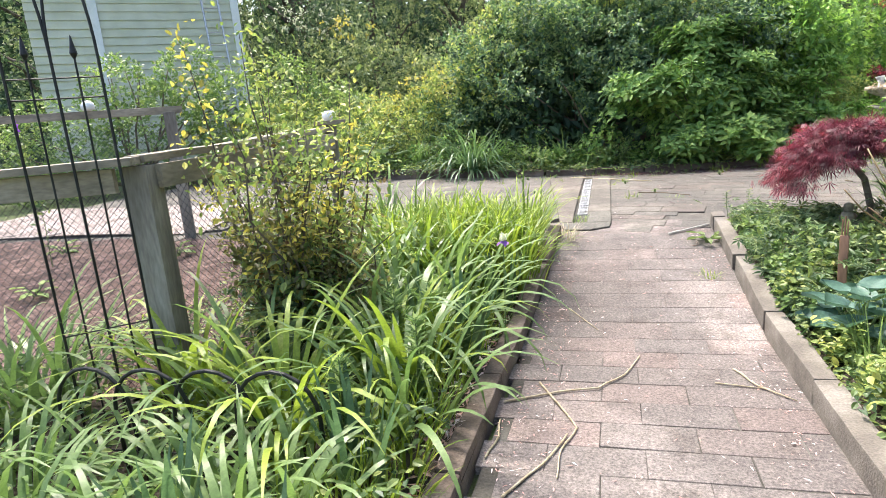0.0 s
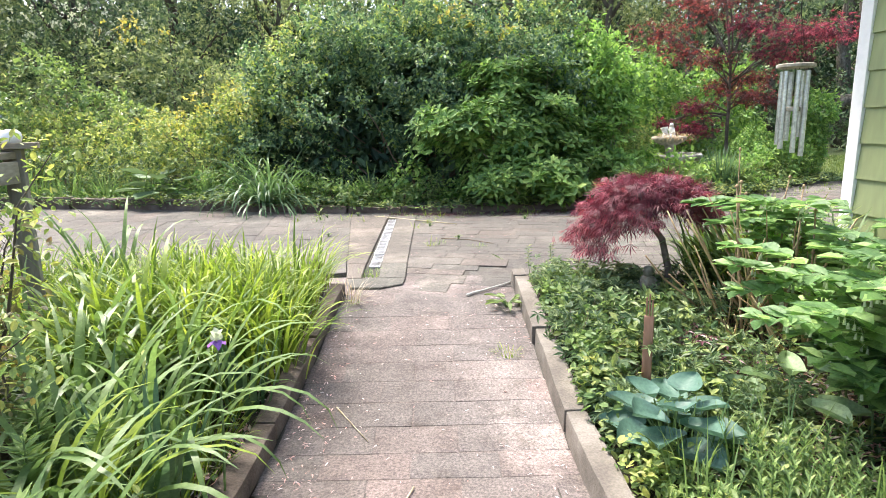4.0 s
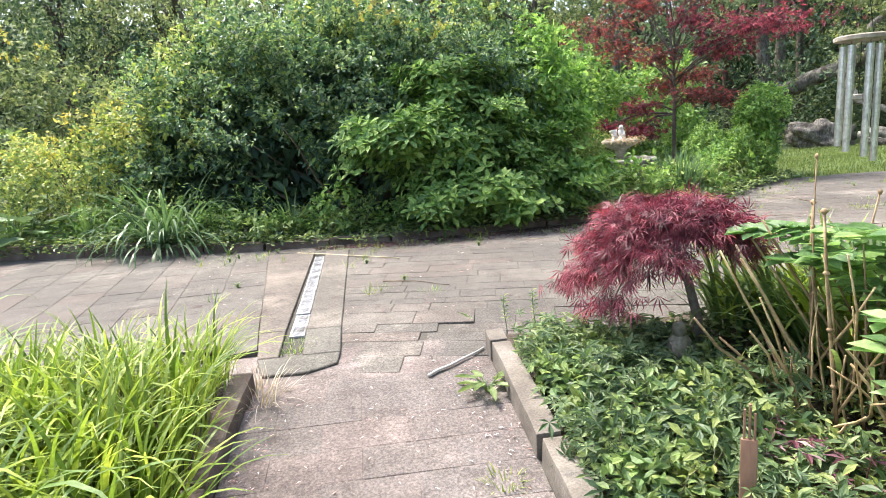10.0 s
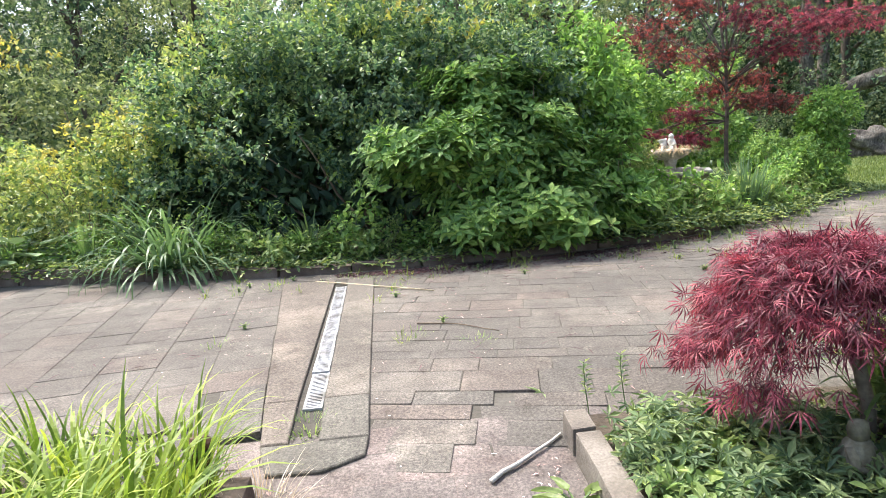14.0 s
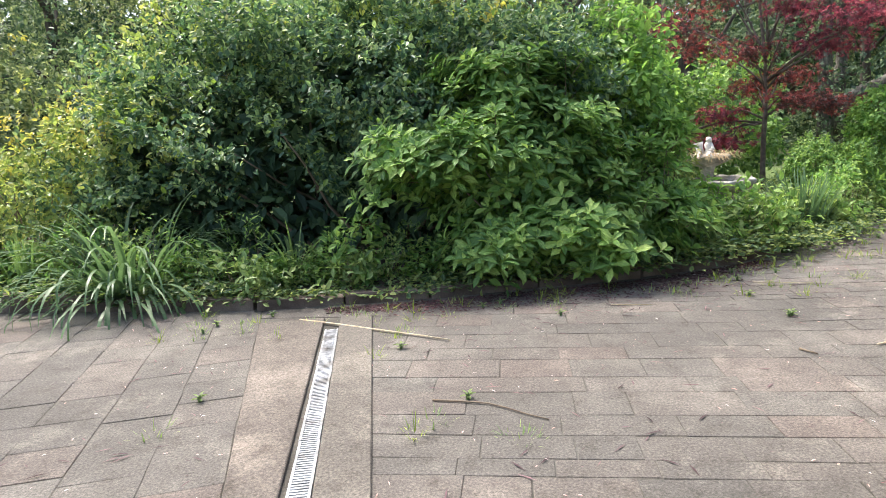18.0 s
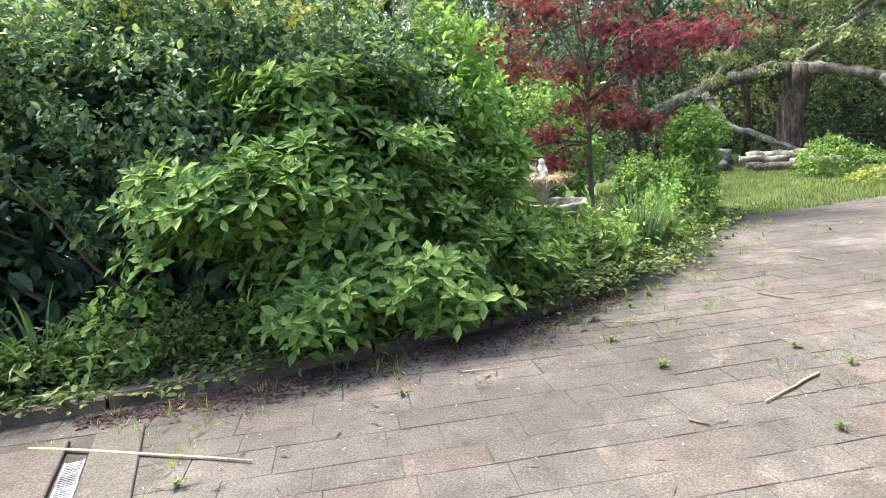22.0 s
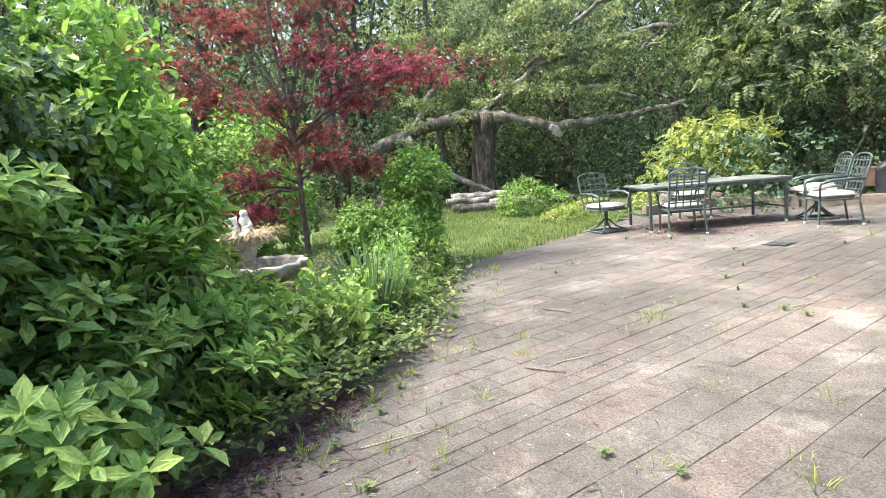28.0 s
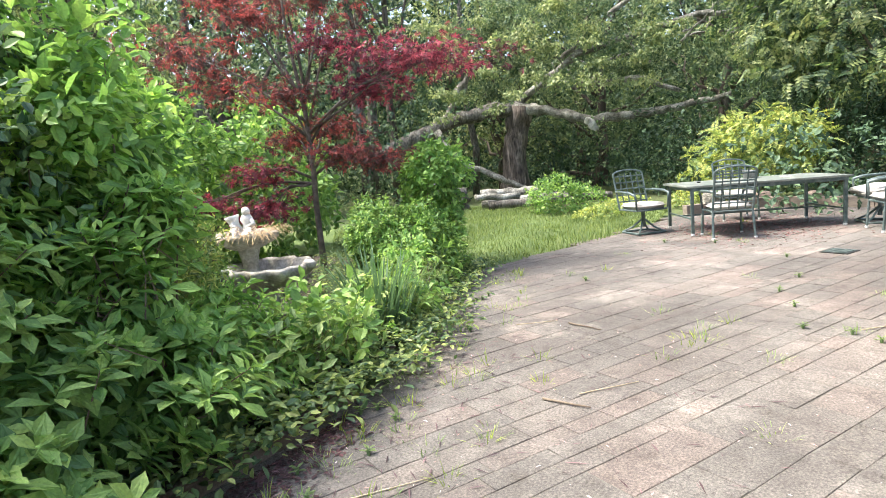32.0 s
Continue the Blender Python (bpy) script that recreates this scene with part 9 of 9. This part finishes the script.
def joint_sand():
    """Washed-in sand that fills the joints of the worn stretch of the path almost flush."""
    bm = bmesh.new()
    ys = [4.6, 4.9, 5.2, 5.6, 6.0, 6.3, 6.6, 6.95]
    rows = [[bm.verts.new((x, y, G(x, y) - 0.0022)) for x in np.linspace(lerp(y, (4.5, 6.9), (-0.57, -0.45)), lerp(y, (4.5, 7.05), (0.88, 0.85)), 6)] for y in ys]
    for a, b in zip(rows, rows[1:]):
        for k in range(5):
            bm.faces.new((a[k], a[k + 1], b[k + 1], b[k]))
    part("joint_sand", bm, M_PAVER_PATH, bpy.data.objects["pavement"])


M_JOINT = solid_mat("joint_dirt", ((0.025, 0.022, 0.017), (0.08, 0.073, 0.06), (0.17, 0.16, 0.142)), 1.4, 0.95, 0, 0.6, 0.01, 60)
paving()
joint_sand()
